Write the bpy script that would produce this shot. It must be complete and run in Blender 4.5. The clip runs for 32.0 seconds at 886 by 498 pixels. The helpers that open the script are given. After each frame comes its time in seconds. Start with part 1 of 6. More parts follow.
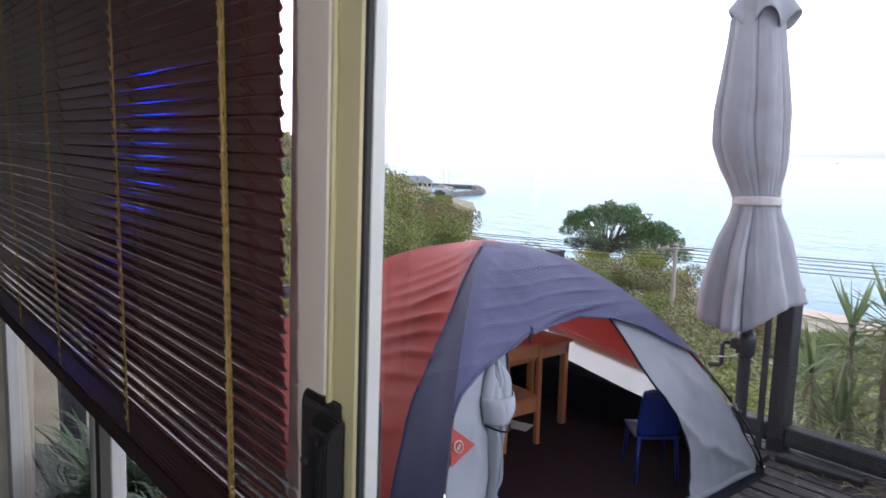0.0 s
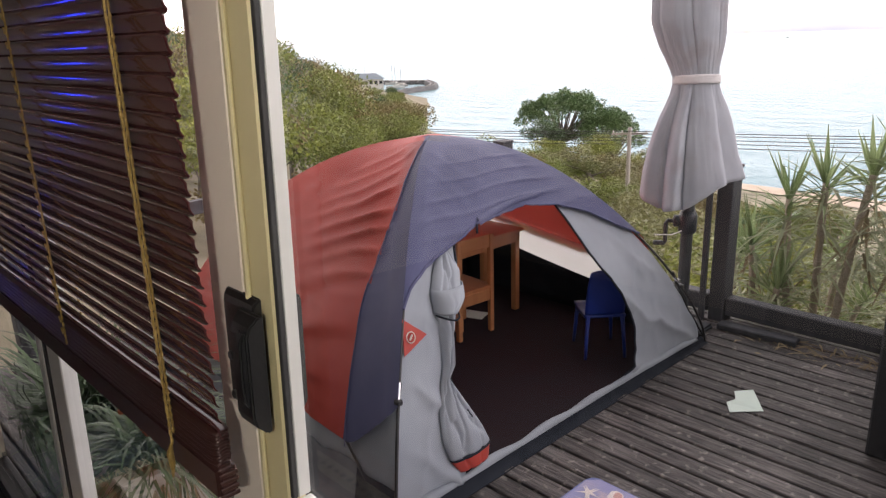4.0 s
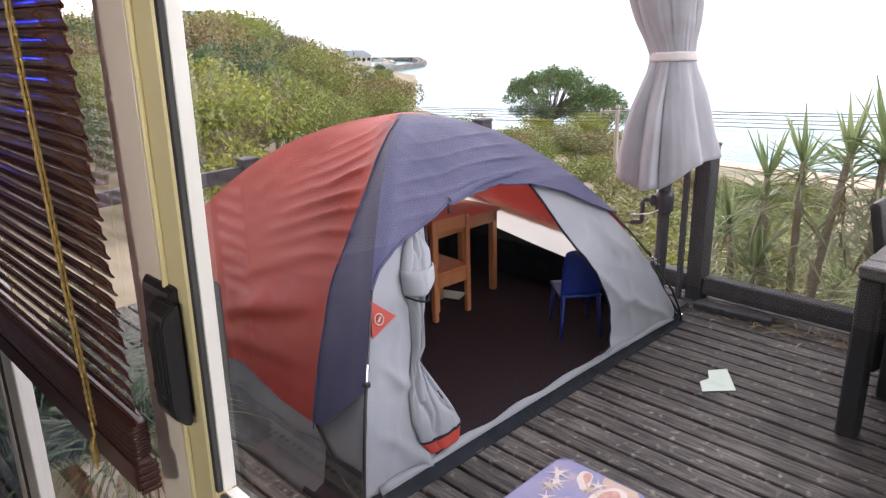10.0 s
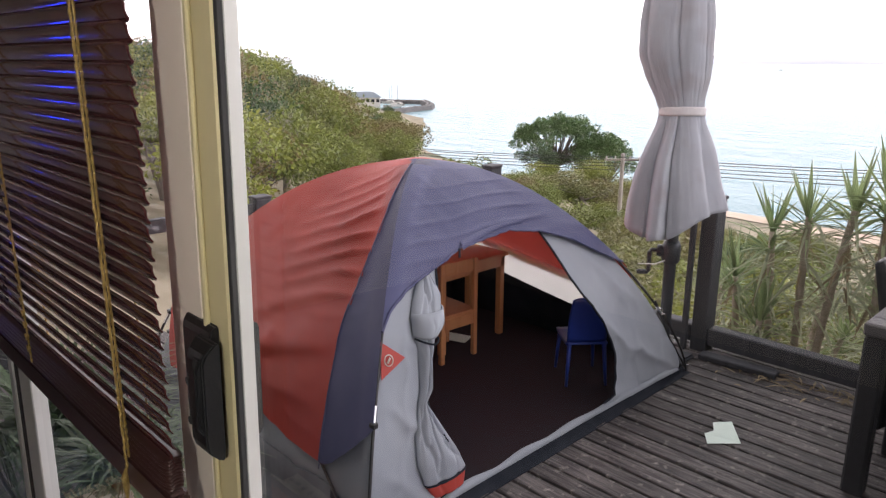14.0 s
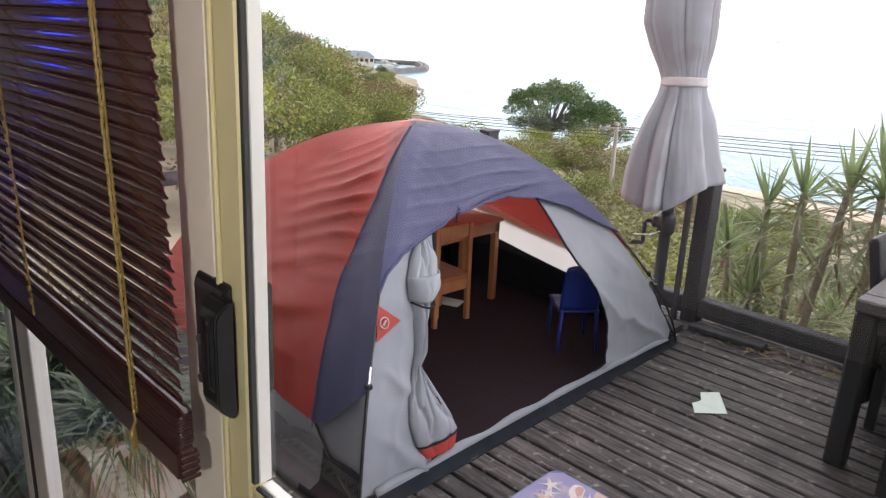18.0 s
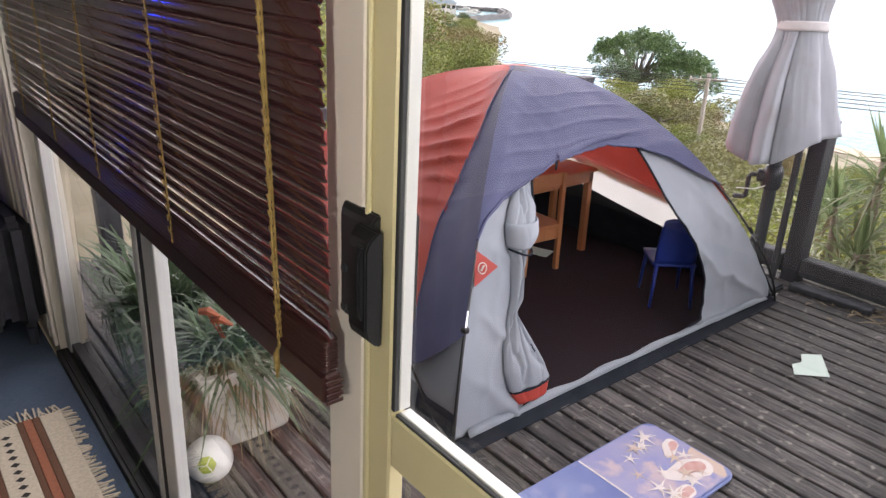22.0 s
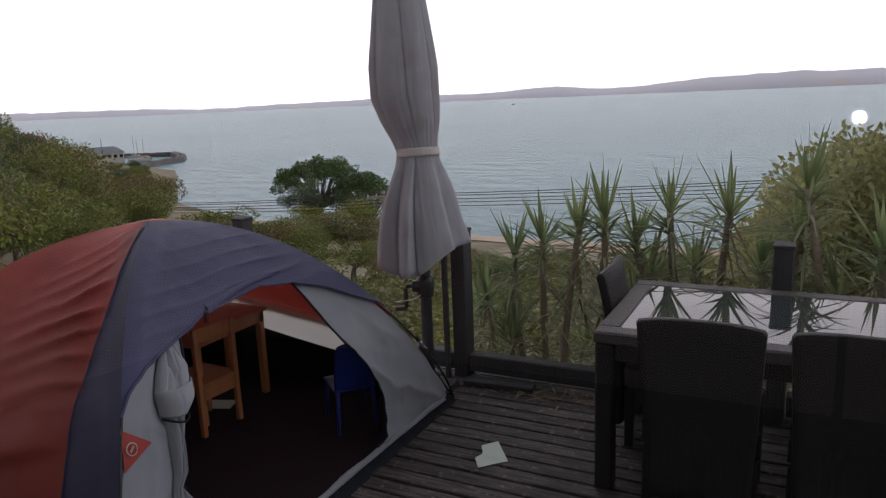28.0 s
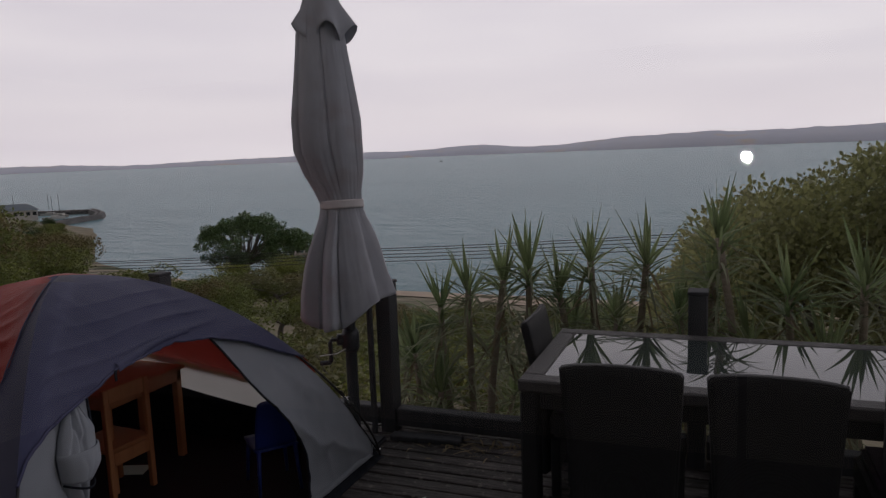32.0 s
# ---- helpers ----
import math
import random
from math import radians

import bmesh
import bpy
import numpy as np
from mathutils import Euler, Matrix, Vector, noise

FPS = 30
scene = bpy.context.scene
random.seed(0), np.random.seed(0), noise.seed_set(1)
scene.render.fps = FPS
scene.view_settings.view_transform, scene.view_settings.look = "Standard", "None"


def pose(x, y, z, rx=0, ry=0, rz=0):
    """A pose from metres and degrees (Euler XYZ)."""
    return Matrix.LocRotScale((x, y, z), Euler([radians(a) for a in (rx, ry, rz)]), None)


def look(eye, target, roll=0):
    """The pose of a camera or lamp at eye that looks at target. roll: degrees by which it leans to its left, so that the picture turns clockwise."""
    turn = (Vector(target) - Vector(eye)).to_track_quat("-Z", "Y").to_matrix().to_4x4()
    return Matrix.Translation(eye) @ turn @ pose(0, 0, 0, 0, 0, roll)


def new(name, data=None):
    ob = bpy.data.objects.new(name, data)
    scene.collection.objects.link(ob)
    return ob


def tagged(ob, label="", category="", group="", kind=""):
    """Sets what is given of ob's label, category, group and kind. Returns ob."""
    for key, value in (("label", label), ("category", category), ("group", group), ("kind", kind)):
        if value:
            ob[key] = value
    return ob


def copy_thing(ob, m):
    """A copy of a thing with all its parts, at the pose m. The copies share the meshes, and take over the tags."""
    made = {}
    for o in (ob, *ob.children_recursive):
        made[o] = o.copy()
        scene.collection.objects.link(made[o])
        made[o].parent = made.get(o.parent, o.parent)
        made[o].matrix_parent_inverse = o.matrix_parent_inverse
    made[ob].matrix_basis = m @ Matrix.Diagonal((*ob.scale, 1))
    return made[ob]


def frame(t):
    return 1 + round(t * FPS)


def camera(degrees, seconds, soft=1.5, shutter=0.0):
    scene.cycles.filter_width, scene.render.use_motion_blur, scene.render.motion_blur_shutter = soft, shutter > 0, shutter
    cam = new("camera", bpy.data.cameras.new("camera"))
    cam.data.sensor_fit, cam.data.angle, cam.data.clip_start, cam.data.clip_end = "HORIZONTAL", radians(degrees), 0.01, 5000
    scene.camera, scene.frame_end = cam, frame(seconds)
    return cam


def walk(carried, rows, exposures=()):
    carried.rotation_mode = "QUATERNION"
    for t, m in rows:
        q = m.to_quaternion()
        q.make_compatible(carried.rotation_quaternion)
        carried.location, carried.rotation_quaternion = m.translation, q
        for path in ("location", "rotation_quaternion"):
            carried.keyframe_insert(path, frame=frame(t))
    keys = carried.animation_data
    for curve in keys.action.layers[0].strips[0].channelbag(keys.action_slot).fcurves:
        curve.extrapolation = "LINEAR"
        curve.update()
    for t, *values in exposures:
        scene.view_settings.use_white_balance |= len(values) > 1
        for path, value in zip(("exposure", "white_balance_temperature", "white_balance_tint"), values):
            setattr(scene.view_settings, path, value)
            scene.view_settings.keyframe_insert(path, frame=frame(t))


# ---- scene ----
cam = camera(63.3, 32.0, soft=1.3, shutter=0.5)
PATH = [
    (0, (0.415, 0.414, 1.711), (1.697, 1.922, 1.422), 1.2),
    (0.5, (0.435, 0.397, 1.7), (1.759, 1.846, 1.315), 1.2),
    (1, (0.455, 0.4, 1.683), (1.795, 1.804, 1.202), -0.0),
    (1.5, (0.441, 0.387, 1.688), (1.757, 1.801, 1.175), -0.9),
    (2, (0.441, 0.378, 1.692), (1.768, 1.794, 1.208), -1.6),
    (2.5, (0.442, 0.379, 1.695), (1.755, 1.799, 1.183), -1.4),
    (3, (0.437, 0.366, 1.703), (1.768, 1.776, 1.211), -1.8),
    (3.5, (0.449, 0.364, 1.702), (1.775, 1.761, 1.168), -2.2),
    (5.5, (0.446, 0.336, 1.709), (1.771, 1.714, 1.122), -1.1),
    (6, (0.463, 0.336, 1.707), (1.803, 1.699, 1.117), -0.8),
    (6.5, (0.484, 0.327, 1.7), (1.846, 1.658, 1.087), -1.0),
    (7, (0.497, 0.332, 1.697), (1.867, 1.651, 1.076), -0.7),
    (7.5, (0.498, 0.334, 1.7), (1.844, 1.682, 1.093), -1.2),
    (8, (0.503, 0.33, 1.704), (1.842, 1.69, 1.105), -1.3),
    (8.5, (0.516, 0.327, 1.696), (1.841, 1.687, 1.069), -1.6),
    (9, (0.532, 0.334, 1.695), (1.864, 1.688, 1.067), -1.8),
    (9.5, (0.525, 0.331, 1.698), (1.844, 1.699, 1.074), -1.6),
    (10, (0.528, 0.331, 1.699), (1.858, 1.687, 1.075), -1.7),
    (10.5, (0.53, 0.333, 1.696), (1.867, 1.68, 1.066), -1.3),
    (11, (0.526, 0.332, 1.698), (1.855, 1.688, 1.068), -1.1),
    (11.5, (0.52, 0.338, 1.699), (1.857, 1.689, 1.076), -0.4),
    (12, (0.512, 0.345, 1.699), (1.832, 1.712, 1.075), -0.2),
    (12.5, (0.508, 0.334, 1.706), (1.841, 1.697, 1.1), -0.8),
    (13, (0.499, 0.336, 1.713), (1.827, 1.716, 1.136), -0.6),
    (13.5, (0.492, 0.336, 1.714), (1.83, 1.715, 1.156), -0.3),
    (14, (0.475, 0.326, 1.722), (1.825, 1.71, 1.208), 0.1),
    (14.5, (0.468, 0.329, 1.72), (1.815, 1.714, 1.21), 0.7),
    (16.5, (0.466, 0.347, 1.727), (1.809, 1.731, 1.197), 0.7),
    (17, (0.487, 0.348, 1.727), (1.82, 1.729, 1.164), 0.3),
    (17.5, (0.464, 0.349, 1.716), (1.796, 1.713, 1.112), 1.3),
    (18, (0.456, 0.354, 1.721), (1.809, 1.697, 1.111), 2.1),
    (18.5, (0.436, 0.359, 1.732), (1.819, 1.703, 1.2), 3.3),
    (19, (0.43, 0.371, 1.714), (1.781, 1.722, 1.125), 2.2),
    (19.5, (0.428, 0.365, 1.72), (1.766, 1.714, 1.094), 1.8),
    (20, (0.436, 0.368, 1.717), (1.76, 1.709, 1.046), 0.2),
    (20.5, (0.439, 0.38, 1.707), (1.758, 1.704, 0.995), 0.6),
    (21, (0.435, 0.407, 1.698), (1.728, 1.741, 0.957), 1.8),
    (21.5, (0.41, 0.414, 1.696), (1.679, 1.786, 0.986), 1.7),
    (22, (0.392, 0.416, 1.695), (1.56, 1.858, 0.951), 1.9),
    (22.5, (0.414, 0.412, 1.695), (1.57, 1.853, 0.928), 0.4),
    (23, (0.43, 0.392, 1.701), (1.646, 1.801, 0.968), 0.0),
    (23.5, (0.466, 0.373, 1.709), (1.76, 1.737, 1.025), -2.6),
    (24, (0.495, 0.343, 1.712), (1.865, 1.645, 1.058), -3.6),
    (24.5, (0.506, 0.351, 1.699), (1.881, 1.638, 1.025), -3.0),
    (25, (0.54, 0.352, 1.694), (1.964, 1.588, 1.025), -4.9),
    (25.2, (0.55, 0.326, 1.698), (2.008, 1.54, 1.065), -5.0),
    (25.5, (0.569, 0.331, 1.706), (2.058, 1.511, 1.081), -4.6),
    (25.7, (0.645, 0.294, 1.73), (2.23, 1.391, 1.198), -2.2),
    (26, (0.579, 0.291, 1.744), (2.265, 1.265, 1.29), -2.1),
    (26.5, (0.576, 0.275, 1.754), (2.31, 1.171, 1.317), -2.5),
    (28.5, (0.569, 0.279, 1.741), (2.315, 1.175, 1.351), -2.3),
    (29, (0.554, 0.275, 1.743), (2.365, 1.081, 1.48), -0.8),
    (29.5, (0.542, 0.266, 1.737), (2.387, 0.982, 1.451), 1.1),
    (30, (0.551, 0.261, 1.734), (2.382, 1.005, 1.425), -0.4),
    (30.5, (0.569, 0.261, 1.735), (2.4, 1.004, 1.422), -0.2),
    (31, (0.568, 0.265, 1.732), (2.404, 1.032, 1.526), -0.8),
    (31.5, (0.562, 0.255, 1.733), (2.416, 0.972, 1.499), -1.5),
    (32, (0.583, 0.254, 1.718), (2.429, 0.975, 1.449), -2.1),
]
walk(cam, [(t, look(eye, target, roll)) for t, eye, target, roll in PATH],
     exposures=[(0, 1.75, 5500, 8), (0.8, 1.25, 6000, 10), (2, 1.65, 6500, 10), (3.5, 1.75, 6500, 10), (9, 2.25, 6250, 10), (13, 2.0, 6300, 10), (14, 1.8, 6300, 10), (17, 1.8, 6350, 9), (18, 2.05, 6250, 8), (19, 1.8, 6250, 8), (20, 2.1, 6250, 8), (21, 2.25, 6250, 8),
                (24.5, 2.35, 6150, 8), (25.4, 2.35, 6150, 8), (26, 1.45, 6100, 8), (26.6, 0.75, 6200, 10), (28.5, 0.0, 6200, 10), (29, -0.32, 6200, 10), (30, -0.55, 6200, 10), (31, -0.50, 6200, 10), (32, -0.72, 6200, 10)])

# ---- world: high thin overcast just after sundown over a bay ----
world = bpy.data.worlds.new("World")
scene.world = world
world.use_nodes = True
wn, wl = world.node_tree.nodes, world.node_tree.links
wn.clear()
w_out = wn.new("ShaderNodeOutputWorld")
w_bg = wn.new("ShaderNodeBackground")
w_sky = wn.new("ShaderNodeTexSky")
w_sky.sky_type = 'NISHITA'
w_sky.sun_disc = False
w_sky.sun_elevation = radians(8)
w_sky.sun_rotation = radians(-60)
w_sky.dust_density = 3.0
w_scale = wn.new("ShaderNodeVectorMath")
w_scale.operation = 'SCALE'
w_scale.inputs["Scale"].default_value = 0.10
w_co = wn.new("ShaderNodeTexCoord")
w_map = wn.new("ShaderNodeMapping")
w_map.inputs["Scale"].default_value = (1.2, 1.2, 9.0)
w_noise = wn.new("ShaderNodeTexNoise")
w_noise.inputs["Scale"].default_value = 2.2
w_noise.inputs["Detail"].default_value = 5
w_ramp = wn.new("ShaderNodeValToRGB")
w_ramp.color_ramp.elements[0].position = 0.30
w_ramp.color_ramp.elements[0].color = (0.70, 0.625, 0.65, 1)
w_ramp.color_ramp.elements[1].position = 0.72
w_ramp.color_ramp.elements[1].color = (0.805, 0.72, 0.72, 1)
w_mix = wn.new("ShaderNodeMix")
w_mix.data_type = 'RGBA'
w_mix.inputs["Factor"].default_value = 0.88
wl.new(w_sky.outputs[0], w_scale.inputs[0])
wl.new(w_co.outputs["Generated"], w_map.inputs[0])
wl.new(w_map.outputs[0], w_noise.inputs["Vector"])
wl.new(w_noise.outputs["Fac"], w_ramp.inputs[0])
wl.new(w_scale.outputs[0], w_mix.inputs["A"])
wl.new(w_ramp.outputs[0], w_mix.inputs["B"])
# the afterglow: brightest low over the bay, fading towards the zenith and the land
w_sep = wn.new("ShaderNodeSeparateXYZ")
wl.new(w_co.outputs["Generated"], w_sep.inputs[0])
w_up = wn.new("ShaderNodeMapRange")
w_up.interpolation_type = 'SMOOTHSTEP'
w_up.inputs["From Min"].default_value = 0.12
w_up.inputs["From Max"].default_value = 0.95
w_up.inputs["To Min"].default_value = 1.0
w_up.inputs["To Max"].default_value = 0.19
wl.new(w_sep.outputs["Z"], w_up.inputs["Value"])
w_east = wn.new("ShaderNodeMapRange")
w_east.interpolation_type = 'SMOOTHSTEP'
w_east.inputs["From Min"].default_value = -0.8
w_east.inputs["From Max"].default_value = 0.55
w_east.inputs["To Min"].default_value = 0.36
w_east.inputs["To Max"].default_value = 1.0
wl.new(w_sep.outputs["X"], w_east.inputs["Value"])
w_dim = wn.new("ShaderNodeMath")
w_dim.operation = 'MULTIPLY'
wl.new(w_up.outputs[0], w_dim.inputs[0])
wl.new(w_east.outputs[0], w_dim.inputs[1])
w_grade = wn.new("ShaderNodeVectorMath")
w_grade.operation = 'SCALE'
wl.new(w_mix.outputs["Result"], w_grade.inputs[0])
wl.new(w_dim.outputs[0], w_grade.inputs["Scale"])
wl.new(w_grade.outputs[0], w_bg.inputs[0])
w_bg.inputs[1].default_value = 1.9
wl.new(w_bg.outputs[0], w_out.inputs[0])

sun = new("sun", bpy.data.lights.new("sun", 'SUN'))
sun.data.energy = 0.25
sun.data.angle = radians(25)
sun.data.color = (1.0, 0.94, 0.9)
sun.matrix_world = look((0, 0, 30), (-22, -6, 0))

# ---- helpers of this scene ----
R = random.Random(7)
V = Vector


def setmats(ob, mats):
    for m in mats if isinstance(mats, (list, tuple)) else [mats]:
        ob.data.materials.append(m)


def mesh_of(name, bm, smooth=False):
    me = bpy.data.meshes.new(name)
    bm.to_mesh(me)
    bm.free()
    if smooth:
        me.polygons.foreach_set("use_smooth", [True] * len(me.polygons))
    return me


def thing(name, bm, material, label="", category="", group="", kind="", smooth=False, at=None):
    ob = new(name, mesh_of(name, bm, smooth))
    setmats(ob, material)
    if at is not None:
        ob.matrix_basis = at
    return tagged(ob, label, category, group, kind)


def empty(name, at, label="", category="", group="", kind=""):
    ob = new(name)
    ob.empty_display_size = 0.1
    ob.matrix_basis = at if isinstance(at, Matrix) else Matrix.Translation(at)
    return tagged(ob, label, category, group, kind)


def part(name, bm, material, parent, label="", smooth=False):
    ob = new(name, mesh_of(name, bm, smooth))
    setmats(ob, material)
    ob.parent = parent
    return tagged(ob, label)


def part_of(name, me, parent, at=None, label=""):
    ob = new(name, me)
    ob.parent = parent
    if at is not None:
        ob.matrix_basis = at
    return tagged(ob, label)


def box(lo, hi, bevel=0.0, bm=None, turn=None, segs=1):
    """A box from corner to corner, its edges rounded by bevel."""
    own = bmesh.new()
    bmesh.ops.create_cube(own, size=1)
    c = [(a + b) / 2 for a, b in zip(lo, hi)]
    d = [abs(b - a) for a, b in zip(lo, hi)]
    for v in own.verts:
        v.co = V((v.co.x * d[0], v.co.y * d[1], v.co.z * d[2]))
    if bevel:
        bmesh.ops.bevel(own, geom=own.edges[:], offset=min(bevel, min(d) * 0.45), segments=segs, affect='EDGES')
    m = Matrix.Translation(c) @ (turn if turn is not None else Matrix())
    own.transform(m)
    return joined(bm, own)


def joined(bm, own):
    if bm is None:
        return own
    me = bpy.data.meshes.new("t")
    own.to_mesh(me)
    own.free()
    bm.from_mesh(me)
    bpy.data.meshes.remove(me)
    return bm


def tube(points, radii, sides=8, bm=None, cap=True):
    """A round bar along points; radii: one number or one for each point."""
    bm = bm or bmesh.new()
    pts = [V(p) for p in points]
    if not isinstance(radii, (list, tuple)):
        radii = [radii] * len(pts)
    rings = []
    side = None
    for i, p in enumerate(pts):
        d = (pts[min(i + 1, len(pts) - 1)] - pts[max(i - 1, 0)]).normalized()
        if side is None:
            side = d.orthogonal().normalized()
        side = (side - d * side.dot(d)).normalized()
        up = d.cross(side)
        rings.append([bm.verts.new(p + (side * math.cos(a) + up * math.sin(a)) * radii[i])
                      for a in (2 * math.pi * k / sides for k in range(sides))])
    for a, b in zip(rings, rings[1:]):
        for k in range(sides):
            bm.faces.new((a[k], a[(k + 1) % sides], b[(k + 1) % sides], b[k]))
    if cap:
        bm.faces.new(rings[0][::-1])
        bm.faces.new(rings[-1])
    return bm


def grid(rows, bm=None, close=False, mat=0):
    """A sheet through rows of points."""
    bm = bm or bmesh.new()
    vs = [[bm.verts.new(p) for p in row] for row in rows]
    for a, b in zip(vs, vs[1:]):
        n = len(a)
        for k in range(n if close else n - 1):
            f = bm.faces.new((a[k], a[(k + 1) % n], b[(k + 1) % n], b[k]))
            f.material_index = mat
    return bm


def solid(bm, t):
    """Gives a sheet thickness t."""
    bmesh.ops.recalc_face_normals(bm, faces=bm.faces[:])
    bmesh.ops.solidify(bm, geom=bm.faces[:], thickness=t)
    return bm


def sheet_mesh(name, verts, faces):
    me = bpy.data.meshes.new(name)
    me.from_pydata(verts, [], faces)
    me.update()
    return me


def fbm(x, y, z=0.0, s=1.0):
    return noise.fractal(V((x * s, y * s, z * s)), 0.9, 2.0, 4)


def curve_at(pairs, t):
    """Piecewise smooth value through (position, value) pairs."""
    if t <= pairs[0][0]:
        return pairs[0][1]
    for (a, p), (b, q) in zip(pairs, pairs[1:]):
        if t <= b:
            k = (t - a) / (b - a)
            return p + (q - p) * k
    return pairs[-1][1]


# ---- materials ----
def material(name, colour, rough=0.6, metal=0.0, second=None, scale=8.0, detail=6, bump=0.0, bump_scale=40.0, stretch=(1, 1, 1),
             spec=0.5, vary=0.0, sheen=0.0, through_light=0.0, lo=0.35, hi=0.65, stain=None, stain_scale=2.0, stain_at=0.55, island=False):
    """A surface with two scales of variation: a main mix of two tones, stains, and fine relief."""
    m = bpy.data.materials.new(name)
    m.use_nodes = True
    n, l = m.node_tree.nodes, m.node_tree.links
    b = n["Principled BSDF"]
    b.inputs["Roughness"].default_value = rough
    b.inputs["Metallic"].default_value = metal
    b.inputs["Specular IOR Level"].default_value = spec
    co = n.new("ShaderNodeTexCoord")
    mp = n.new("ShaderNodeMapping")
    mp.inputs["Scale"].default_value = stretch
    l.new(co.outputs["Object"], mp.inputs[0])
    nz = n.new("ShaderNodeTexNoise")
    nz.inputs["Scale"].default_value = scale
    nz.inputs["Detail"].default_value = detail
    l.new(mp.outputs[0], nz.inputs["Vector"])
    rp = n.new("ShaderNodeValToRGB")
    rp.color_ramp.elements[0].position = lo
    rp.color_ramp.elements[1].position = hi
    rp.color_ramp.elements[0].color = (*colour, 1)
    rp.color_ramp.elements[1].color = (*(second or [c * 1.15 for c in colour]), 1)
    l.new(nz.outputs["Fac"], rp.inputs[0])
    out = rp.outputs[0]
    if stain:
        sn = n.new("ShaderNodeTexNoise")
        sn.inputs["Scale"].default_value = stain_scale
        sn.inputs["Detail"].default_value = 7
        l.new(co.outputs["Object"], sn.inputs["Vector"])
        sr = n.new("ShaderNodeValToRGB")
        sr.color_ramp.elements[0].position = stain_at
        sr.color_ramp.elements[1].position = stain_at + 0.12
        l.new(sn.outputs["Fac"], sr.inputs[0])
        mx = n.new("ShaderNodeMix")
        mx.data_type = 'RGBA'
        l.new(sr.outputs[0], mx.inputs["Factor"])
        l.new(out, mx.inputs["A"])
        mx.inputs["B"].default_value = (*stain, 1)
        out = mx.outputs["Result"]
    if vary:
        hs = n.new("ShaderNodeHueSaturation")
        if island:
            oi = n.new("ShaderNodeNewGeometry")
            src = oi.outputs["Random Per Island"]
        else:
            oi = n.new("ShaderNodeObjectInfo")
            src = oi.outputs["Random"]
        mr = n.new("ShaderNodeMapRange")
        mr.inputs["To Min"].default_value = 1 - vary
        mr.inputs["To Max"].default_value = 1 + vary
        l.new(src, mr.inputs["Value"])
        l.new(mr.outputs[0], hs.inputs["Value"])
        l.new(out, hs.inputs["Color"])
        out = hs.outputs[0]
    l.new(out, b.inputs["Base Color"])
    if bump:
        bn = n.new("ShaderNodeTexNoise")
        bn.inputs["Scale"].default_value = bump_scale
        bn.inputs["Detail"].default_value = 5
        l.new(mp.outputs[0], bn.inputs["Vector"])
        bp = n.new("ShaderNodeBump")
        bp.inputs["Strength"].default_value = bump
        bp.inputs["Distance"].default_value = 0.01
        l.new(bn.outputs["Fac"], bp.inputs["Height"])
        l.new(bp.outputs[0], b.inputs["Normal"])
    if sheen:
        b.inputs["Sheen Weight"].default_value = sheen
    if through_light:
        tr = n.new("ShaderNodeBsdfTranslucent")
        l.new(out, tr.inputs["Color"])
        ms = n.new("ShaderNodeMixShader")
        ms.inputs[0].default_value = through_light
        l.new(b.outputs[0], ms.inputs[1])
        l.new(tr.outputs[0], ms.inputs[2])
        l.new(ms.outputs[0], n["Material Output"].inputs[0])
    return m


def patchy(m, scale, low, high, detail=4):
    """Broad uneven weathering over a finished surface."""
    n, l = m.node_tree.nodes, m.node_tree.links
    b = n["Principled BSDF"]
    src = b.inputs["Base Color"].links[0].from_socket
    co = n.new("ShaderNodeTexCoord")
    nz = n.new("ShaderNodeTexNoise")
    nz.inputs["Scale"].default_value = scale
    nz.inputs["Detail"].default_value = detail
    l.new(co.outputs["Object"], nz.inputs["Vector"])
    mr = n.new("ShaderNodeMapRange")
    mr.inputs["From Min"].default_value = 0.3
    mr.inputs["From Max"].default_value = 0.7
    mr.inputs["To Min"].default_value = low
    mr.inputs["To Max"].default_value = high
    l.new(nz.outputs["Fac"], mr.inputs["Value"])
    sc = n.new("ShaderNodeVectorMath")
    sc.operation = 'SCALE'
    l.new(src, sc.inputs[0])
    l.new(mr.outputs[0], sc.inputs["Scale"])
    l.new(sc.outputs[0], b.inputs["Base Color"])
    return m


def weave(m, size=90.0, strength=0.3, dist=0.002):
    """Adds a fine woven relief of crossing threads to a material."""
    n, l = m.node_tree.nodes, m.node_tree.links
    co = n.new("ShaderNodeTexCoord")
    heights = []
    for axis in ('X', 'Z'):
        w = n.new("ShaderNodeTexWave")
        w.bands_direction = axis
        w.inputs["Scale"].default_value = size
        w.inputs["Distortion"].default_value = 0.6
        l.new(co.outputs["Object"], w.inputs["Vector"])
        heights.append(w)
    mx = n.new("ShaderNodeMath")
    mx.operation = 'MULTIPLY'
    l.new(heights[0].outputs["Fac"], mx.inputs[0])
    l.new(heights[1].outputs["Fac"], mx.inputs[1])
    bp = n.new("ShaderNodeBump")
    bp.inputs["Strength"].default_value = strength
    bp.inputs["Distance"].default_value = dist
    l.new(mx.outputs[0], bp.inputs["Height"])
    l.new(bp.outputs[0], n["Principled BSDF"].inputs["Normal"])
    return m


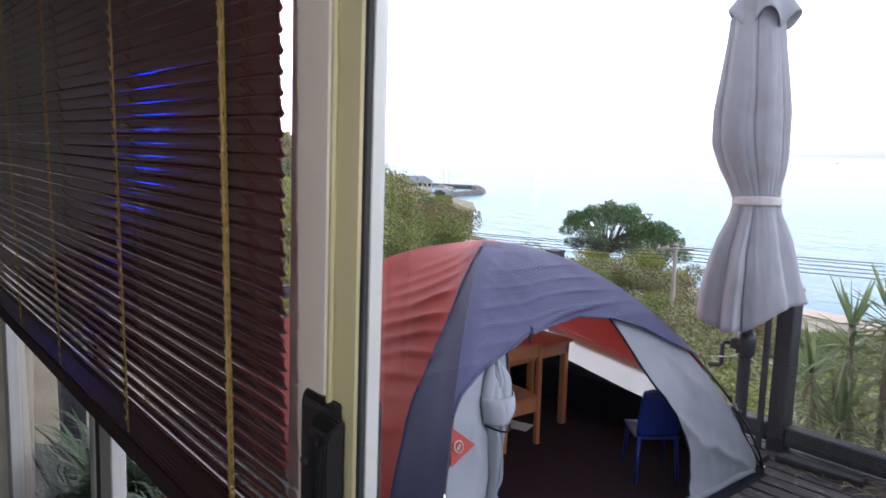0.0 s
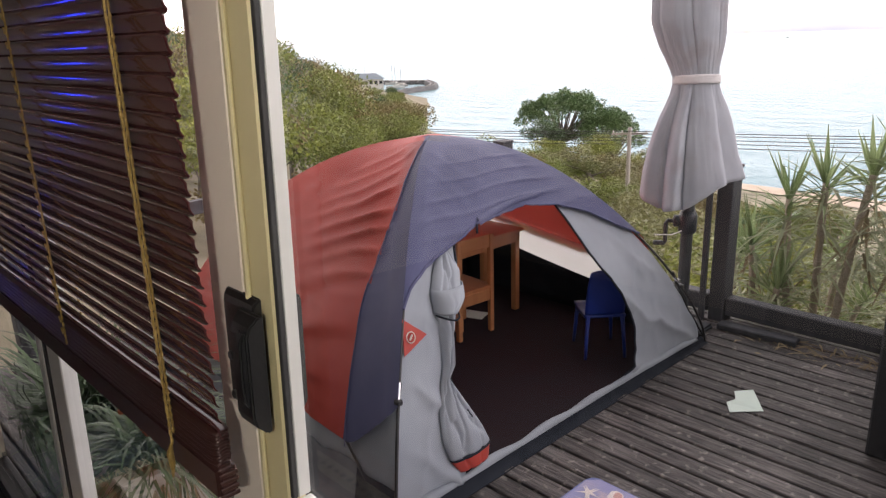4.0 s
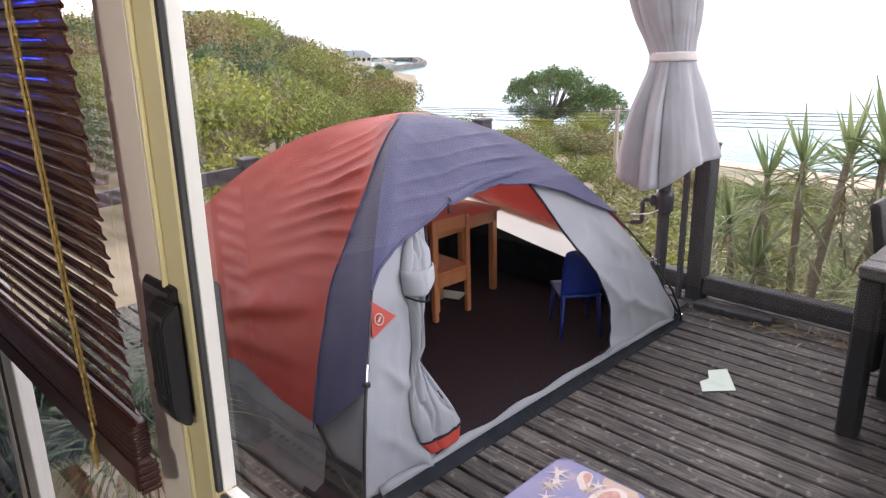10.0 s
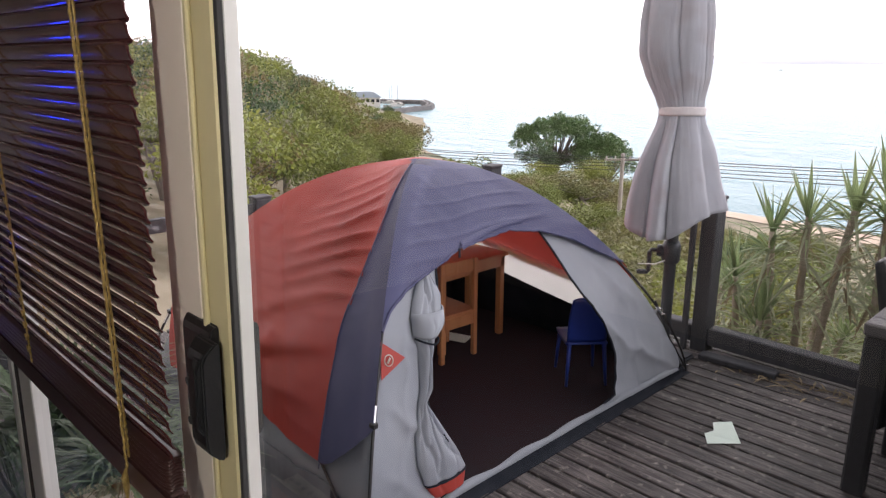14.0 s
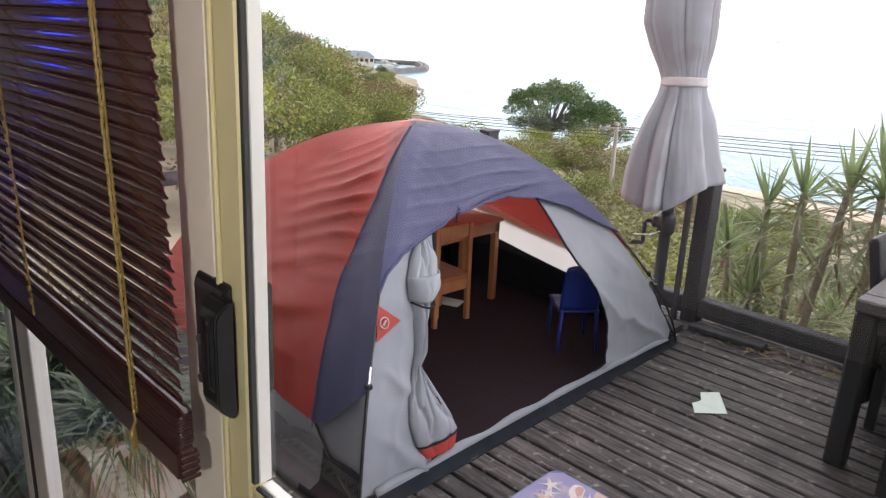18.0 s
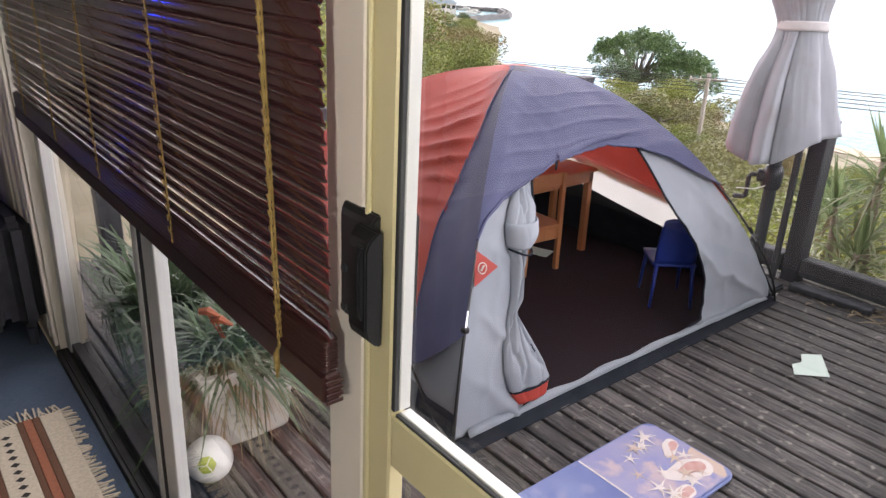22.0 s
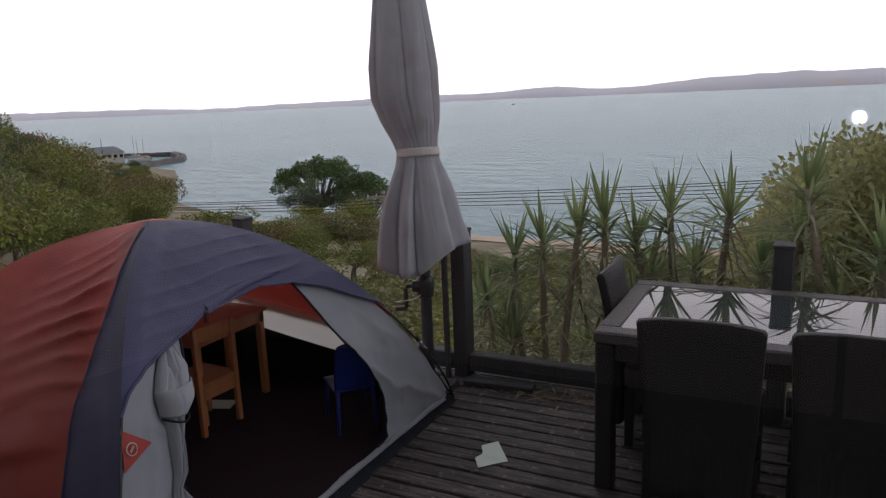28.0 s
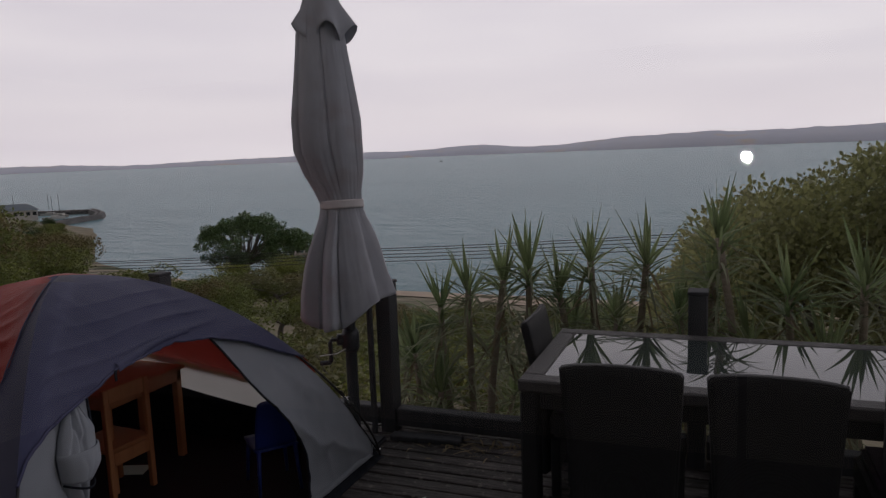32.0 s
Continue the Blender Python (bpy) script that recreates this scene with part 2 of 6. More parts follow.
def glass_pane(name, tint=(1, 1, 1), gloss_gain=1.0):
    """A window pane: light passes straight, the surface mirrors by its angle."""
    m = bpy.data.materials.new(name)
    m.use_nodes = True
    n, l = m.node_tree.nodes, m.node_tree.links
    n.remove(n["Principled BSDF"])
    tr = n.new("ShaderNodeBsdfTransparent")
    tr.inputs[0].default_value = (*tint, 1)
    gl = n.new("ShaderNodeBsdfGlossy")
    gl.inputs["Roughness"].default_value = 0.0
    fr = n.new("ShaderNodeLayerWeight")
    fr.inputs["Blend"].default_value = 0.5
    pw = n.new("ShaderNodeMath")
    pw.operation = 'POWER'
    pw.inputs[1].default_value = 4.5
    l.new(fr.outputs["Facing"], pw.inputs[0])
    mr = n.new("ShaderNodeMapRange")
    mr.inputs["To Min"].default_value = 0.06
    l.new(pw.outputs[0], mr.inputs["Value"])
    ms = n.new("ShaderNodeMixShader")
    l.new(mr.outputs[0], ms.inputs[0])
    l.new(tr.outputs[0], ms.inputs[1])
    l.new(gl.outputs[0], ms.inputs[2])
    l.new(ms.outputs[0], n["Material Output"].inputs[0])
    return m


def glow(name, colour, strength):
    m = bpy.data.materials.new(name)
    m.use_nodes = True
    n, l = m.node_tree.nodes, m.node_tree.links
    n.remove(n["Principled BSDF"])
    e = n.new("ShaderNodeEmission")
    e.inputs[0].default_value = (*colour, 1)
    e.inputs[1].default_value = strength
    l.new(e.outputs[0], n["Material Output"].inputs[0])
    return m


M_GLASS = glass_pane("door glass")
M_CREAM = material("champagne anodised frame", (0.58, 0.51, 0.29), 0.4, 0.1, (0.66, 0.58, 0.36), scale=3, bump=0.03, stretch=(1, 1, 0.1))
M_CREAM_PALE = material("pale cream frame", (0.74, 0.665, 0.58), 0.45, 0.0, (0.78, 0.70, 0.62), scale=2)
M_WHITE_FRAME = material("white aluminium frame", (0.52, 0.52, 0.50), 0.35, 0.1, (0.58, 0.58, 0.56), scale=3)
M_RUBBER = material("black rubber seal", (0.02, 0.02, 0.022), 0.7, second=(0.035, 0.035, 0.035))
M_BLACK_HANDLE = material("black moulded handle", (0.006, 0.006, 0.007), 0.38, second=(0.010, 0.010, 0.010), bump=0.05, bump_scale=200)
M_SLAT = material("dark cherry slat", (0.050, 0.0145, 0.0155), 0.10, second=(0.075, 0.024, 0.025), scale=30, stretch=(1, 0.05, 1), spec=0.5)
M_BAR = material("dark brown blind bar", (0.024, 0.0085, 0.0075), 0.35, second=(0.038, 0.0135, 0.0115), scale=20, stretch=(1, 0.1, 1))
M_DARK_SILL = material("dark bronze sill", (0.02, 0.02, 0.022), 0.5, second=(0.035, 0.034, 0.034), scale=9, bump=0.1)
M_CORD = material("gold blind cord", (0.30, 0.20, 0.055), 0.35, 0.3, (0.42, 0.29, 0.09), scale=120, bump=0.4, bump_scale=300)
M_PLASTER = material("cream plaster wall", (0.62, 0.58, 0.50), 0.8, second=(0.68, 0.64, 0.56), bump=0.1, bump_scale=60)
M_CEIL = material("white ceiling paint", (0.7, 0.69, 0.66), 0.85, second=(0.74, 0.73, 0.7), bump=0.05)
M_CARPET = material("slate blue carpet", (0.05, 0.075, 0.12), 0.95, second=(0.075, 0.10, 0.15), scale=160, bump=0.6, bump_scale=400, stain=(0.06, 0.07, 0.09))
M_DECK = material("weathered deck timber", (0.038, 0.034, 0.034), 0.66, second=(0.135, 0.122, 0.119), scale=11, detail=9, stretch=(6, 0.5, 6), bump=0.9, bump_scale=30,
                  vary=0.34, stain=(0.24, 0.225, 0.205), stain_scale=24, stain_at=0.585, lo=0.38, hi=0.66)
patchy(M_DECK, 2.1, 0.42, 1.45)
M_DARK_TIMBER = material("grey painted post timber", (0.032, 0.035, 0.042), 0.75, second=(0.055, 0.058, 0.066), scale=7, stretch=(4, 4, 0.4), bump=0.3, bump_scale=30)
M_STEEL_DARK = material("dark powder coated steel", (0.03, 0.035, 0.042), 0.45, 0.2, (0.045, 0.05, 0.06), scale=20)
M_CANOPY = weave(material("grey umbrella cloth", (0.47, 0.495, 0.55), 0.85, second=(0.54, 0.565, 0.62), scale=5, sheen=0.2, through_light=0.30,
                          stain=(0.44, 0.425, 0.46), stain_scale=3.0), 260, 0.25)
M_TAPE = material("pale grey strap webbing", (0.6, 0.58, 0.59), 0.8, second=(0.66, 0.64, 0.65), scale=40, bump=0.2, bump_scale=300)
M_RED = weave(material("red tent nylon", (0.39, 0.048, 0.036), 0.5, second=(0.46, 0.064, 0.047), scale=4, through_light=0.20, spec=0.35), 300, 0.12)
M_PURPLE = weave(material("purple grey tent nylon", (0.072, 0.078, 0.158), 0.55, second=(0.092, 0.097, 0.185), scale=4, through_light=0.15, spec=0.25), 300, 0.12)
M_GREY_TENT = weave(material("light grey tent nylon", (0.33, 0.365, 0.415), 0.65, second=(0.39, 0.425, 0.475), scale=4, through_light=0.28), 300, 0.12)
M_WHITE_TENT = weave(material("white tent lining", (0.72, 0.70, 0.66), 0.7, second=(0.78, 0.76, 0.72), scale=4, through_light=0.45), 300, 0.1)


def sheer_mesh():
    """White netting that thins out towards its slanting upper edge."""
    m = material("sheer white netting", (0.72, 0.70, 0.66), 0.8, second=(0.78, 0.76, 0.72), scale=4, through_light=0.45)
    n, l = m.node_tree.nodes, m.node_tree.links
    out = n["Material Output"]
    cloth = out.inputs[0].links[0].from_socket
    co = n.new("ShaderNodeTexCoord")
    sep = n.new("ShaderNodeSeparateXYZ")
    l.new(co.outputs["Object"], sep.inputs[0])
    thin = n.new("ShaderNodeMapRange")
    thin.interpolation_type = 'SMOOTHSTEP'
    thin.inputs["From Min"].default_value = 0.47
    thin.inputs["From Max"].default_value = 0.63
    tilt = n.new("ShaderNodeMath")
    tilt.operation = 'MULTIPLY_ADD'
    tilt.inputs[1].default_value = -0.20
    l.new(sep.outputs["Y"], tilt.inputs[0])
    l.new(sep.outputs["Z"], tilt.inputs[2])
    l.new(tilt.outputs[0], thin.inputs["Value"])
    clear = n.new("ShaderNodeBsdfTransparent")
    mix = n.new("ShaderNodeMixShader")
    l.new(thin.outputs[0], mix.inputs[0])
    l.new(cloth, mix.inputs[1])
    l.new(clear.outputs[0], mix.inputs[2])
    l.new(mix.outputs[0], out.inputs[0])
    return m


M_SHEER = sheer_mesh()
M_TUB = material("dark slate groundsheet", (0.010, 0.013, 0.020), 0.8, spec=0.2, second=(0.019, 0.023, 0.032), scale=12, bump=0.15, bump_scale=30)
# grey tent cloth toned down in colour for its shaded left foot
M_SKIRT_SHADE = material("grey skirt cloth with shade in its colour", (0.075, 0.082, 0.095), 0.75, second=(0.11, 0.12, 0.135), scale=9, bump=0.15, bump_scale=30)
M_TENT_FLOOR = material("dark maroon tent floor", (0.024, 0.017, 0.021), 0.85, spec=0.2, second=(0.026, 0.015, 0.018), scale=6, bump=0.2, bump_scale=14)
M_POLE = material("black fibreglass pole", (0.01, 0.01, 0.011), 0.35, second=(0.02, 0.02, 0.02))
M_CHROME = material("bright steel ferrule", (0.6, 0.6, 0.62), 0.25, 1.0)
M_WICKER = weave(material("charcoal resin wicker", (0.008, 0.009, 0.011), 0.55, second=(0.014, 0.015, 0.019), scale=60), 130, 0.8, 0.003)
M_TABLE_FRAME = weave(material("grey brown wicker rim", (0.055, 0.053, 0.056), 0.5, second=(0.085, 0.08, 0.082), scale=60), 130, 0.6, 0.003)
M_TABLE_GLASS = material("frosted table glass", (0.035, 0.045, 0.046), 0.02, second=(0.045, 0.057, 0.058), scale=4, spec=0.5)
M_CUSHION = material("plum seat cushion", (0.06, 0.045, 0.065), 0.9, second=(0.08, 0.06, 0.085), scale=30, bump=0.2)
M_PINE = material("orange pine", (0.42, 0.17, 0.07), 0.5, second=(0.52, 0.24, 0.10), scale=7, stretch=(6, 6, 0.5), bump=0.1, bump_scale=40)
M_BLUE_PLASTIC = material("royal blue plastic", (0.012, 0.03, 0.22), 0.4, second=(0.016, 0.04, 0.27))
M_PAPER = material("pale mint paper", (0.60, 0.72, 0.66), 0.85, second=(0.66, 0.77, 0.71), scale=20)
M_TORCH = glow("torch bulb", (1.0, 0.93, 0.82), 4200)
M_BLUE_LED = glow("blue led strip", (0.02, 0.04, 1.0), 20)
def leafy(name, a, b, rough=0.55, vary=0.35, through_light=0.25, scale=0.35):
    return material(name, a, rough, second=b, scale=scale, detail=3, vary=vary, island=True, through_light=through_light, lo=0.3, hi=0.7)


M_LEAF_OLIVE = leafy("olive coastal leaf", (0.12, 0.165, 0.035), (0.23, 0.255, 0.06))
M_LEAF_YELLOW = leafy("yellow green leaf", (0.20, 0.245, 0.045), (0.32, 0.33, 0.07))
M_LEAF_DARK = leafy("deep green leaf", (0.045, 0.085, 0.03), (0.085, 0.14, 0.05))
M_LEAF_BEACH = leafy("beach tree leaf", (0.075, 0.14, 0.045), (0.15, 0.23, 0.08))
M_LEAF_BROWN = leafy("brown green scrub leaf", (0.17, 0.14, 0.055), (0.25, 0.20, 0.08))
M_LEAF_SCRUB = leafy("olive brown scrub leaf", (0.145, 0.155, 0.06), (0.27, 0.26, 0.11))
M_LEAF_BUSH = leafy("waxy bush leaf", (0.25, 0.275, 0.11), (0.50, 0.49, 0.25), rough=0.4, through_light=0.45)
M_SWORD = leafy("sword leaf", (0.165, 0.25, 0.105), (0.37, 0.44, 0.22), rough=0.4, vary=0.4, scale=2.0, through_light=0.45)
M_SWORD_OLD = leafy("old grey green sword leaf", (0.24, 0.28, 0.17), (0.46, 0.48, 0.33), rough=0.5, vary=0.4, scale=2.0, through_light=0.4)
M_STRAP = leafy("strap leaf", (0.045, 0.085, 0.035), (0.10, 0.15, 0.07), rough=0.45, scale=2.0)
M_DRY = leafy("dry hanging leaf", (0.22, 0.175, 0.10), (0.33, 0.27, 0.17), rough=0.8)
M_BARK = material("grey bark", (0.13, 0.115, 0.10), 0.9, second=(0.20, 0.18, 0.155), scale=9, stretch=(1, 1, 0.4), bump=0.6, bump_scale=14)
M_TWIG = material("bare grey twig", (0.27, 0.24, 0.19), 0.9, second=(0.40, 0.36, 0.29), scale=4)
M_STEM = material("ringed pale stem", (0.26, 0.225, 0.17), 0.9, second=(0.36, 0.31, 0.25), scale=30, stretch=(0.2, 0.2, 1.5), bump=0.6, bump_scale=40)
M_GROUND = material("scrubby hillside soil", (0.17, 0.15, 0.085), 0.95, second=(0.36, 0.31, 0.22), scale=0.25, bump=0.5, bump_scale=1.5, stain=(0.05, 0.07, 0.02), stain_scale=0.08)
M_SAND = material("pale beach sand", (0.50, 0.40, 0.30), 0.95, second=(0.58, 0.47, 0.36), scale=0.4, bump=0.2)
M_ROCK = material("grey breakwater rock", (0.12, 0.12, 0.12), 0.9, second=(0.22, 0.215, 0.21), scale=0.5, vary=0.3, island=True, bump=0.4, bump_scale=2)
# distance haze is put into the hills' pale bluish base colour
M_HILL = material("far hill with haze in its colour", (0.74, 0.78, 0.90), 1.0, second=(0.78, 0.81, 0.90), scale=0.004, stain=(0.82, 0.75, 0.70), stain_scale=0.006, stain_at=0.60)
M_ROOF = material("blue grey roof iron", (0.20, 0.25, 0.29), 0.6, second=(0.26, 0.31, 0.35), scale=0.5)
M_ROOF_DARK = material("dark roof tile", (0.06, 0.06, 0.065), 0.8, second=(0.09, 0.09, 0.095), scale=1)
M_WALL_WHITE = material("white house wall", (0.62, 0.60, 0.56), 0.85, second=(0.68, 0.66, 0.62), scale=0.6)
M_WINDOW_DARK = material("dark window glass", (0.02, 0.025, 0.03), 0.1, second=(0.03, 0.035, 0.04))
M_CONCRETE = material("pale concrete", (0.42, 0.40, 0.36), 0.9, second=(0.52, 0.5, 0.45), scale=5, bump=0.3, bump_scale=30)
M_POLE_WOOD = material("silver grey pole timber", (0.30, 0.27, 0.23), 0.9, second=(0.38, 0.35, 0.30), scale=2, stretch=(5, 5, 0.3))
M_WIRE = material("black cable", (0.02, 0.02, 0.022), 0.6)


def water_material():
    m = bpy.data.materials.new("bay water")
    m.use_nodes = True
    n, l = m.node_tree.nodes, m.node_tree.links
    b = n["Principled BSDF"]
    b.inputs["Roughness"].default_value = 0.30
    b.inputs["Specular IOR Level"].default_value = 0.17
    co = n.new("ShaderNodeTexCoord")
    big = n.new("ShaderNodeTexNoise")
    big.inputs["Scale"].default_value = 0.006
    big.inputs["Detail"].default_value = 4
    l.new(co.outputs["Object"], big.inputs["Vector"])
    rp = n.new("ShaderNodeValToRGB")
    rp.color_ramp.elements[0].position = 0.35
    rp.color_ramp.elements[1].position = 0.68
    rp.color_ramp.elements[0].color = (0.165, 0.345, 0.40, 1)
    rp.color_ramp.elements[1].color = (0.20, 0.395, 0.445, 1)
    l.new(big.outputs["Fac"], rp.inputs[0])
    l.new(rp.outputs[0], b.inputs["Base Color"])
    mp = n.new("ShaderNodeMapping")
    mp.inputs["Scale"].default_value = (1.0, 0.35, 1.0)
    mp.inputs["Rotation"].default_value = (0, 0, radians(20))
    l.new(co.outputs["Object"], mp.inputs[0])
    rip = n.new("ShaderNodeTexNoise")
    rip.inputs["Scale"].default_value = 0.16
    rip.inputs["Detail"].default_value = 8
    rip.inputs["Roughness"].default_value = 0.65
    l.new(mp.outputs[0], rip.inputs["Vector"])
    bp = n.new("ShaderNodeBump")
    bp.inputs["Strength"].default_value = 1.0
    bp.inputs["Distance"].default_value = 3.0
    l.new(rip.outputs["Fac"], bp.inputs["Height"])
    l.new(bp.outputs[0], b.inputs["Normal"])
    return m


M_WATER = water_material()

# ---- the bay, the far shore and the slope ----
SEA = -20.0


def shore_x(y):
    return curve_at([(-400, 60), (-60, 104), (90, 108), (130, 125), (200, 190), (300, 232), (420, 262), (900, 300)], y)


def ground_z(x, y):
    d = shore_x(y) - x
    z = SEA - 0.6 + 0.12 * d if d < 14 else SEA + 1.08 + 0.182 * (d - 14)
    hill = 5.0 * math.exp(-((x - 35) / 60) ** 2 - ((y - 150) / 75) ** 2)
    if d > 14:
        z += hill + 0.35 * fbm(x, y, 0, 0.05)
    near = max(0.0, 1 - max(0.0, math.hypot(x - 2, y - 1) - 6) / 14)
    return min(z, -0.5) * (1 - near) + near * min(-1.1, -1.6 - 0.16 * (x - 4))


def build_ground():
    xs = [-300, -150, -70, -40, -20, -10] + [x * 1.5 for x in range(-4, 14)] + [22 + 3.5 * k for k in range(34)] + [150, 175, 200, 225, 250, 280, 310]
    ys = [-400, -250, -150, -90, -60, -40, -28] + [2.0 * k - 20 for k in range(24)] + [30 + 6 * k for k in range(24)] + [180, 200, 225, 250, 275, 300, 330, 380, 450, 600, 900]
    bm = grid([[(x, y, max(ground_z(x, y), SEA - 6)) for y in ys] for x in xs])
    thing("ground", bm, M_GROUND, "scrubby coastal hillside falling to the beach", "ground", kind="structure", smooth=True)
    rows = []
    for k in range(-20, 17):
        y = k * 6.0
        s = shore_x(y)
        rows.append([(s - 19 + 3.4 * i, y, ground_z(s - 19 + 3.4 * i, y) + 0.12) for i in range(6)])
    thing("beach", grid(rows), M_SAND, "pale strip of sandy beach along the bay", "beach", kind="structure", smooth=True)
    bm = bmesh.new()
    vs = [bm.verts.new(p) for p in ((40, -4900, SEA), (4950, -4900, SEA), (4950, 4950, SEA), (40, 4950, SEA))]
    bm.faces.new(vs)
    thing("water", bm, M_WATER, "wide calm bay, grey-green and rippled", "sea", kind="structure")


build_ground()


def far_hills():
    tops = [(-80, 0.5), (-40, 0.7), (-25, 1.0), (-16, 1.15), (-10, 0.98), (-6, 0.90), (-2, 0.86), (1, 0.93), (3, 0.92), (5, 0.80), (7.2, 0.74), (9, 0.55),
            (11, 0.36), (13.6, 0.20), (15.5, 0.28), (17, 0.48), (19, 0.53), (21, 0.34), (24, 0.22), (28, 0.20), (32, 0.13), (37, 0.02), (41, -0.06),
            (45.2, -0.18), (48, 0.02), (52.5, 0.07), (57, 0.1), (62, 0.06), (70, 0.2), (85, 0.4), (110, 0.5)]
    rows = [[], [], [], []]
    a = -80.0
    while a <= 110:
        d = curve_at([(-80, 3600), (0, 3600), (20, 3300), (45, 2700), (110, 2700)], a)
        e = (curve_at(tops, a) + 0.4) * 0.88 - 0.4 + 0.06 * fbm(a, 0, 0, 0.55) + 0.045 * fbm(a, 3, 0, 1.9)
        c, s = math.cos(radians(a)), math.sin(radians(a))
        h = max(1.73 + (d + 350) * math.tan(radians(e)), SEA + 4)
        for row, (dd, k) in zip(rows, ((0, -0.05), (30, 0.3), (180, 0.72), (350, 1.0))):
            row.append(((d + dd) * c, (d + dd) * s, SEA + (h - SEA) * k))
        a += 0.4
    thing("backdrop", grid(rows), M_HILL, "low hills on the far shore, haze put into their pale colour", "hills", kind="structure", smooth=True)


far_hills()

# ---- the room and its glazed wall ----
FLOOR = 0.06
WX = 0.88      # plane of the door glass


def room():
    thing("floor", box((-3.2, -3.0, FLOOR - 0.12), (0.80, 4.6, FLOOR)), M_CARPET, "slate blue carpeted room floor", "floor", kind="structure")
    thing("ceiling", box((-3.2, -3.0, 2.45), (0.96, 4.6, 2.55)), M_CEIL, "white painted ceiling", "ceiling", kind="structure")
    thing("wall_back", box((-3.32, -3.0, FLOOR - 0.12), (-3.2, 4.6, 2.55)), M_PLASTER, "cream plaster wall of the dim room", "wall", kind="structure")
    thing("wall_south", box((-3.32, -3.12, FLOOR - 0.12), (0.96, -3.0, 2.55)), M_PLASTER, "cream plaster end wall", "wall", kind="structure")
    thing("wall_north", box((-3.32, 4.6, FLOOR - 0.12), (0.96, 4.72, 2.55)), M_PLASTER, "cream plaster end wall", "wall", kind="structure")
    thing("wall_lintel", box((0.83, -3.0, 2.12), (0.95, 4.6, 2.45)), M_PLASTER, "cream plaster over the sliding doors", "wall", kind="structure")
    thing("wall_pier", box((0.83, -3.0, -0.06), (0.95, -0.62, 2.12)), M_PLASTER, "cream plaster wall beside the sliding door", "wall", kind="structure")
    thing("wall_far_pier", box((0.83, 3.62, -0.06), (0.95, 4.6, 2.12)), M_PLASTER, "cream plaster wall beyond the sliding door", "wall", kind="structure")
    thing("sill", box((0.81, -0.62, -0.06), (0.95, 3.62, 0.05), 0.004), M_DARK_SILL, "dark bronze door sill with black track grooves", "sill", kind="structure")


room()
# unseen overhang, added so the deck and planter near the wall fall darker
thing("eave", box((0.96, -3.3, 2.46), (1.32, 4.8, 2.56)), M_CEIL, "unseen white soffit added to shade the deck by the wall", "eave", kind="structure")


def leaning(at):
    """The old door frame leans a little outward at its top."""
    c = Matrix.Translation((WX, 1.0, 1.43))
    return c @ Matrix.Rotation(radians(1.2), 4, 'Y') @ c.inverted() @ Matrix.Translation(at)


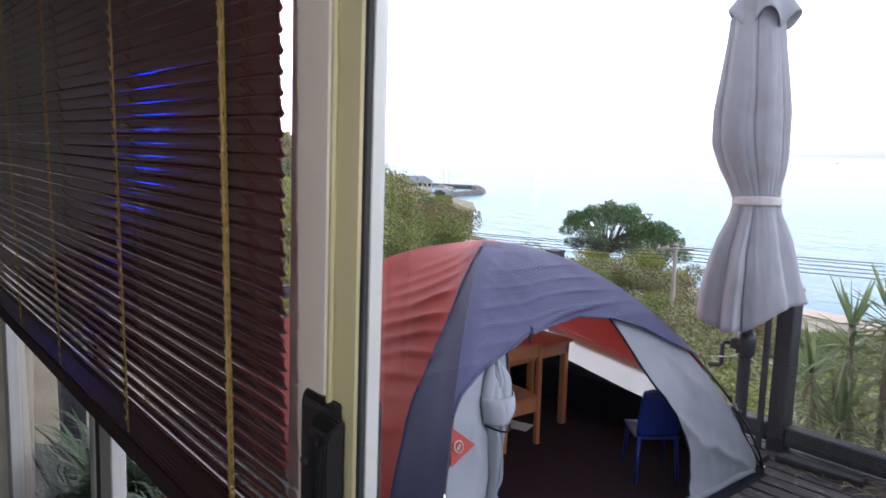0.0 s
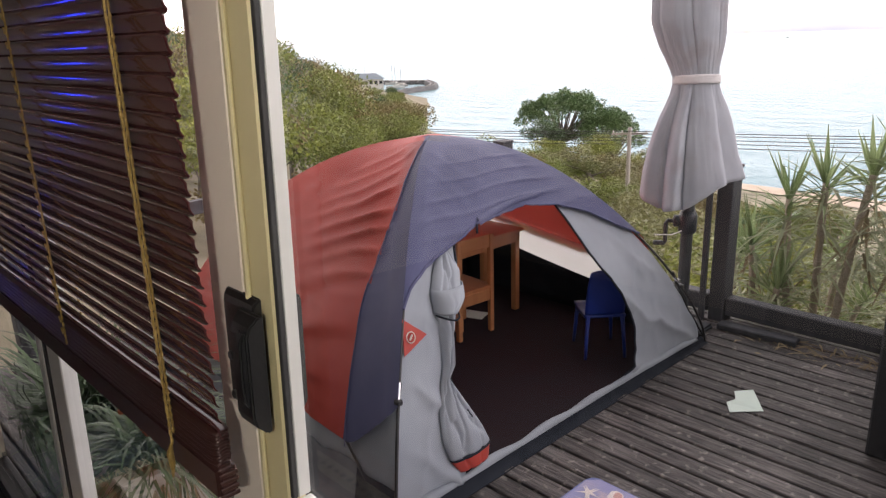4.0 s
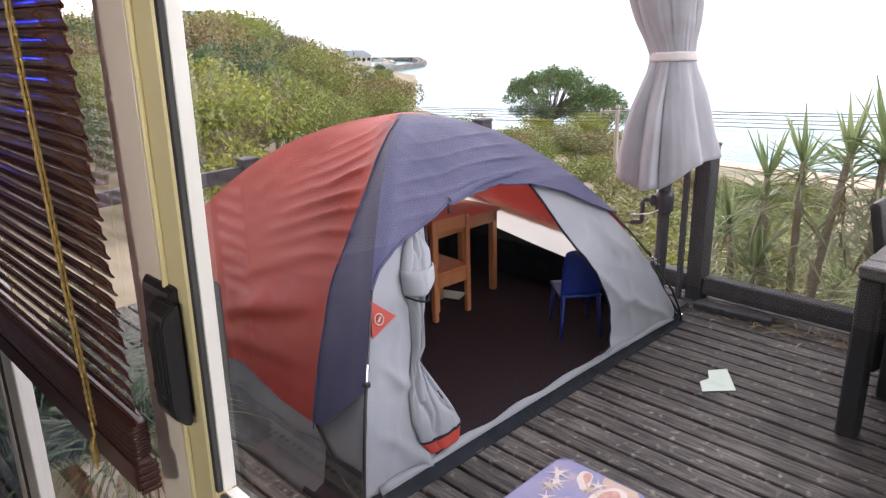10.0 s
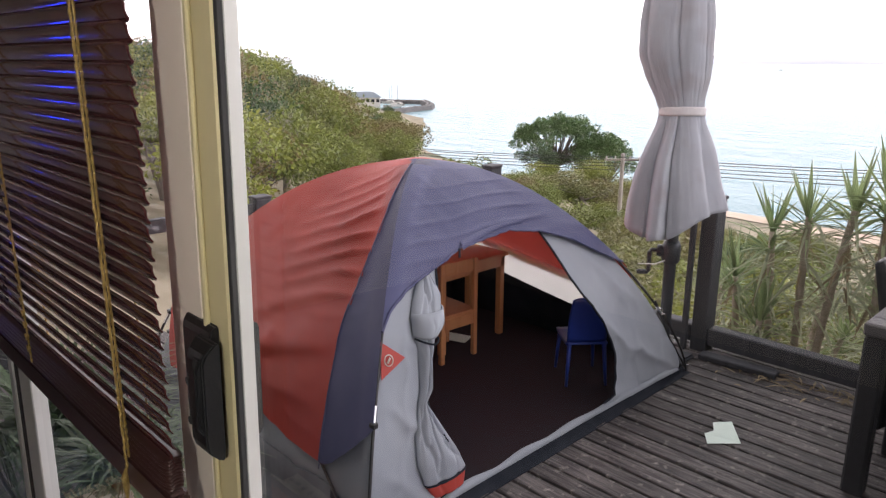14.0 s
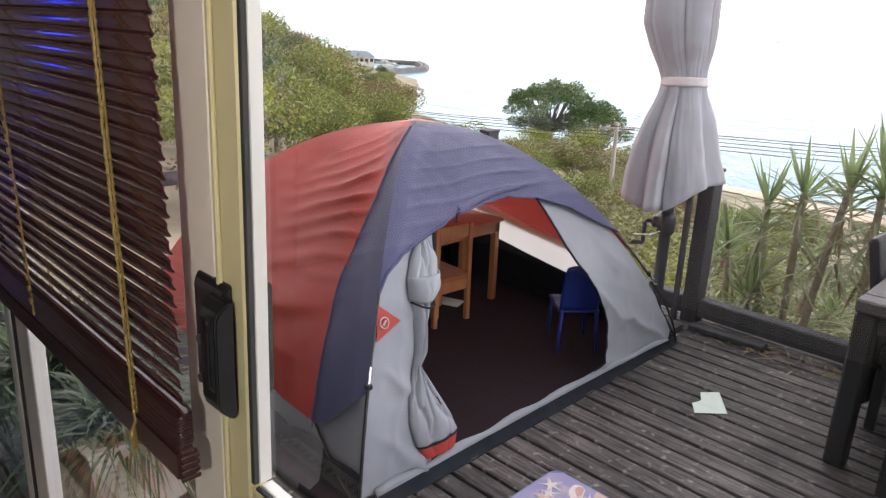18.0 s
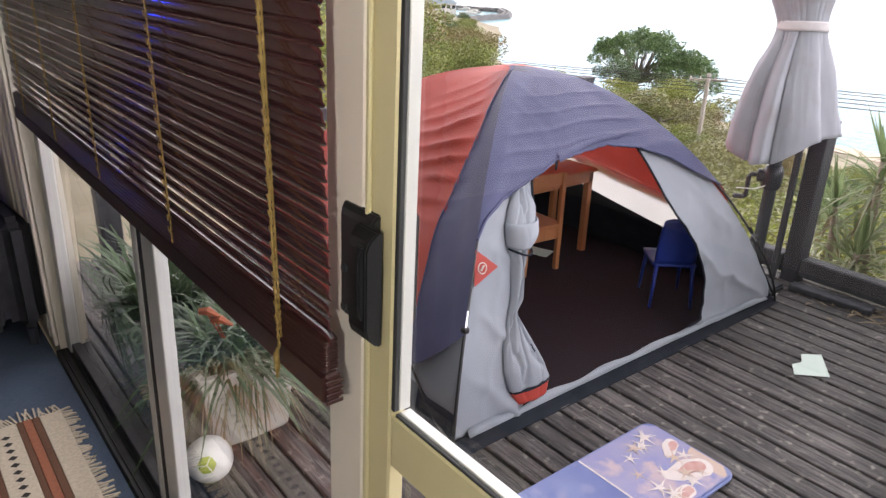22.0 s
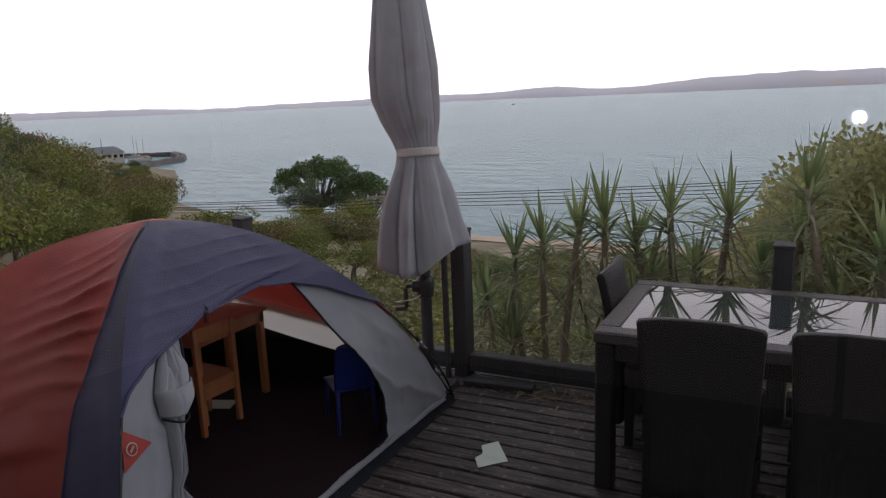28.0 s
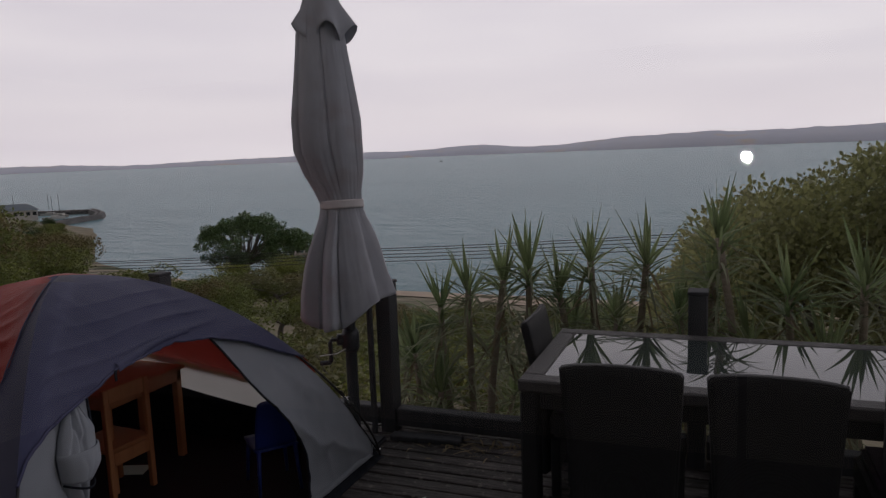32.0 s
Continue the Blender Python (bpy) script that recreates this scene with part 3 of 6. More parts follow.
def sliding_door():
    d = empty("door_1", leaning((WX, 1.0, 0.05)), "closed glazed sliding door in a champagne metal frame with black handles", "door", kind="structure")

    def loc(lo, hi, bev=0.003):
        o = V((WX, 1.0, 0.05))
        return box(V(lo) - o, V(hi) - o, bev)
    part("handle_stile", loc((WX - 0.022, 1.086, 0.06), (WX + 0.005, 1.1495, 2.10)), M_CREAM, d)
    part("stile_rib", loc((WX - 0.029, 1.132, 0.06), (WX - 0.0225, 1.141, 2.10), 0.002), M_CREAM, d)
    part("closing_stile", loc((WX - 0.022, -0.55, 0.06), (WX + 0.022, -0.48, 2.10)), M_CREAM, d)
    part("seal", loc((WX - 0.020, 1.0775, 1.135), (WX - 0.0125, 1.0855, 2.04), 0.001), M_RUBBER, d, "black rubber seal")
    part("glazing_bead", loc((WX - 0.0122, 1.0765, 1.135), (WX + 0.0055, 1.0858, 2.04), 0.001), M_WHITE_FRAME, d, "bright white glazing bead")
    part("mid_rail", loc((WX - 0.020, -0.48, 1.045), (WX + 0.004, 1.0855, 1.127)), M_CREAM, d)
    part("rail_seal", loc((WX - 0.012, -0.48, 1.1275), (WX + 0.005, 1.0764, 1.1345), 0.001), M_WHITE_FRAME, d)
    part("rail_seal", loc((WX - 0.0185, -0.48, 1.1275), (WX - 0.0125, 1.0774, 1.1325), 0.001), M_RUBBER, d)
    part("bottom_rail", loc((WX - 0.020, -0.48, 0.06), (WX + 0.020, 1.0845, 0.14)), M_CREAM, d)
    part("top_rail", loc((WX - 0.020, -0.48, 2.04), (WX + 0.020, 1.0845, 2.10)), M_CREAM, d)
    for n, (z0, z1) in (("upper_pane", (1.132, 2.04)), ("lower_pane", (0.14, 1.05))):
        o = V((WX, 1.0, 0.05))
        bm = bmesh.new()
        bm.faces.new([bm.verts.new(V(p) - o) for p in ((WX, -0.48, z0), (WX, 1.0744, z0), (WX, 1.0744, z1), (WX, -0.48, z1))])
        g = part(n, bm, M_GLASS, d, "clear glass pane")
        g.visible_shadow = False
    # moulded handle: a long base plate, an offset grip with sloped ends, a key barrel
    def bar(name, x0, x1, ya, yb, z0, z1, slope, parent, label=""):
        """A bar standing out from x0 to x1 whose ends slope back by slope."""
        rows = []
        for z, k in ((z0, 0.0), (z0 + slope, 0.75), (z0 + 2 * slope, 1.0), (z1 - 2 * slope, 1.0), (z1 - slope, 0.75), (z1, 0.0)):
            xe = x0 + (x1 - x0) * (0.3 + 0.7 * k)
            rows.append([(x0 - o.x, ya - o.y, z - o.z), (xe - o.x, ya - o.y + 0.004 * k, z - o.z), (xe - o.x, yb - o.y - 0.004 * k, z - o.z), (x0 - o.x, yb - o.y, z - o.z)])
        bm = grid(rows, close=True)
        bmesh.ops.holes_fill(bm, edges=bm.edges[:])
        bmesh.ops.recalc_face_normals(bm, faces=bm.faces[:])
        bmesh.ops.bevel(bm, geom=[e for e in bm.edges if e.calc_face_angle(0) > 0.6], offset=0.0022, segments=2, affect='EDGES')
        return part(name, bm, M_BLACK_HANDLE, parent, label)
    o = V((WX, 1.0, 0.05))
    xf = WX - 0.0275
    h = bar("inner_handle", xf + 0.006, xf - 0.007, 1.112, 1.194, 1.236, 1.402, 0.008, d, "black moulded pull handle")
    bar("grip", xf - 0.005, xf - 0.028, 1.092, 1.141, 1.232, 1.388, 0.012, h)
    bar("lip", xf - 0.026, xf - 0.034, 1.100, 1.118, 1.268, 1.370, 0.010, h)
    for z in (1.256, 1.312):
        part("key_barrel", tube([(xf - 0.006 - o.x, 1.178 - o.y, z - o.z), (xf - 0.011 - o.x, 1.178 - o.y, z - o.z)], 0.006, 14), M_RUBBER if z < 1.3 else M_STEEL_DARK, h, "round key barrel")
    bar("outer_handle", WX + 0.0065, WX + 0.021, 1.086, 1.135, 1.250, 1.408, 0.006, d, "black moulded pull handle")
    # the fixed light beside the handle
    f = empty("window_1", leaning((WX + 0.03, 2.4, 0.05)), "fixed full-height glazing beside the sliding door", "window", kind="structure")
    o = V((WX + 0.03, 2.4, 0.05))

    def wb(name, lo, hi, mat, bev=0.003):
        return part(name, box(V(lo) - o, V(hi) - o, bev), mat, f)
    wb("pale_stile", (WX - 0.024, 1.1505, 0.06), (WX + 0.03, 1.243, 2.10), M_CREAM_PALE)
    wb("window_frame", (WX + 0.012, 2.20, 0.051), (WX + 0.048, 2.30, 2.10), M_WHITE_FRAME)
    wb("dark_gasket", (WX + 0.010, 2.302, 0.051), (WX + 0.04, 2.33, 2.10), M_RUBBER)
    wb("slim_stile", (WX + 0.006, 2.332, 0.051), (WX + 0.044, 2.37, 2.10), M_WHITE_FRAME)
    wb("bottom_rail", (WX + 0.012, 1.2445, 0.051), (WX + 0.048, 2.199, 0.12), M_WHITE_FRAME)
    wb("bottom_rail", (WX + 0.012, 2.372, 0.051), (WX + 0.048, 3.54, 0.10), M_DARK_SILL)
    wb("end_stile", (WX + 0.006, 3.542, 0.051), (WX + 0.048, 3.62, 2.10), M_WHITE_FRAME)
    for y0, y1 in ((1.2435, 2.199), (2.372, 3.541)):
        bm = bmesh.new()
        bm.faces.new([bm.verts.new(V(p) - o) for p in ((WX + 0.03, y0, 0.10), (WX + 0.03, y1, 0.10), (WX + 0.03, y1, 2.1), (WX + 0.03, y0, 2.1))])
        g = part("pane", bm, M_GLASS, f, "clear glass pane")
        g.visible_shadow = False
    for k in range(2):
        thing("track", box((0.826 + 0.03 * k, -0.6, 0.0505), (0.838 + 0.03 * k, 3.6, 0.058)), M_RUBBER, "black groove of the sliding door track", "track", kind="structure")


sliding_door()


def venetian_blind():
    y0, y1, zb, zt = 1.135, 3.27, 1.205, 2.10
    bx = 0.795
    b = empty("venetian_blind", (bx, y0, zb), "lowered dark cherry venetian blind with gold ladder cords", "blind")
    o = V((bx, y0, zb))
    n = 40
    pitch = (zt - zb) / n
    # one curved slat, tilted nearly closed, with rounded corner
    bm = bmesh.new()
    rows = []
    tilt = radians(104)
    for i, y in enumerate((0.0, 0.006, 0.02, (y1 - y0) * 0.5, y1 - y0 - 0.02, y1 - y0 - 0.006, y1 - y0)):
        w = {0: 0.008, 1: 0.0115, 2: 0.0138, 3: 0.0138, 4: 0.0138, 5: 0.0115, 6: 0.008}[i]
        row = []
        for k in range(6):
            q = -1 + 2 * k / 5
            a, c = q * w, 0.0021 * (1 - q * q)
            row.append((a * math.cos(tilt) - c * math.sin(tilt), y, a * math.sin(tilt) + c * math.cos(tilt)))
        rows.append(row)
    bm = grid(rows)
    solid(bm, 0.0007)
    me = mesh_of("slat", bm, True)
    me.materials.append(M_SLAT)
    for k in range(n):
        part_of("slat", me, b, pose(R.uniform(-0.0006, 0.0006), 0, 0.028 + k * pitch, R.uniform(-0.12, 0.12), R.uniform(-2.5, 2.5), R.uniform(-0.05, 0.05)))
    part("bottom_bar", box(V((bx - 0.014, y0 - 0.003, zb - 0.064)) - o, V((bx + 0.014, y1, zb - 0.016)) - o, 0.006, segs=3), M_BAR, b)
    for k in range(4):
        part("cap_rib", box(V((bx - 0.013, y0 - 0.006, zb - 0.060 + 0.010 * k)) - o, V((bx + 0.013, y0 - 0.0032, zb - 0.054 + 0.010 * k)) - o, 0.001), M_BAR, b, "ribbed end cap")
    # the lowest slats lie stacked on the bar
    me_low = me.copy()
    me_low.materials.clear()
    me_low.materials.append(M_BAR)
    for k in range(10):
        part_of("slat", me_low, b, pose(0.001 * (k % 2), 0, -0.0115 + 0.0045 * k, 0, 97, 0))
    part("head_rail", box(V((bx - 0.018, y0, zt)) - o, V((bx + 0.020, y1, zt + 0.035)) - o, 0.003), M_SLAT, b)
    for y in (1.251, 1.69, 2.18, 2.62, 3.05):
        for nm, dx, dy, r in (("ladder_cord", -0.0155, 0.0, 0.0016), ("ladder_cord", 0.0185, 0.008, 0.0016)):
            pts = [(dx, y - y0 + dy + 0.0006 * math.sin(i * 3.3), -0.01 + i * (zt - zb) / 160) for i in range(161)]
            part(nm, tube(pts, [r * (1.35 if i % 2 else 0.8) for i in range(161)], 5), M_CORD, b, "twisted gold cord")
        bm = bmesh.new()
        for k in range(n):
            z = 0.012 + k * pitch
            tube([(-0.0155, y - y0, z + 0.006), (-0.0165, y - y0 + 0.008, z - 0.003), (-0.0155, y - y0 + 0.016, z + 0.006)], 0.0016, 4, bm)
        tagged(part("ladder_tape", bm, M_CORD, b, "short gold cross threads"), kind="stuff")
    pts = [(-0.0205, 1.249 - y0 + 0.0008 * math.sin(i), 0.89 - 0.915 * i / 150) for i in range(151)]
    part("pull_cord", tube(pts, [0.0026 if i % 2 else 0.0016 for i in range(151)], 5), M_CORD, b, "hanging gold pull cord")
    part("cord_knot", tube([(-0.0215, 1.250 - y0, -0.024), (-0.024, 1.252 - y0, -0.038), (-0.023, 1.252 - y0, -0.054), (-0.024, 1.252 - y0, -0.074)], [0.002, 0.005, 0.0045, 0.0015], 8), M_CORD, b, "knotted cord end")


venetian_blind()


def jamb_mouldings():
    for k, (y, w) in enumerate(((3.66, 0.05), (3.78, 0.09), (3.96, 0.05), (4.12, 0.09))):
        thing("trim", box((0.812, y - w / 2, FLOOR), (0.829, y + w / 2, 2.12), 0.004), M_CREAM_PALE, "cream vertical moulding beside the glazing", "trim", kind="structure")


jamb_mouldings()


def torch_and_led():
    # phone torch that the glass mirrors; its stand and base are added
    l = empty("stand_lamp", (0.10, 0.222, 1.728), "phone torch as a small bright bulb on an added stand", "lamp")
    bm = bmesh.new()
    bmesh.ops.create_uvsphere(bm, u_segments=20, v_segments=12, radius=0.007)
    part("bulb", bm, M_TORCH, l, "bright warm bulb", True)
    part("stand", tube([(0, 0, -0.013), (0, 0, -1.62)], 0.006, 10), M_STEEL_DARK, l)
    part("base", tube([(0, 0, -1.667), (0, 0, -1.62)], 0.12, 24), M_STEEL_DARK, l)
    s = empty("led_strip", (-0.12, 4.569, 1.24), "glowing blue light strip on the room wall", "light strip")
    part("diffuser", box((-0.012, 0.0, -0.03), (0.012, 0.02, 0.03), 0.004), M_BLUE_LED, s, "bright blue diffuser")
    part("backplate", box((-0.05, 0.0205, -0.05), (0.05, 0.030, 0.25), 0.003), M_STEEL_DARK, s)


torch_and_led()

# ---- deck ----
DX0, DX1, DY0, DY1 = 0.97, 4.56, -3.2, 4.75
PITCH = 0.1029


def post(x, y, h, w=0.095, d=0.115, base=-0.35):
    p = empty("deck_post", (x, y, 0), "dark grey painted timber deck post", "post", "deck posts")
    part("shaft", box((-d / 2, -w / 2, base), (d / 2, w / 2, h - 0.02), 0.006), M_DARK_TIMBER, p)
    part("cap", box((-d / 2 - 0.004, -w / 2 - 0.004, h - 0.02), (d / 2 + 0.004, w / 2 + 0.004, h), 0.004), M_DARK_TIMBER, p)
    return p


for py, ph in ((2.165, 0.95), (0.36, 0.955), (-1.45, 0.95), (-3.1, 0.95), (3.91, 0.95)):
    post(4.485, py, ph)
post(2.99, 4.72, 0.80, 0.10, 0.12)
post(1.35, 4.72, 0.80, 0.10, 0.12)
thing("deck_rail", box((1.35, 4.69, 0.66), (4.42, 4.735, 0.75), 0.004), M_DARK_TIMBER, "dark grey timber rail at the end of the deck", "rail")
for y0, y1 in ((0.41, 2.115), (-1.40, 0.31), (-3.05, -1.50), (2.215, 3.86), (3.96, 4.70)):
    thing("kerb_beam", box((4.44, y0, 0.045), (4.53, y1, 0.155), 0.008), M_DARK_TIMBER, "low dark timber kerb beam along the deck edge", "beam", "kerb beams")
thing("slim_post", box((4.385, 2.225, 0.0), (4.415, 2.255, 0.93), 0.003), M_DARK_TIMBER, "slim dark steel upright beside the corner post", "post")
thing("loose_timber", box((-0.04, -0.22, 0.0), (0.04, 0.22, 0.035), 0.006), M_DARK_TIMBER, "loose dark timber offcut lying on the deck edge", "timber", at=pose(4.36, 1.88, 0.003, 0, 0, 4))
thing("joist", box((DX0, DY0, -0.22), (DX1, DY1, -0.055), 0.0), M_DARK_TIMBER, "dark timber frame under the deck boards", "joists", kind="structure")


# ---- folded umbrella ----
def joined_tube(points, radii, boss):
    """A sleeve on the pole with a round boss on its side."""
    bm = tube(points, radii, 14)
    b = V(boss)
    d = V((-0.46, 0.89, 0))
    tube([b - d * 0.02, b + d * 0.025, b + d * 0.032], [0.034, 0.034, 0.026], 12, bm)
    return bm


def umbrella():
    ux, uy = 4.09, 2.215
    u = empty("garden_umbrella", (ux, uy, 0.0), "folded grey cloth garden umbrella tied with a strap", "umbrella")
    part("pole", tube([(0.05, 0.02, 0.0), (0.05, 0.02, 1.2), (0.0, 0, 2.6)], 0.033, 14), M_STEEL_DARK, u)
    gear = part("crank_box", joined_tube([(0.05, 0.02, 0.60), (0.05, 0.02, 0.615), (0.05, 0.02, 0.70), (0.05, 0.02, 0.73)], [0.040, 0.050, 0.052, 0.040], (0.028, 0.062, 0.668)), M_STEEL_DARK, u, "black winding gear housing", True)
    part("crank", tube([(0.035, 0.05, 0.668), (0.002, 0.115, 0.668), (-0.006, 0.122, 0.655), (-0.006, 0.122, 0.545), (-0.010, 0.130, 0.535)], [0.012, 0.012, 0.013, 0.012, 0.011], 8), M_STEEL_DARK, gear, "black winding crank")
    part("grip", tube([(-0.008, 0.126, 0.537), (-0.033, 0.175, 0.535), (-0.036, 0.180, 0.535)], [0.013, 0.014, 0.008], 10), M_STEEL_DARK, gear)
    part("foot", box((-0.14, -0.10, 0.0), (0.22, 0.20, 0.03), 0.012, segs=2), M_STEEL_DARK, u, "dark umbrella base plate")
    prof = [(0.90, 0.272), (1.0, 0.256), (1.12, 0.222), (1.25, 0.176), (1.38, 0.124), (1.45, 0.110), (1.52, 0.124), (1.62, 0.158), (1.74, 0.182), (1.9, 0.182), (2.1, 0.158),
            (2.25, 0.138), (2.36, 0.125), (2.45, 0.105), (2.55, 0.07), (2.62, 0.045)]
    fr_ = random.Random(17)

    def lobes(n, jitter):
        """Where the creases between the hanging panels lie, round the pole."""
        c = sorted((k + fr_.uniform(-jitter, jitter)) * 2 * math.pi / n for k in range(n))
        return c + [c[0] + 2 * math.pi]
    UPPER, SKIRT = lobes(7, 0.26), lobes(7, 0.32)
    DEPTH = [fr_.uniform(0.35, 1.0) for _ in range(12)]

    def bulge(creases, a, power):
        a = (a - creases[0]) % (2 * math.pi) + creases[0]
        for i in range(len(creases) - 1):
            if a <= creases[i + 1]:
                u = (a - creases[i]) / (creases[i + 1] - creases[i])
                return math.sin(math.pi * min(1, max(0, u))) ** power, DEPTH[i]
        return 0.0, 0.5

    def pleat(creases, a):
        """Overlapping pleats: a slow rise and a quick fall."""
        a = (a - creases[0]) % (2 * math.pi) + creases[0]
        for i in range(len(creases) - 1):
            if a <= creases[i + 1]:
                u = (a - creases[i]) / (creases[i + 1] - creases[i])
                k = 0.72 + 0.12 * DEPTH[i]
                v = u / k if u < k else (1 - u) / (1 - k)
                return v * v * (3 - 2 * v), DEPTH[i]
        return 0.0, 0.5
    rows = []
    N = 300
    zs = [0.90 + 1.72 * k / 72 for k in range(73)]
    for z in zs:
        r = curve_at(prof, z)
        row = []
        up = min(1.0, max(0.0, (z - 1.36) / 0.16))
        for k in range(N):
            a = 2 * math.pi * k / N
            b1, d1 = bulge(UPPER, a + 0.10 * (z - 1.9), 0.42)
            b2, d2 = pleat(SKIRT, a - 0.25 * (z - 1.2))
            high = 1.0 + 0.15 * d1 * (b1 - 0.78)
            low = 1.0 + 0.36 * d2 * (b2 - 0.55)
            tight = 0.45 + 0.55 * min(1.0, abs(z - 1.45) / 0.20)
            f = 1.0 + ((high * up + low * (1 - up)) - 1.0) * tight
            f += 0.012 * math.sin(a * 23 + 9 * fbm(z, a, 0, 0.6)) * max(0.0, 1 - abs(z - 1.45) / 0.28)
            f *= 1 - 0.20 * max(0.0, math.cos(a - radians(-63))) * min(1.0, max(0.0, (1.34 - z) / 0.3))
            rr = r * (f + 0.05 * fbm(math.cos(a) * 1.6, math.sin(a) * 1.6, z, 1.1))
            dz = 0.0
            if z < 1.1:
                dz = (1.1 - z) / 0.2 * (-0.085 * math.cos(a - radians(150)) - 0.02 + 0.03 * math.cos(3 * a) + 0.02 * b2)
            left = curve_at([(0.9, -0.03), (1.2, 0.0), (1.45, 0.004), (1.75, 0.055), (2.65, 0.075)], z)
            row.append((-0.49 * left + rr * math.cos(a), 0.87 * left + rr * math.sin(a), z + dz))
        rows.append(row)
    bm = solid(grid(rows, close=True), 0.003)
    part("canopy", bm, M_CANOPY, u, "folded grey canopy hanging in deep pleats", True)
    rows = []
    for z in [2.36 + 0.03 * k for k in range(12)]:
        r = 0.155 - (z - 2.36) * 0.36 if z < 2.6 else 0.068 - (z - 2.6) * 0.3
        q = max(0, (2.52 - z) / 0.16)
        rows.append([(-0.025 + (r + 0.030 * q * math.sin(5 * a + 1)) * math.cos(a), 0.042 + (r + 0.030 * q * math.sin(5 * a + 1)) * math.sin(a), z + 0.045 * q * math.cos(5 * a))
                     for a in (2 * math.pi * k / 60 for k in range(60))])
    part("vent_flap", solid(grid(rows, close=True), 0.003), M_CANOPY, u, "scalloped grey top flap", True)
    part("finial", tube([(-0.025, 0.042, 2.66), (-0.025, 0.042, 2.70), (-0.025, 0.042, 2.74)], [0.04, 0.045, 0.02], 12), M_STEEL_DARK, u, smooth=True)
    rows = [[(0.121 * math.cos(a), 0.121 * math.sin(a), z + 0.004 * math.sin(2 * a)) for a in (2 * math.pi * k / 40 for k in range(40))] for z in (1.432, 1.445, 1.468, 1.478)]
    part("strap", solid(grid(rows, close=True), 0.003), M_TAPE, u, "pale grey tie strap", True)


umbrella()


# ---- wicker table and chairs ----
def table():
    x0, x1, y0, y1, zt = 3.46, 4.38, -0.86, 1.058, 0.74
    t = empty("dining_table", ((x0 + x1) / 2, (y0 + y1) / 2, 0), "charcoal wicker dining table with a frosted glass top", "table")
    o = V(((x0 + x1) / 2, (y0 + y1) / 2, 0))
    w = 0.095
    for lo, hi in (((x0, y0, zt - 0.055), (x0 + w, y1, zt)), ((x1 - w, y0, zt - 0.055), (x1, y1, zt)),
                   ((x0 + w, y0, zt - 0.055), (x1 - w, y0 + w, zt)), ((x0 + w, y1 - w, zt - 0.055), (x1 - w, y1, zt))):
        part("rim", box(V(lo) - o, V(hi) - o, 0.008), M_TABLE_FRAME, t, "woven wicker rim")
    part("glass_top", box(V((x0 + w, y0 + w, zt - 0.012)) - o, V((x1 - w, y1 - w, zt - 0.003)) - o, 0.002), M_TABLE_GLASS, t, "frosted greenish glass inset")
    for x in (x0 + 0.045, x1 - 0.045):
        for y in (y0 + 0.045, y1 - 0.045):
            part("leg", box(V((x - 0.04, y - 0.04, 0.0)) - o, V((x + 0.04, y + 0.04, zt - 0.056)) - o, 0.01), M_WICKER, t)
    for lo, hi in (((x0 + 0.02, y0 + 0.09, zt - 0.13), (x0 + 0.05, y1 - 0.09, zt - 0.0555)), ((x1 - 0.05, y0 + 0.09, zt - 0.13), (x1 - 0.02, y1 - 0.09, zt - 0.0555)),
                   ((x0 + 0.09, y1 - 0.05, zt - 0.13), (x1 - 0.09, y1 - 0.02, zt - 0.0555)), ((x0 + 0.09, y0 + 0.02, zt - 0.13), (x1 - 0.09, y0 + 0.05, zt - 0.0555))):
        part("apron", box(V(lo) - o, V(hi) - o, 0.004), M_WICKER, t)


table()


def wicker_chair():
    """Faces +x; the back stands at x = 0."""
    c = empty("wicker_chair", Matrix(), "charcoal resin wicker dining chair with a tall back", "chair", "chairs round the table")
    rows = []
    for k in range(13):
        z = 0.10 + 0.78 * k / 12
        lean = -0.09 * max(0.0, (z - 0.40) / 0.51) ** 1.3
        half = 0.20 + 0.035 * (z - 0.1) / 0.8
        rows.append([(lean + 0.03 * (1 - (q / 8) ** 2) * 0.8 - 0.02, q / 8 * half, z + (0.012 * (1 - (q / 8) ** 4) if k == 12 else 0)) for q in range(-8, 9)])
    bm = solid(grid(rows), 0.04)
    bmesh.ops.bevel(bm, geom=[e for e in bm.edges if e.calc_face_angle(0) > 1.0], offset=0.008, segments=2, affect='EDGES')
    part("backrest", bm, M_WICKER, c, smooth=True)
    part("seat", box((0.0, -0.225, 0.30), (0.44, 0.225, 0.43), 0.02, segs=2), M_WICKER, c)
    part("cushion", box((0.03, -0.205, 0.431), (0.43, 0.205, 0.465), 0.016, segs=2), M_CUSHION, c, "thin plum seat pad")
    part("skirt", box((0.01, -0.22, 0.09), (0.03, 0.22, 0.30), 0.006), M_WICKER, c)
    for x in (0.025, 0.415):
        for y in (-0.2, 0.2):
            part("leg", box((x - 0.022, y - 0.022, 0.0), (x + 0.022, y + 0.022, 0.30), 0.006), M_WICKER, c)
    return c


chair = wicker_chair()
chair.matrix_basis = pose(3.375, 0.605, 0, 0, 0, 1)
copy_thing(chair, pose(3.375, 0.06, 0, 0, 0, -1.5))
copy_thing(chair, pose(3.385, -0.50, 0, 0, 0, 0.5))
copy_thing(chair, pose(4.12, 1.03, 0, 0, 0, -88))


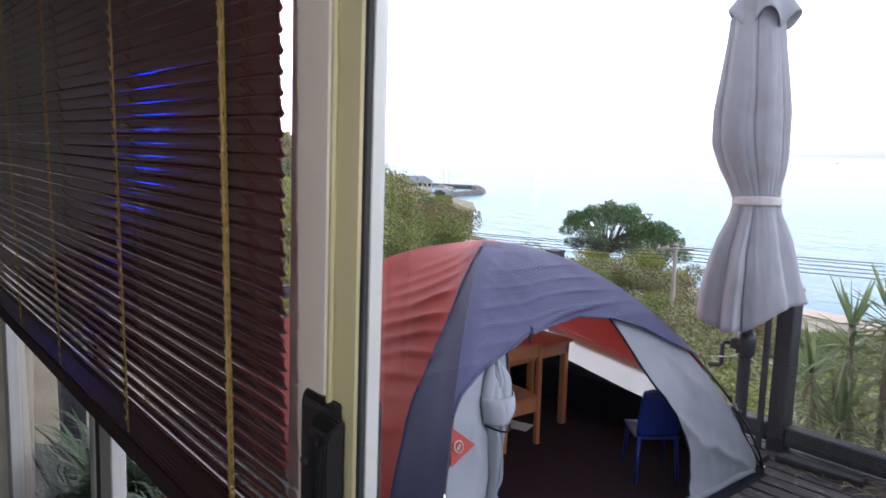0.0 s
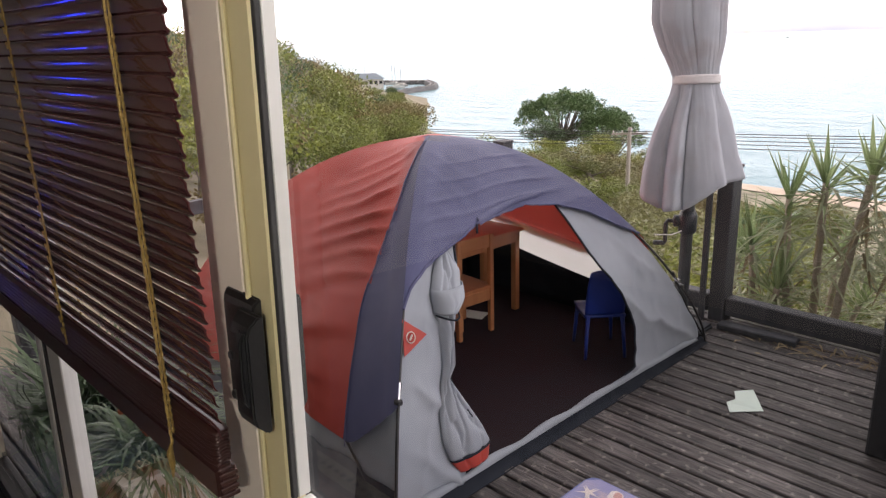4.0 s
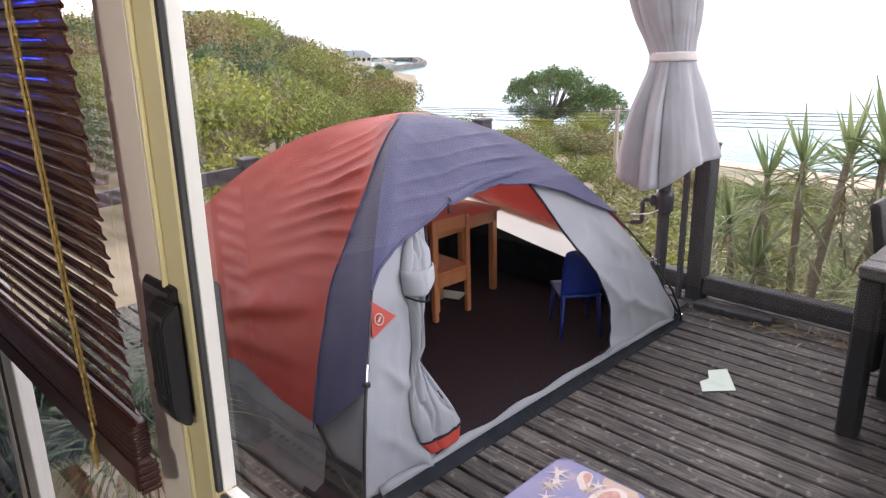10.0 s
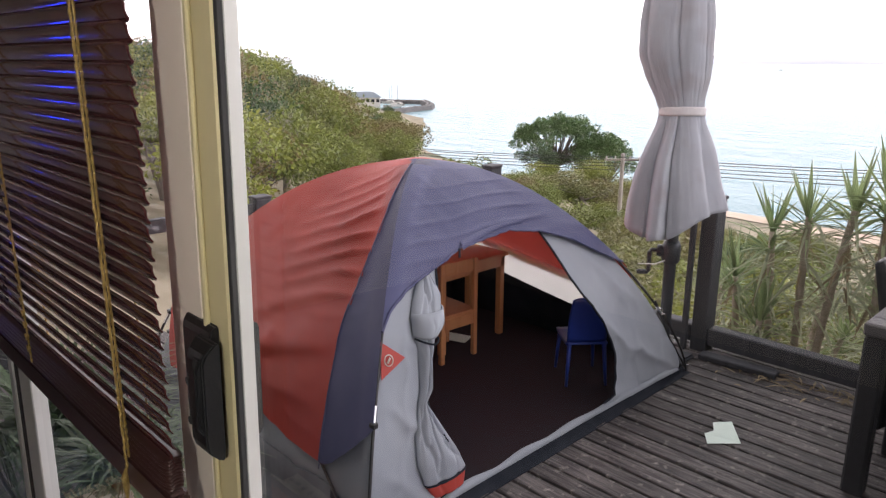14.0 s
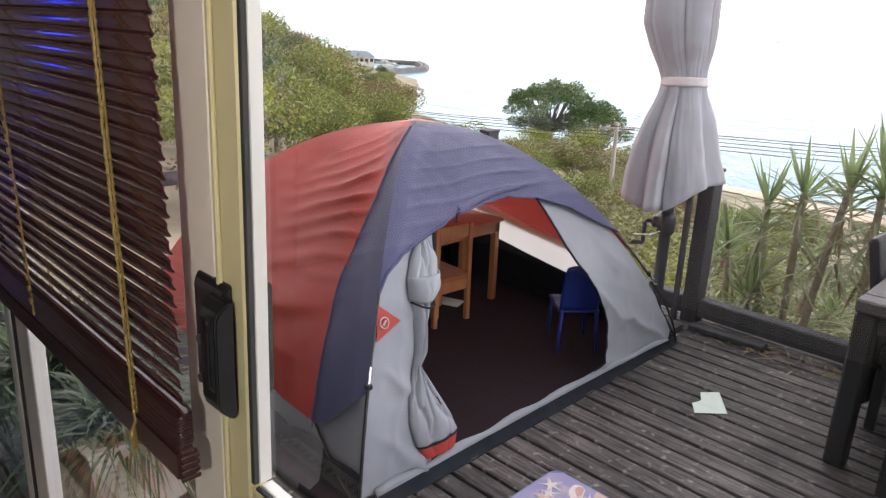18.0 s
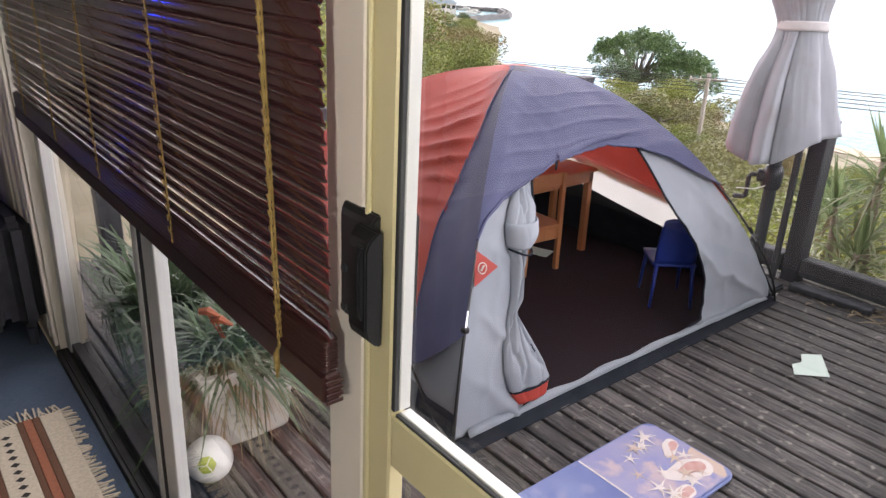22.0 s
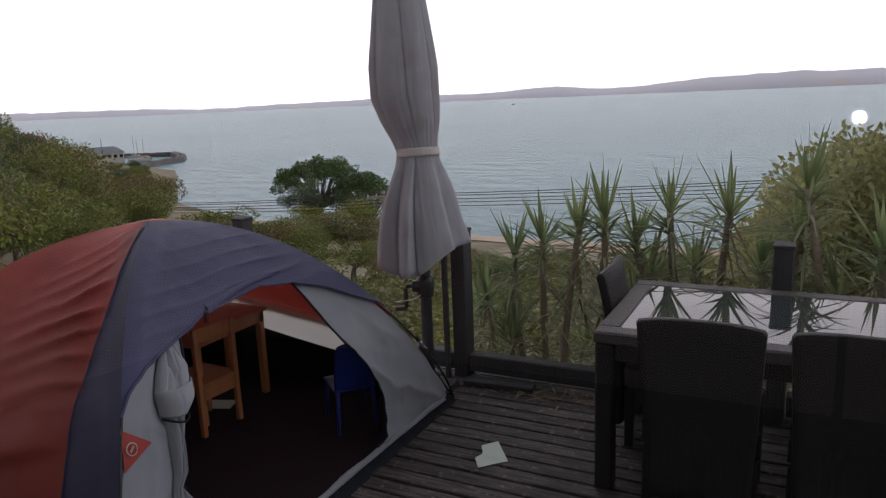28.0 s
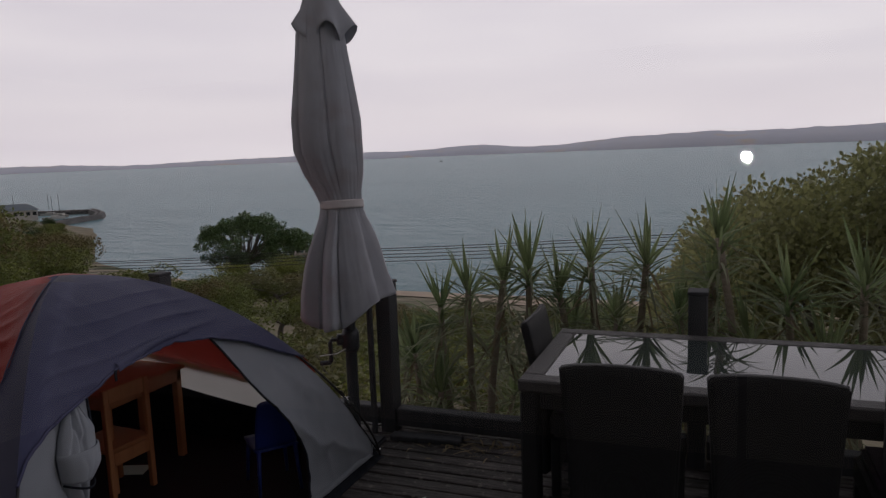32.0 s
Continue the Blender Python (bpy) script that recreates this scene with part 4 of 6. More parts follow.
# ---- small things on the deck ----
def paper():
    pts = [(3.633, 1.676), (3.701, 1.613), (3.536, 1.494), (3.418, 1.6), (3.503, 1.654), (3.553, 1.634)]
    bm = bmesh.new()
    c = V((3.59, 1.59, 0))
    f = bm.faces.new([bm.verts.new(V((x, y, 0.006 + 0.004 * (i % 2))) - c) for i, (x, y) in enumerate(pts)])
    bmesh.ops.triangulate(bm, faces=[f])
    solid(bm, 0.0015)
    thing("paper_sheet", bm, M_PAPER, "pale mint sheets of paper dropped on the deck", "paper", at=Matrix.Translation(c))


paper()


def beach_mat():
    x0, x1, y0, y1 = 1.80, 2.56, 1.37, 1.765
    c = V(((x0 + x1) / 2, (y0 + y1) / 2, 0.0))
    mt = material("beach print mat", (0.13, 0.16, 0.38), 0.9, second=(0.22, 0.26, 0.47), scale=5, detail=7, bump=0.2, bump_scale=200, stain=(0.30, 0.31, 0.48), stain_scale=7, stain_at=0.57)
    sandm = material("printed sand area", (0.56, 0.44, 0.33), 0.9, second=(0.56, 0.44, 0.42), scale=20)
    star = material("printed starfish", (0.66, 0.60, 0.58), 0.9, second=(0.72, 0.66, 0.64), scale=20)
    shell = material("printed shell", (0.50, 0.27, 0.25), 0.9, second=(0.60, 0.40, 0.37), scale=30)
    m = empty("beach_mat", Matrix.Translation(c), "blue and lilac padded mat printed with starfish and shells", "mat")
    hx, hy = (x1 - x0) / 2, (y1 - y0) / 2
    outline = []
    r = 0.05
    for sx, sy, a0 in ((1, 1, 0), (-1, 1, 90), (-1, -1, 180), (1, -1, 270)):
        for k in range(6):
            a = radians(a0 + 18 * k)
            outline.append((sx * (hx - r) + r * math.cos(a), sy * (hy - r) + r * math.sin(a)))
    bm = bmesh.new()
    f = bm.faces.new([bm.verts.new((x, y, 0.003)) for x, y in outline])
    e = bmesh.ops.extrude_face_region(bm, geom=[f])
    bmesh.ops.translate(bm, vec=(0, 0, 0.024), verts=[v for v in e["geom"] if isinstance(v, bmesh.types.BMVert)])
    bmesh.ops.recalc_face_normals(bm, faces=bm.faces[:])
    bmesh.ops.bevel(bm, geom=[ed for ed in bm.edges if ed.calc_face_angle(0) > 1.2], offset=0.008, segments=2, affect='EDGES')
    part("pad", bm, mt, m)
    rr = random.Random(3)
    lilac = material("printed lilac shallows", (0.36, 0.34, 0.50), 0.9, second=(0.27, 0.28, 0.50), scale=9, detail=8, bump=0.2, bump_scale=200, stain=(0.52, 0.42, 0.47), stain_scale=11, stain_at=0.54)

    def printed(name, pts, z, mat, label=""):
        bm = bmesh.new()
        bm.faces.new([bm.verts.new((x, y, z)) for x, y in pts])
        bmesh.ops.recalc_face_normals(bm, faces=bm.faces[:])
        part(name, bm, mat, m, label)
    printed("lilac_print", [(-0.04, -hy + 0.012), (hx - 0.05, -hy + 0.012), (hx - 0.012, -hy + 0.05), (hx - 0.012, hy - 0.05), (hx - 0.05, hy - 0.012), (-0.04, hy - 0.012)], 0.0276, lilac, "lilac printed shallows")
    printed("rope_print", [(-0.044, -hy + 0.012), (-0.036, -hy + 0.012), (-0.036, hy - 0.012), (-0.044, hy - 0.012)], 0.0280, star, "pale printed rope line")
    printed("sand_print", [(hx - 0.07, -hy + 0.014), (hx - 0.05, -hy + 0.013), (hx - 0.014, -hy + 0.05), (hx - 0.014, -0.01), (hx - 0.05, -0.02), (hx - 0.085, -0.07)], 0.0280, sandm, "cream printed sand edge")

    def shell_print(x, y, a, l, w):
        ca, sa = math.cos(a), math.sin(a)
        for nm, k, z, mat, lab in (("shell", 1.0, 0.0284, star, "white printed conch shell"), ("shell_mouth", 0.55, 0.0288, shell, "pink shell mouth")):
            pts = []
            for q in range(18):
                t = 2 * math.pi * q / 18
                u, v = l * k * math.cos(t) * (1.0 if math.cos(t) > 0 else 1.25), w * k * math.sin(t) * (1 + 0.25 * math.cos(t)) * (1 + 0.10 * math.sin(5 * t))
                pts.append((x + u * ca - v * sa + (0.02 * ca if k < 1 else 0), y + u * sa + v * ca))
            printed(nm, pts, z, mat, lab)
    shell_print(0.25, -0.085, -0.25, 0.095, 0.05)
    shell_print(0.30, 0.035, 0.5, 0.055, 0.028)
    shell_print(0.12, -0.15, 0.2, 0.06, 0.03)
    for k in range(17):
        x, y, r0 = rr.uniform(0.0, hx - 0.07), rr.uniform(-hy + 0.05, hy - 0.06), rr.uniform(0.026, 0.058)
        a0 = rr.uniform(0, 6)
        pts = []
        for q in range(20):
            ph = (q % 4) / 4
            rad = r0 * (1.0 if q % 4 == 0 else 0.50 if q % 4 in (1, 3) else 0.20)
            wob = 0.0 if q % 4 in (0, 2) else (-0.20 if q % 4 == 1 else 0.20)
            a = a0 + (q - (q % 4)) / 4 * 2 * math.pi / 5 + (ph * 2 * math.pi / 5) + wob
            pts.append((x + rad * math.cos(a), y + rad * math.sin(a)))
        printed("starfish", pts, 0.0292 + 0.00015 * k, star if k % 3 else sandm, "pale printed starfish" if k % 3 else "sandy printed starfish")


beach_mat()

thing("guy_cord", tube([(3.90, 2.30, 0.63), (4.02, 2.262, 0.612), (4.118, 2.236, 0.625)], 0.0035, 5), M_TAPE, "thin white cord tied from the tent to the umbrella pole", "cord")


def leaf_litter():
    rr = random.Random(77)
    verts, faces = [], []
    for k in range(150):
        x, y = 4.43 - abs(rr.gauss(0, 0.10)), rr.uniform(0.5, 1.95)
        a, l, w = rr.uniform(0, 6.28), rr.uniform(0.03, 0.14), rr.uniform(0.003, 0.009)
        b0 = len(verts)
        for i in range(4):
            q = i / 3 - 0.5
            cx, cy, cz = x + l * q * math.cos(a), y + l * q * math.sin(a), 0.006 + 0.012 * (1 - 4 * q * q) * rr.random()
            ww = w * (1 - 3.2 * q * q)
            verts += [(cx - ww * math.sin(a), cy + ww * math.cos(a), cz), (cx + ww * math.sin(a), cy - ww * math.cos(a), cz + 0.002)]
        faces += [(b0 + 2 * i, b0 + 2 * i + 1, b0 + 2 * i + 3, b0 + 2 * i + 2) for i in range(3)]
    ob = new("leaf_litter", sheet_mesh("leaf_litter", verts, faces))
    ob.data.materials.append(M_DRY)
    tagged(ob, "dry fallen leaf litter along the deck edge", "leaf litter", kind="stuff")


leaf_litter()

# ---- things near the glazing, inside and out ----
def rug():
    x0, x1, y0, y1 = -0.35, 0.72, 1.7, 3.10
    o = V(((x0 + x1) / 2, (y0 + y1) / 2, FLOOR))
    r = empty("striped_rug", Matrix.Translation(o), "woven rug in brown, rust and cream stripes with a fringe", "rug")
    tones = [material("rug " + n, c, 0.95, second=[v * 1.25 for v in c], scale=90, bump=0.5, bump_scale=250)
             for n, c in (("brown", (0.10, 0.045, 0.025)), ("cream", (0.42, 0.36, 0.28)), ("rust", (0.24, 0.085, 0.045)), ("black", (0.02, 0.017, 0.016)))]
    part("backing", box(V((x0, y0, FLOOR + 0.001)) - o, V((x1, y1, FLOOR + 0.008)) - o, 0.002), tones[0], r)
    widths = [(0.075, 1), (0.025, 0), (0.03, 2), (0.02, 0), (0.09, 1), (0.02, 0), (0.045, 2), (0.025, 0), (0.035, 2), (0.02, 1), (0.03, 0), (0.09, 1), (0.015, 3), (0.05, 2), (0.03, 0), (0.04, 2), (0.09, 1), (0.03, 0), (0.05, 2), (0.03, 0), (0.09, 1)]
    x = x1
    for w, t in widths:
        if x - w < x0:
            break
        part("stripe", box(V((x - w + 0.001, y0 + 0.01, FLOOR + 0.0085)) - o, V((x - 0.001, y1 - 0.01, FLOOR + 0.012)) - o, 0.0015), tones[t], r)
        if t == 1 and w >= 0.09:
            bm = bmesh.new()
            k = y0 + 0.05
            while k < y1 - 0.05:
                c = V((x - w / 2, k, FLOOR + 0.0130)) - o
                bm.faces.new([bm.verts.new(c + V(d)) for d in ((0.016, 0, 0), (0, 0.014, 0), (-0.016, 0, 0), (0, -0.014, 0))])
                k += 0.045
            tagged(part("diamond_row", bm, tones[3], r, "row of dark woven diamonds"), kind="stuff")
        x -= w
    rr = random.Random(2)
    bm = bmesh.new()
    k = x0
    while k < x1:
        tube([V((k, y1 - 0.01, FLOOR + 0.008)) - o, V((k + rr.uniform(-0.02, 0.02), y1 + 0.06 + rr.uniform(-0.02, 0.02), FLOOR + 0.003)) - o], 0.004, 4, bm)
        k += 0.012
    k = y0
    while k < y1:
        tube([V((x1 - 0.01, k, FLOOR + 0.008)) - o, V((x1 + 0.035 + rr.uniform(-0.02, 0.015), k + rr.uniform(-0.02, 0.02), FLOOR + 0.003)) - o], 0.004, 4, bm)
        k += 0.013
    tagged(part("fringe", bm, tones[1], r, "cream knotted fringe"), kind="stuff")


rug()


def armchair():
    a = empty("armchair", pose(0.36, 3.98, FLOOR, 0, 0, 6), "black upholstered armchair in the dim corner", "armchair")
    m = material("black upholstery", (0.012, 0.012, 0.016), 0.8, second=(0.02, 0.02, 0.026), scale=20, bump=0.2, bump_scale=90)
    part("seat", box((-0.30, -0.36, 0.10), (0.30, 0.30, 0.42), 0.05, segs=3), m, a)
    part("backrest", box((-0.30, 0.24, 0.10), (0.30, 0.42, 0.92), 0.06, segs=3), m, a)
    for x in (-0.36, 0.36):
        part("armrest", box((x - 0.07, -0.36, 0.08), (x + 0.07, 0.36, 0.60), 0.05, segs=3), m, a)
    for x in (-0.36, 0.36):
        for y in (-0.30, 0.34):
            part("foot", tube([(x, y, 0.0), (x, y, 0.085)], [0.02, 0.026], 8), M_STEEL_DARK, a)


armchair()


def planter():
    p = empty("planter", (1.26, 2.74, 0), "pale stone planter overflowing with strappy grass leaves", "planter")
    rows = []
    for z, s in ((0.0, 0.135), (0.02, 0.15), (0.30, 0.175), (0.33, 0.18), (0.33, 0.155), (0.27, 0.15)):
        rows.append([(s * c, s * d, z) for c, d in ((1, 1), (0, 1.06), (-1, 1), (-1.06, 0), (-1, -1), (0, -1.06), (1, -1), (1.06, 0))])
    bm = grid(rows, close=True)
    bmesh.ops.holes_fill(bm, edges=[e for e in bm.edges if e.is_boundary])
    part("pot", bm, M_CONCRETE, p, "pale weathered stone pot")
    rr = random.Random(31)
    for nm, cnt, mt, lab in (("leaves", 420, M_STRAP, "deep green strap leaves"), ("dry_leaves", 320, M_DRY, "brown hanging dry leaves")):
        verts, faces = [], []
        for j in range(cnt):
            a = rr.uniform(0, 6.283)
            up = rr.uniform(0.25, 0.95) if nm == "leaves" else rr.uniform(-0.1, 0.4)
            d = V((math.cos(a) * math.sqrt(1 - up * up), math.sin(a) * math.sqrt(1 - up * up), up))
            side = d.cross(V((0, 0, 1))).normalized()
            L, w = (rr.uniform(0.30, 0.55), rr.uniform(0.007, 0.013)) if nm == "leaves" else (rr.uniform(0.16, 0.34), rr.uniform(0.004, 0.009))
            base = V((rr.uniform(-0.1, 0.1), rr.uniform(-0.1, 0.1), 0.30))
            b0 = len(verts)
            for i in range(6):
                q = i / 5
                c = base + d * L * q + V((0, 0, -(0.55 if nm == "leaves" else 1.0) * L * q * q))
                c.z = max(c.z, 0.01)
                ww = w * (1 - q * 0.92)
                verts += [tuple(c - side * ww), tuple(c + side * ww)]
            faces += [(b0 + 2 * i, b0 + 2 * i + 1, b0 + 2 * i + 3, b0 + 2 * i + 2) for i in range(5)]
        me = sheet_mesh(nm, verts, faces)
        me.materials.append(mt)
        part_of(nm, me, p, label=lab)
    fl = material("orange red flower", (0.24, 0.055, 0.02), 0.6, second=(0.32, 0.09, 0.03), scale=40)
    for k in range(2):
        a = rr.uniform(2.5, 4.0)
        c = V((0.14 * math.cos(a), 0.14 * math.sin(a), rr.uniform(0.45, 0.55)))
        bm = tube([(0, 0, 0.32), tuple(c * 0.7 + V((0, 0, 0.13))), tuple(c)], [0.004, 0.004, 0.006], 5)
        tube([tuple(c), tuple(c + V((0.02, -0.03, 0.01))), tuple(c + V((0.05, -0.06, -0.01)))], [0.012, 0.016, 0.004], 6, bm)
        part("flower", bm, fl, p, "orange red flower head")


planter()


def strap_plant():
    p = empty("potted_plant", (1.22, 3.36, 0), "dark leafy strap plant in a low stone pot", "potted plant")
    rows = [[(s * math.cos(a), s * math.sin(a), z) for a in (2 * math.pi * k / 20 for k in range(20))] for z, s in ((0.0, 0.13), (0.03, 0.15), (0.24, 0.18), (0.26, 0.18), (0.26, 0.16), (0.22, 0.155))]
    bm = grid(rows, close=True)
    bmesh.ops.holes_fill(bm, edges=[e for e in bm.edges if e.is_boundary])
    part("pot", bm, M_CONCRETE, p, "low stone pot", True)
    rr = random.Random(57)
    verts, faces = [], []
    for j in range(420):
        a, up = rr.uniform(0, 6.283), rr.uniform(0.2, 0.97)
        flat = math.sqrt(1 - up * up)
        d = V((math.cos(a) * flat, math.sin(a) * flat, up))
        side = d.cross(V((0, 0, 1))).normalized()
        L, w = rr.uniform(0.40, 0.85), rr.uniform(0.008, 0.017)
        base = V((rr.uniform(-0.1, 0.1), rr.uniform(-0.1, 0.1), 0.22))
        b0 = len(verts)
        for i in range(6):
            q = i / 5
            c = base + d * L * q + V((0, 0, -0.42 * L * q * q))
            c.z = max(c.z, 0.02)
            c.x = max(c.x, -0.24)
            ww = w * (1 - q * 0.92)
            verts += [tuple(c - side * ww), tuple(c + side * ww)]
        faces += [(b0 + 2 * i, b0 + 2 * i + 1, b0 + 2 * i + 3, b0 + 2 * i + 2) for i in range(5)]
    me = sheet_mesh("leaves", verts, faces)
    me.materials.append(M_STRAP)
    part_of("leaves", me, p)


strap_plant()


def ball():
    b = empty("football", pose(1.055, 2.47, 0.083, 20, 35, 0), "white football with lime green panels on the deck", "ball")
    white = material("white ball skin", (0.66, 0.66, 0.63), 0.45, second=(0.72, 0.72, 0.69), scale=30, bump=0.05, bump_scale=200)
    lime = material("lime ball panel", (0.30, 0.38, 0.03), 0.45, second=(0.38, 0.45, 0.05), scale=30)
    bm = bmesh.new()
    bmesh.ops.create_uvsphere(bm, u_segments=32, v_segments=20, radius=0.080)
    part("skin", bm, white, b, smooth=True)
    for c in ((-0.55, -0.75, 0.35), (0.6, 0.5, 0.6), (0.4, -0.6, -0.7), (-0.7, 0.6, -0.3)):
        n = V(c).normalized()
        s = n.orthogonal().normalized()
        t = n.cross(s)
        for k in range(3):
            a0 = k * 2.094
            quad = [V((0, 0)), V((math.cos(a0), math.sin(a0))), V((math.cos(a0 + 1.047) * 1.0, math.sin(a0 + 1.047))), V((math.cos(a0 + 2.094), math.sin(a0 + 2.094)))]
            bm = bmesh.new()
            cen = sum((q for q in quad), V((0, 0))) / 4
            rows = []
            pts = [cen + (q - cen) * 0.88 for q in quad]
            for i in range(4):
                e, f = pts[0].lerp(pts[3], i / 3), pts[1].lerp(pts[2], i / 3)
                rows.append([((n + (s * e.lerp(f, j / 3).x + t * e.lerp(f, j / 3).y) * 0.45).normalized() * 0.0812) for j in range(4)])
            part("panel", solid(grid(rows), 0.0008), lime, b, "lime green panel")


ball()

# ---- dome tent ----
TX0, TX1, TY0, TY1, TH = 1.82, 4.06, 2.08, 3.90, 1.215
BEND, SLUMP = 1.25, 0.28      # the poles' arch, and how much lower the far side stands
TCX, TCY = (TX0 + TX1) / 2, (TY0 + TY1) / 2


def dome(th, w, side, grow=0.0, rise=0.0):
    """A point of the tent: th runs from the ground (0) to the crown (1), w across a face from pole to pole."""
    a = th * math.pi / 2
    r, z = math.cos(a), (TH + rise) * math.sin(a) ** BEND
    hx, hy = (TX1 - TX0) / 2 + grow, (TY1 - TY0) / 2 + grow
    sag = 0.035 * (1 - w * w) * math.sin(a * 2)
    if side == "front":
        p = V((TCX + hx * r * w, TCY - hy * r + sag, z))
    elif side == "back":
        p = V((TCX - hx * r * w, TCY + hy * r - sag, z))
    elif side == "left":
        p = V((TCX - hx * r + sag, TCY + hy * r * w, z))
    else:
        p = V((TCX + hx * r - sag, TCY - hy * r * w, z))
    p.z *= slump(p.x)
    p.x -= 0.045 * (p.z / TH) ** 3
    return p


def slump(x):
    return 1 - SLUMP * (max(0.0, x - TCX) / ((TX1 - TX0) / 2)) ** 2


def climb(w, side, edge, grow, rise):
    """How far up the face its cut lower edge lies."""
    th = 0.0
    while th < 0.98:
        p = dome(th, w, side, grow, rise)
        if p.z >= edge(p, w):
            break
        th += 0.004
    return th


FLY_EDGE = [(1.60, 0.36), (1.84, 0.48), (1.93, 0.60), (2.1, 0.77), (2.25, 0.835), (2.51, 0.89), (2.62, 0.918), (2.99, 0.94), (3.22, 0.90), (3.41, 0.835), (3.55, 0.76), (3.68, 0.70), (3.76, 0.665), (4.05, 0.60)]
SIDE_EDGE = [(-1.0, 0.44), (-0.70, 0.235), (-0.4, 0.235), (-0.04, 0.285), (0.4, 0.24), (0.75, 0.22), (1.0, 0.5)]
RIGHT_EDGE = [(-1.0, 0.65), (0.0, 0.51), (0.6, 0.43), (0.85, 0.43), (1.0, 0.64)]
SEAM = [(0.0, -0.64), (0.22, -0.66), (0.45, -0.65), (0.72, -0.64), (0.90, -0.71), (1.02, -0.77), (1.15, -0.79), (1.3, -0.88)]


def ridge(q):
    """A sharp-crested wave between 0 and 1."""
    return (1 - abs(math.sin(q))) ** 2.6


def crumple(p, side, w, k):
    """Stretched cloth: broad billows, tight horizontal pulls below the crown, and diagonal drags."""
    q = 0.013 * fbm(p.x, p.y, p.z, 2.2)
    soft = fbm(p.x, p.y, p.z, 1.7)
    band = max(0.0, 1 - abs(p.z - 0.97) / 0.32)
    if side == "left":
        near = max(0.0, 1 - abs(w + 0.58) / (0.24 if w < -0.58 else 0.95))
        q += 0.042 * band * near * ridge(p.z * 46 + 9.0 * w + 1.2 * soft) * (0.4 + 0.8 * max(0, fbm(p.x + 9, p.y, p.z, 1.3) + 0.3))
        # a long slack fold sweeping up towards the seam, and lesser drags beside it
        for lift, lean, deep, wide in ((0.50, 0.26, 0.034, 0.085), (0.66, 0.34, 0.014, 0.04), (0.36, 0.12, 0.012, 0.05)):
            d = p.z - (lift - lean * w * 0.8)
            k2 = math.exp(-(d / (wide if d > 0 else wide * 0.35)) ** 2) * max(0.0, 1 - abs(w + 0.05) / 0.62)
            q += deep * k2 * (0.8 + 0.6 * soft)
        q += 0.008 * max(0, fbm(p.x, p.y + 4, p.z, 1.2) + 0.1) * ridge(p.z * 13 - 4 * w + 3 * soft) * (1 - band)
    else:
        q += 0.017 * band * ridge(p.z * 52 + 1.2 * w + 1.0 * soft) * (0.5 + max(0, fbm(p.x + 9, p.y, p.z, 2.0) + 0.2))
        q += 0.008 * max(0.0, -w) * ridge(p.x * 20 + p.z * 9 + 2 * soft)
    n = {"front": V((0, -1, 0.45)), "back": V((0, 1, 0.45)), "left": V((-1, 0, 0.45)), "right": V((1, 0, 0.45))}[side].normalized()
    return p + n * (q * k * (1 - abs(w) ** 6))


def soften(front, side, crease, reach):
    """Rounds the shading where two stretched panels meet over a pole."""
    def normals(ob):
        return [(v.co.copy(), v.normal.copy()) for v in ob.data.vertices]
    both = (normals(front), normals(side))
    mean = []
    for c in crease:
        n = V((0, 0, 0))
        for vs in both:
            n += min(vs, key=lambda v: (v[0] - c).length_squared)[1]
        mean.append(n.normalized())
    for ob, vs in ((front, both[0]), (side, both[1])):
        out = []
        for co, n in vs:
            i = min(range(len(crease)), key=lambda k: (crease[k] - co).length_squared)
            d = min(1.0, (crease[i] - co).length / reach)
            out.append(tuple(mean[i].lerp(n, d * d * (3 - 2 * d)).normalized()))
        ob.data.normals_split_custom_set_from_vertices(out)


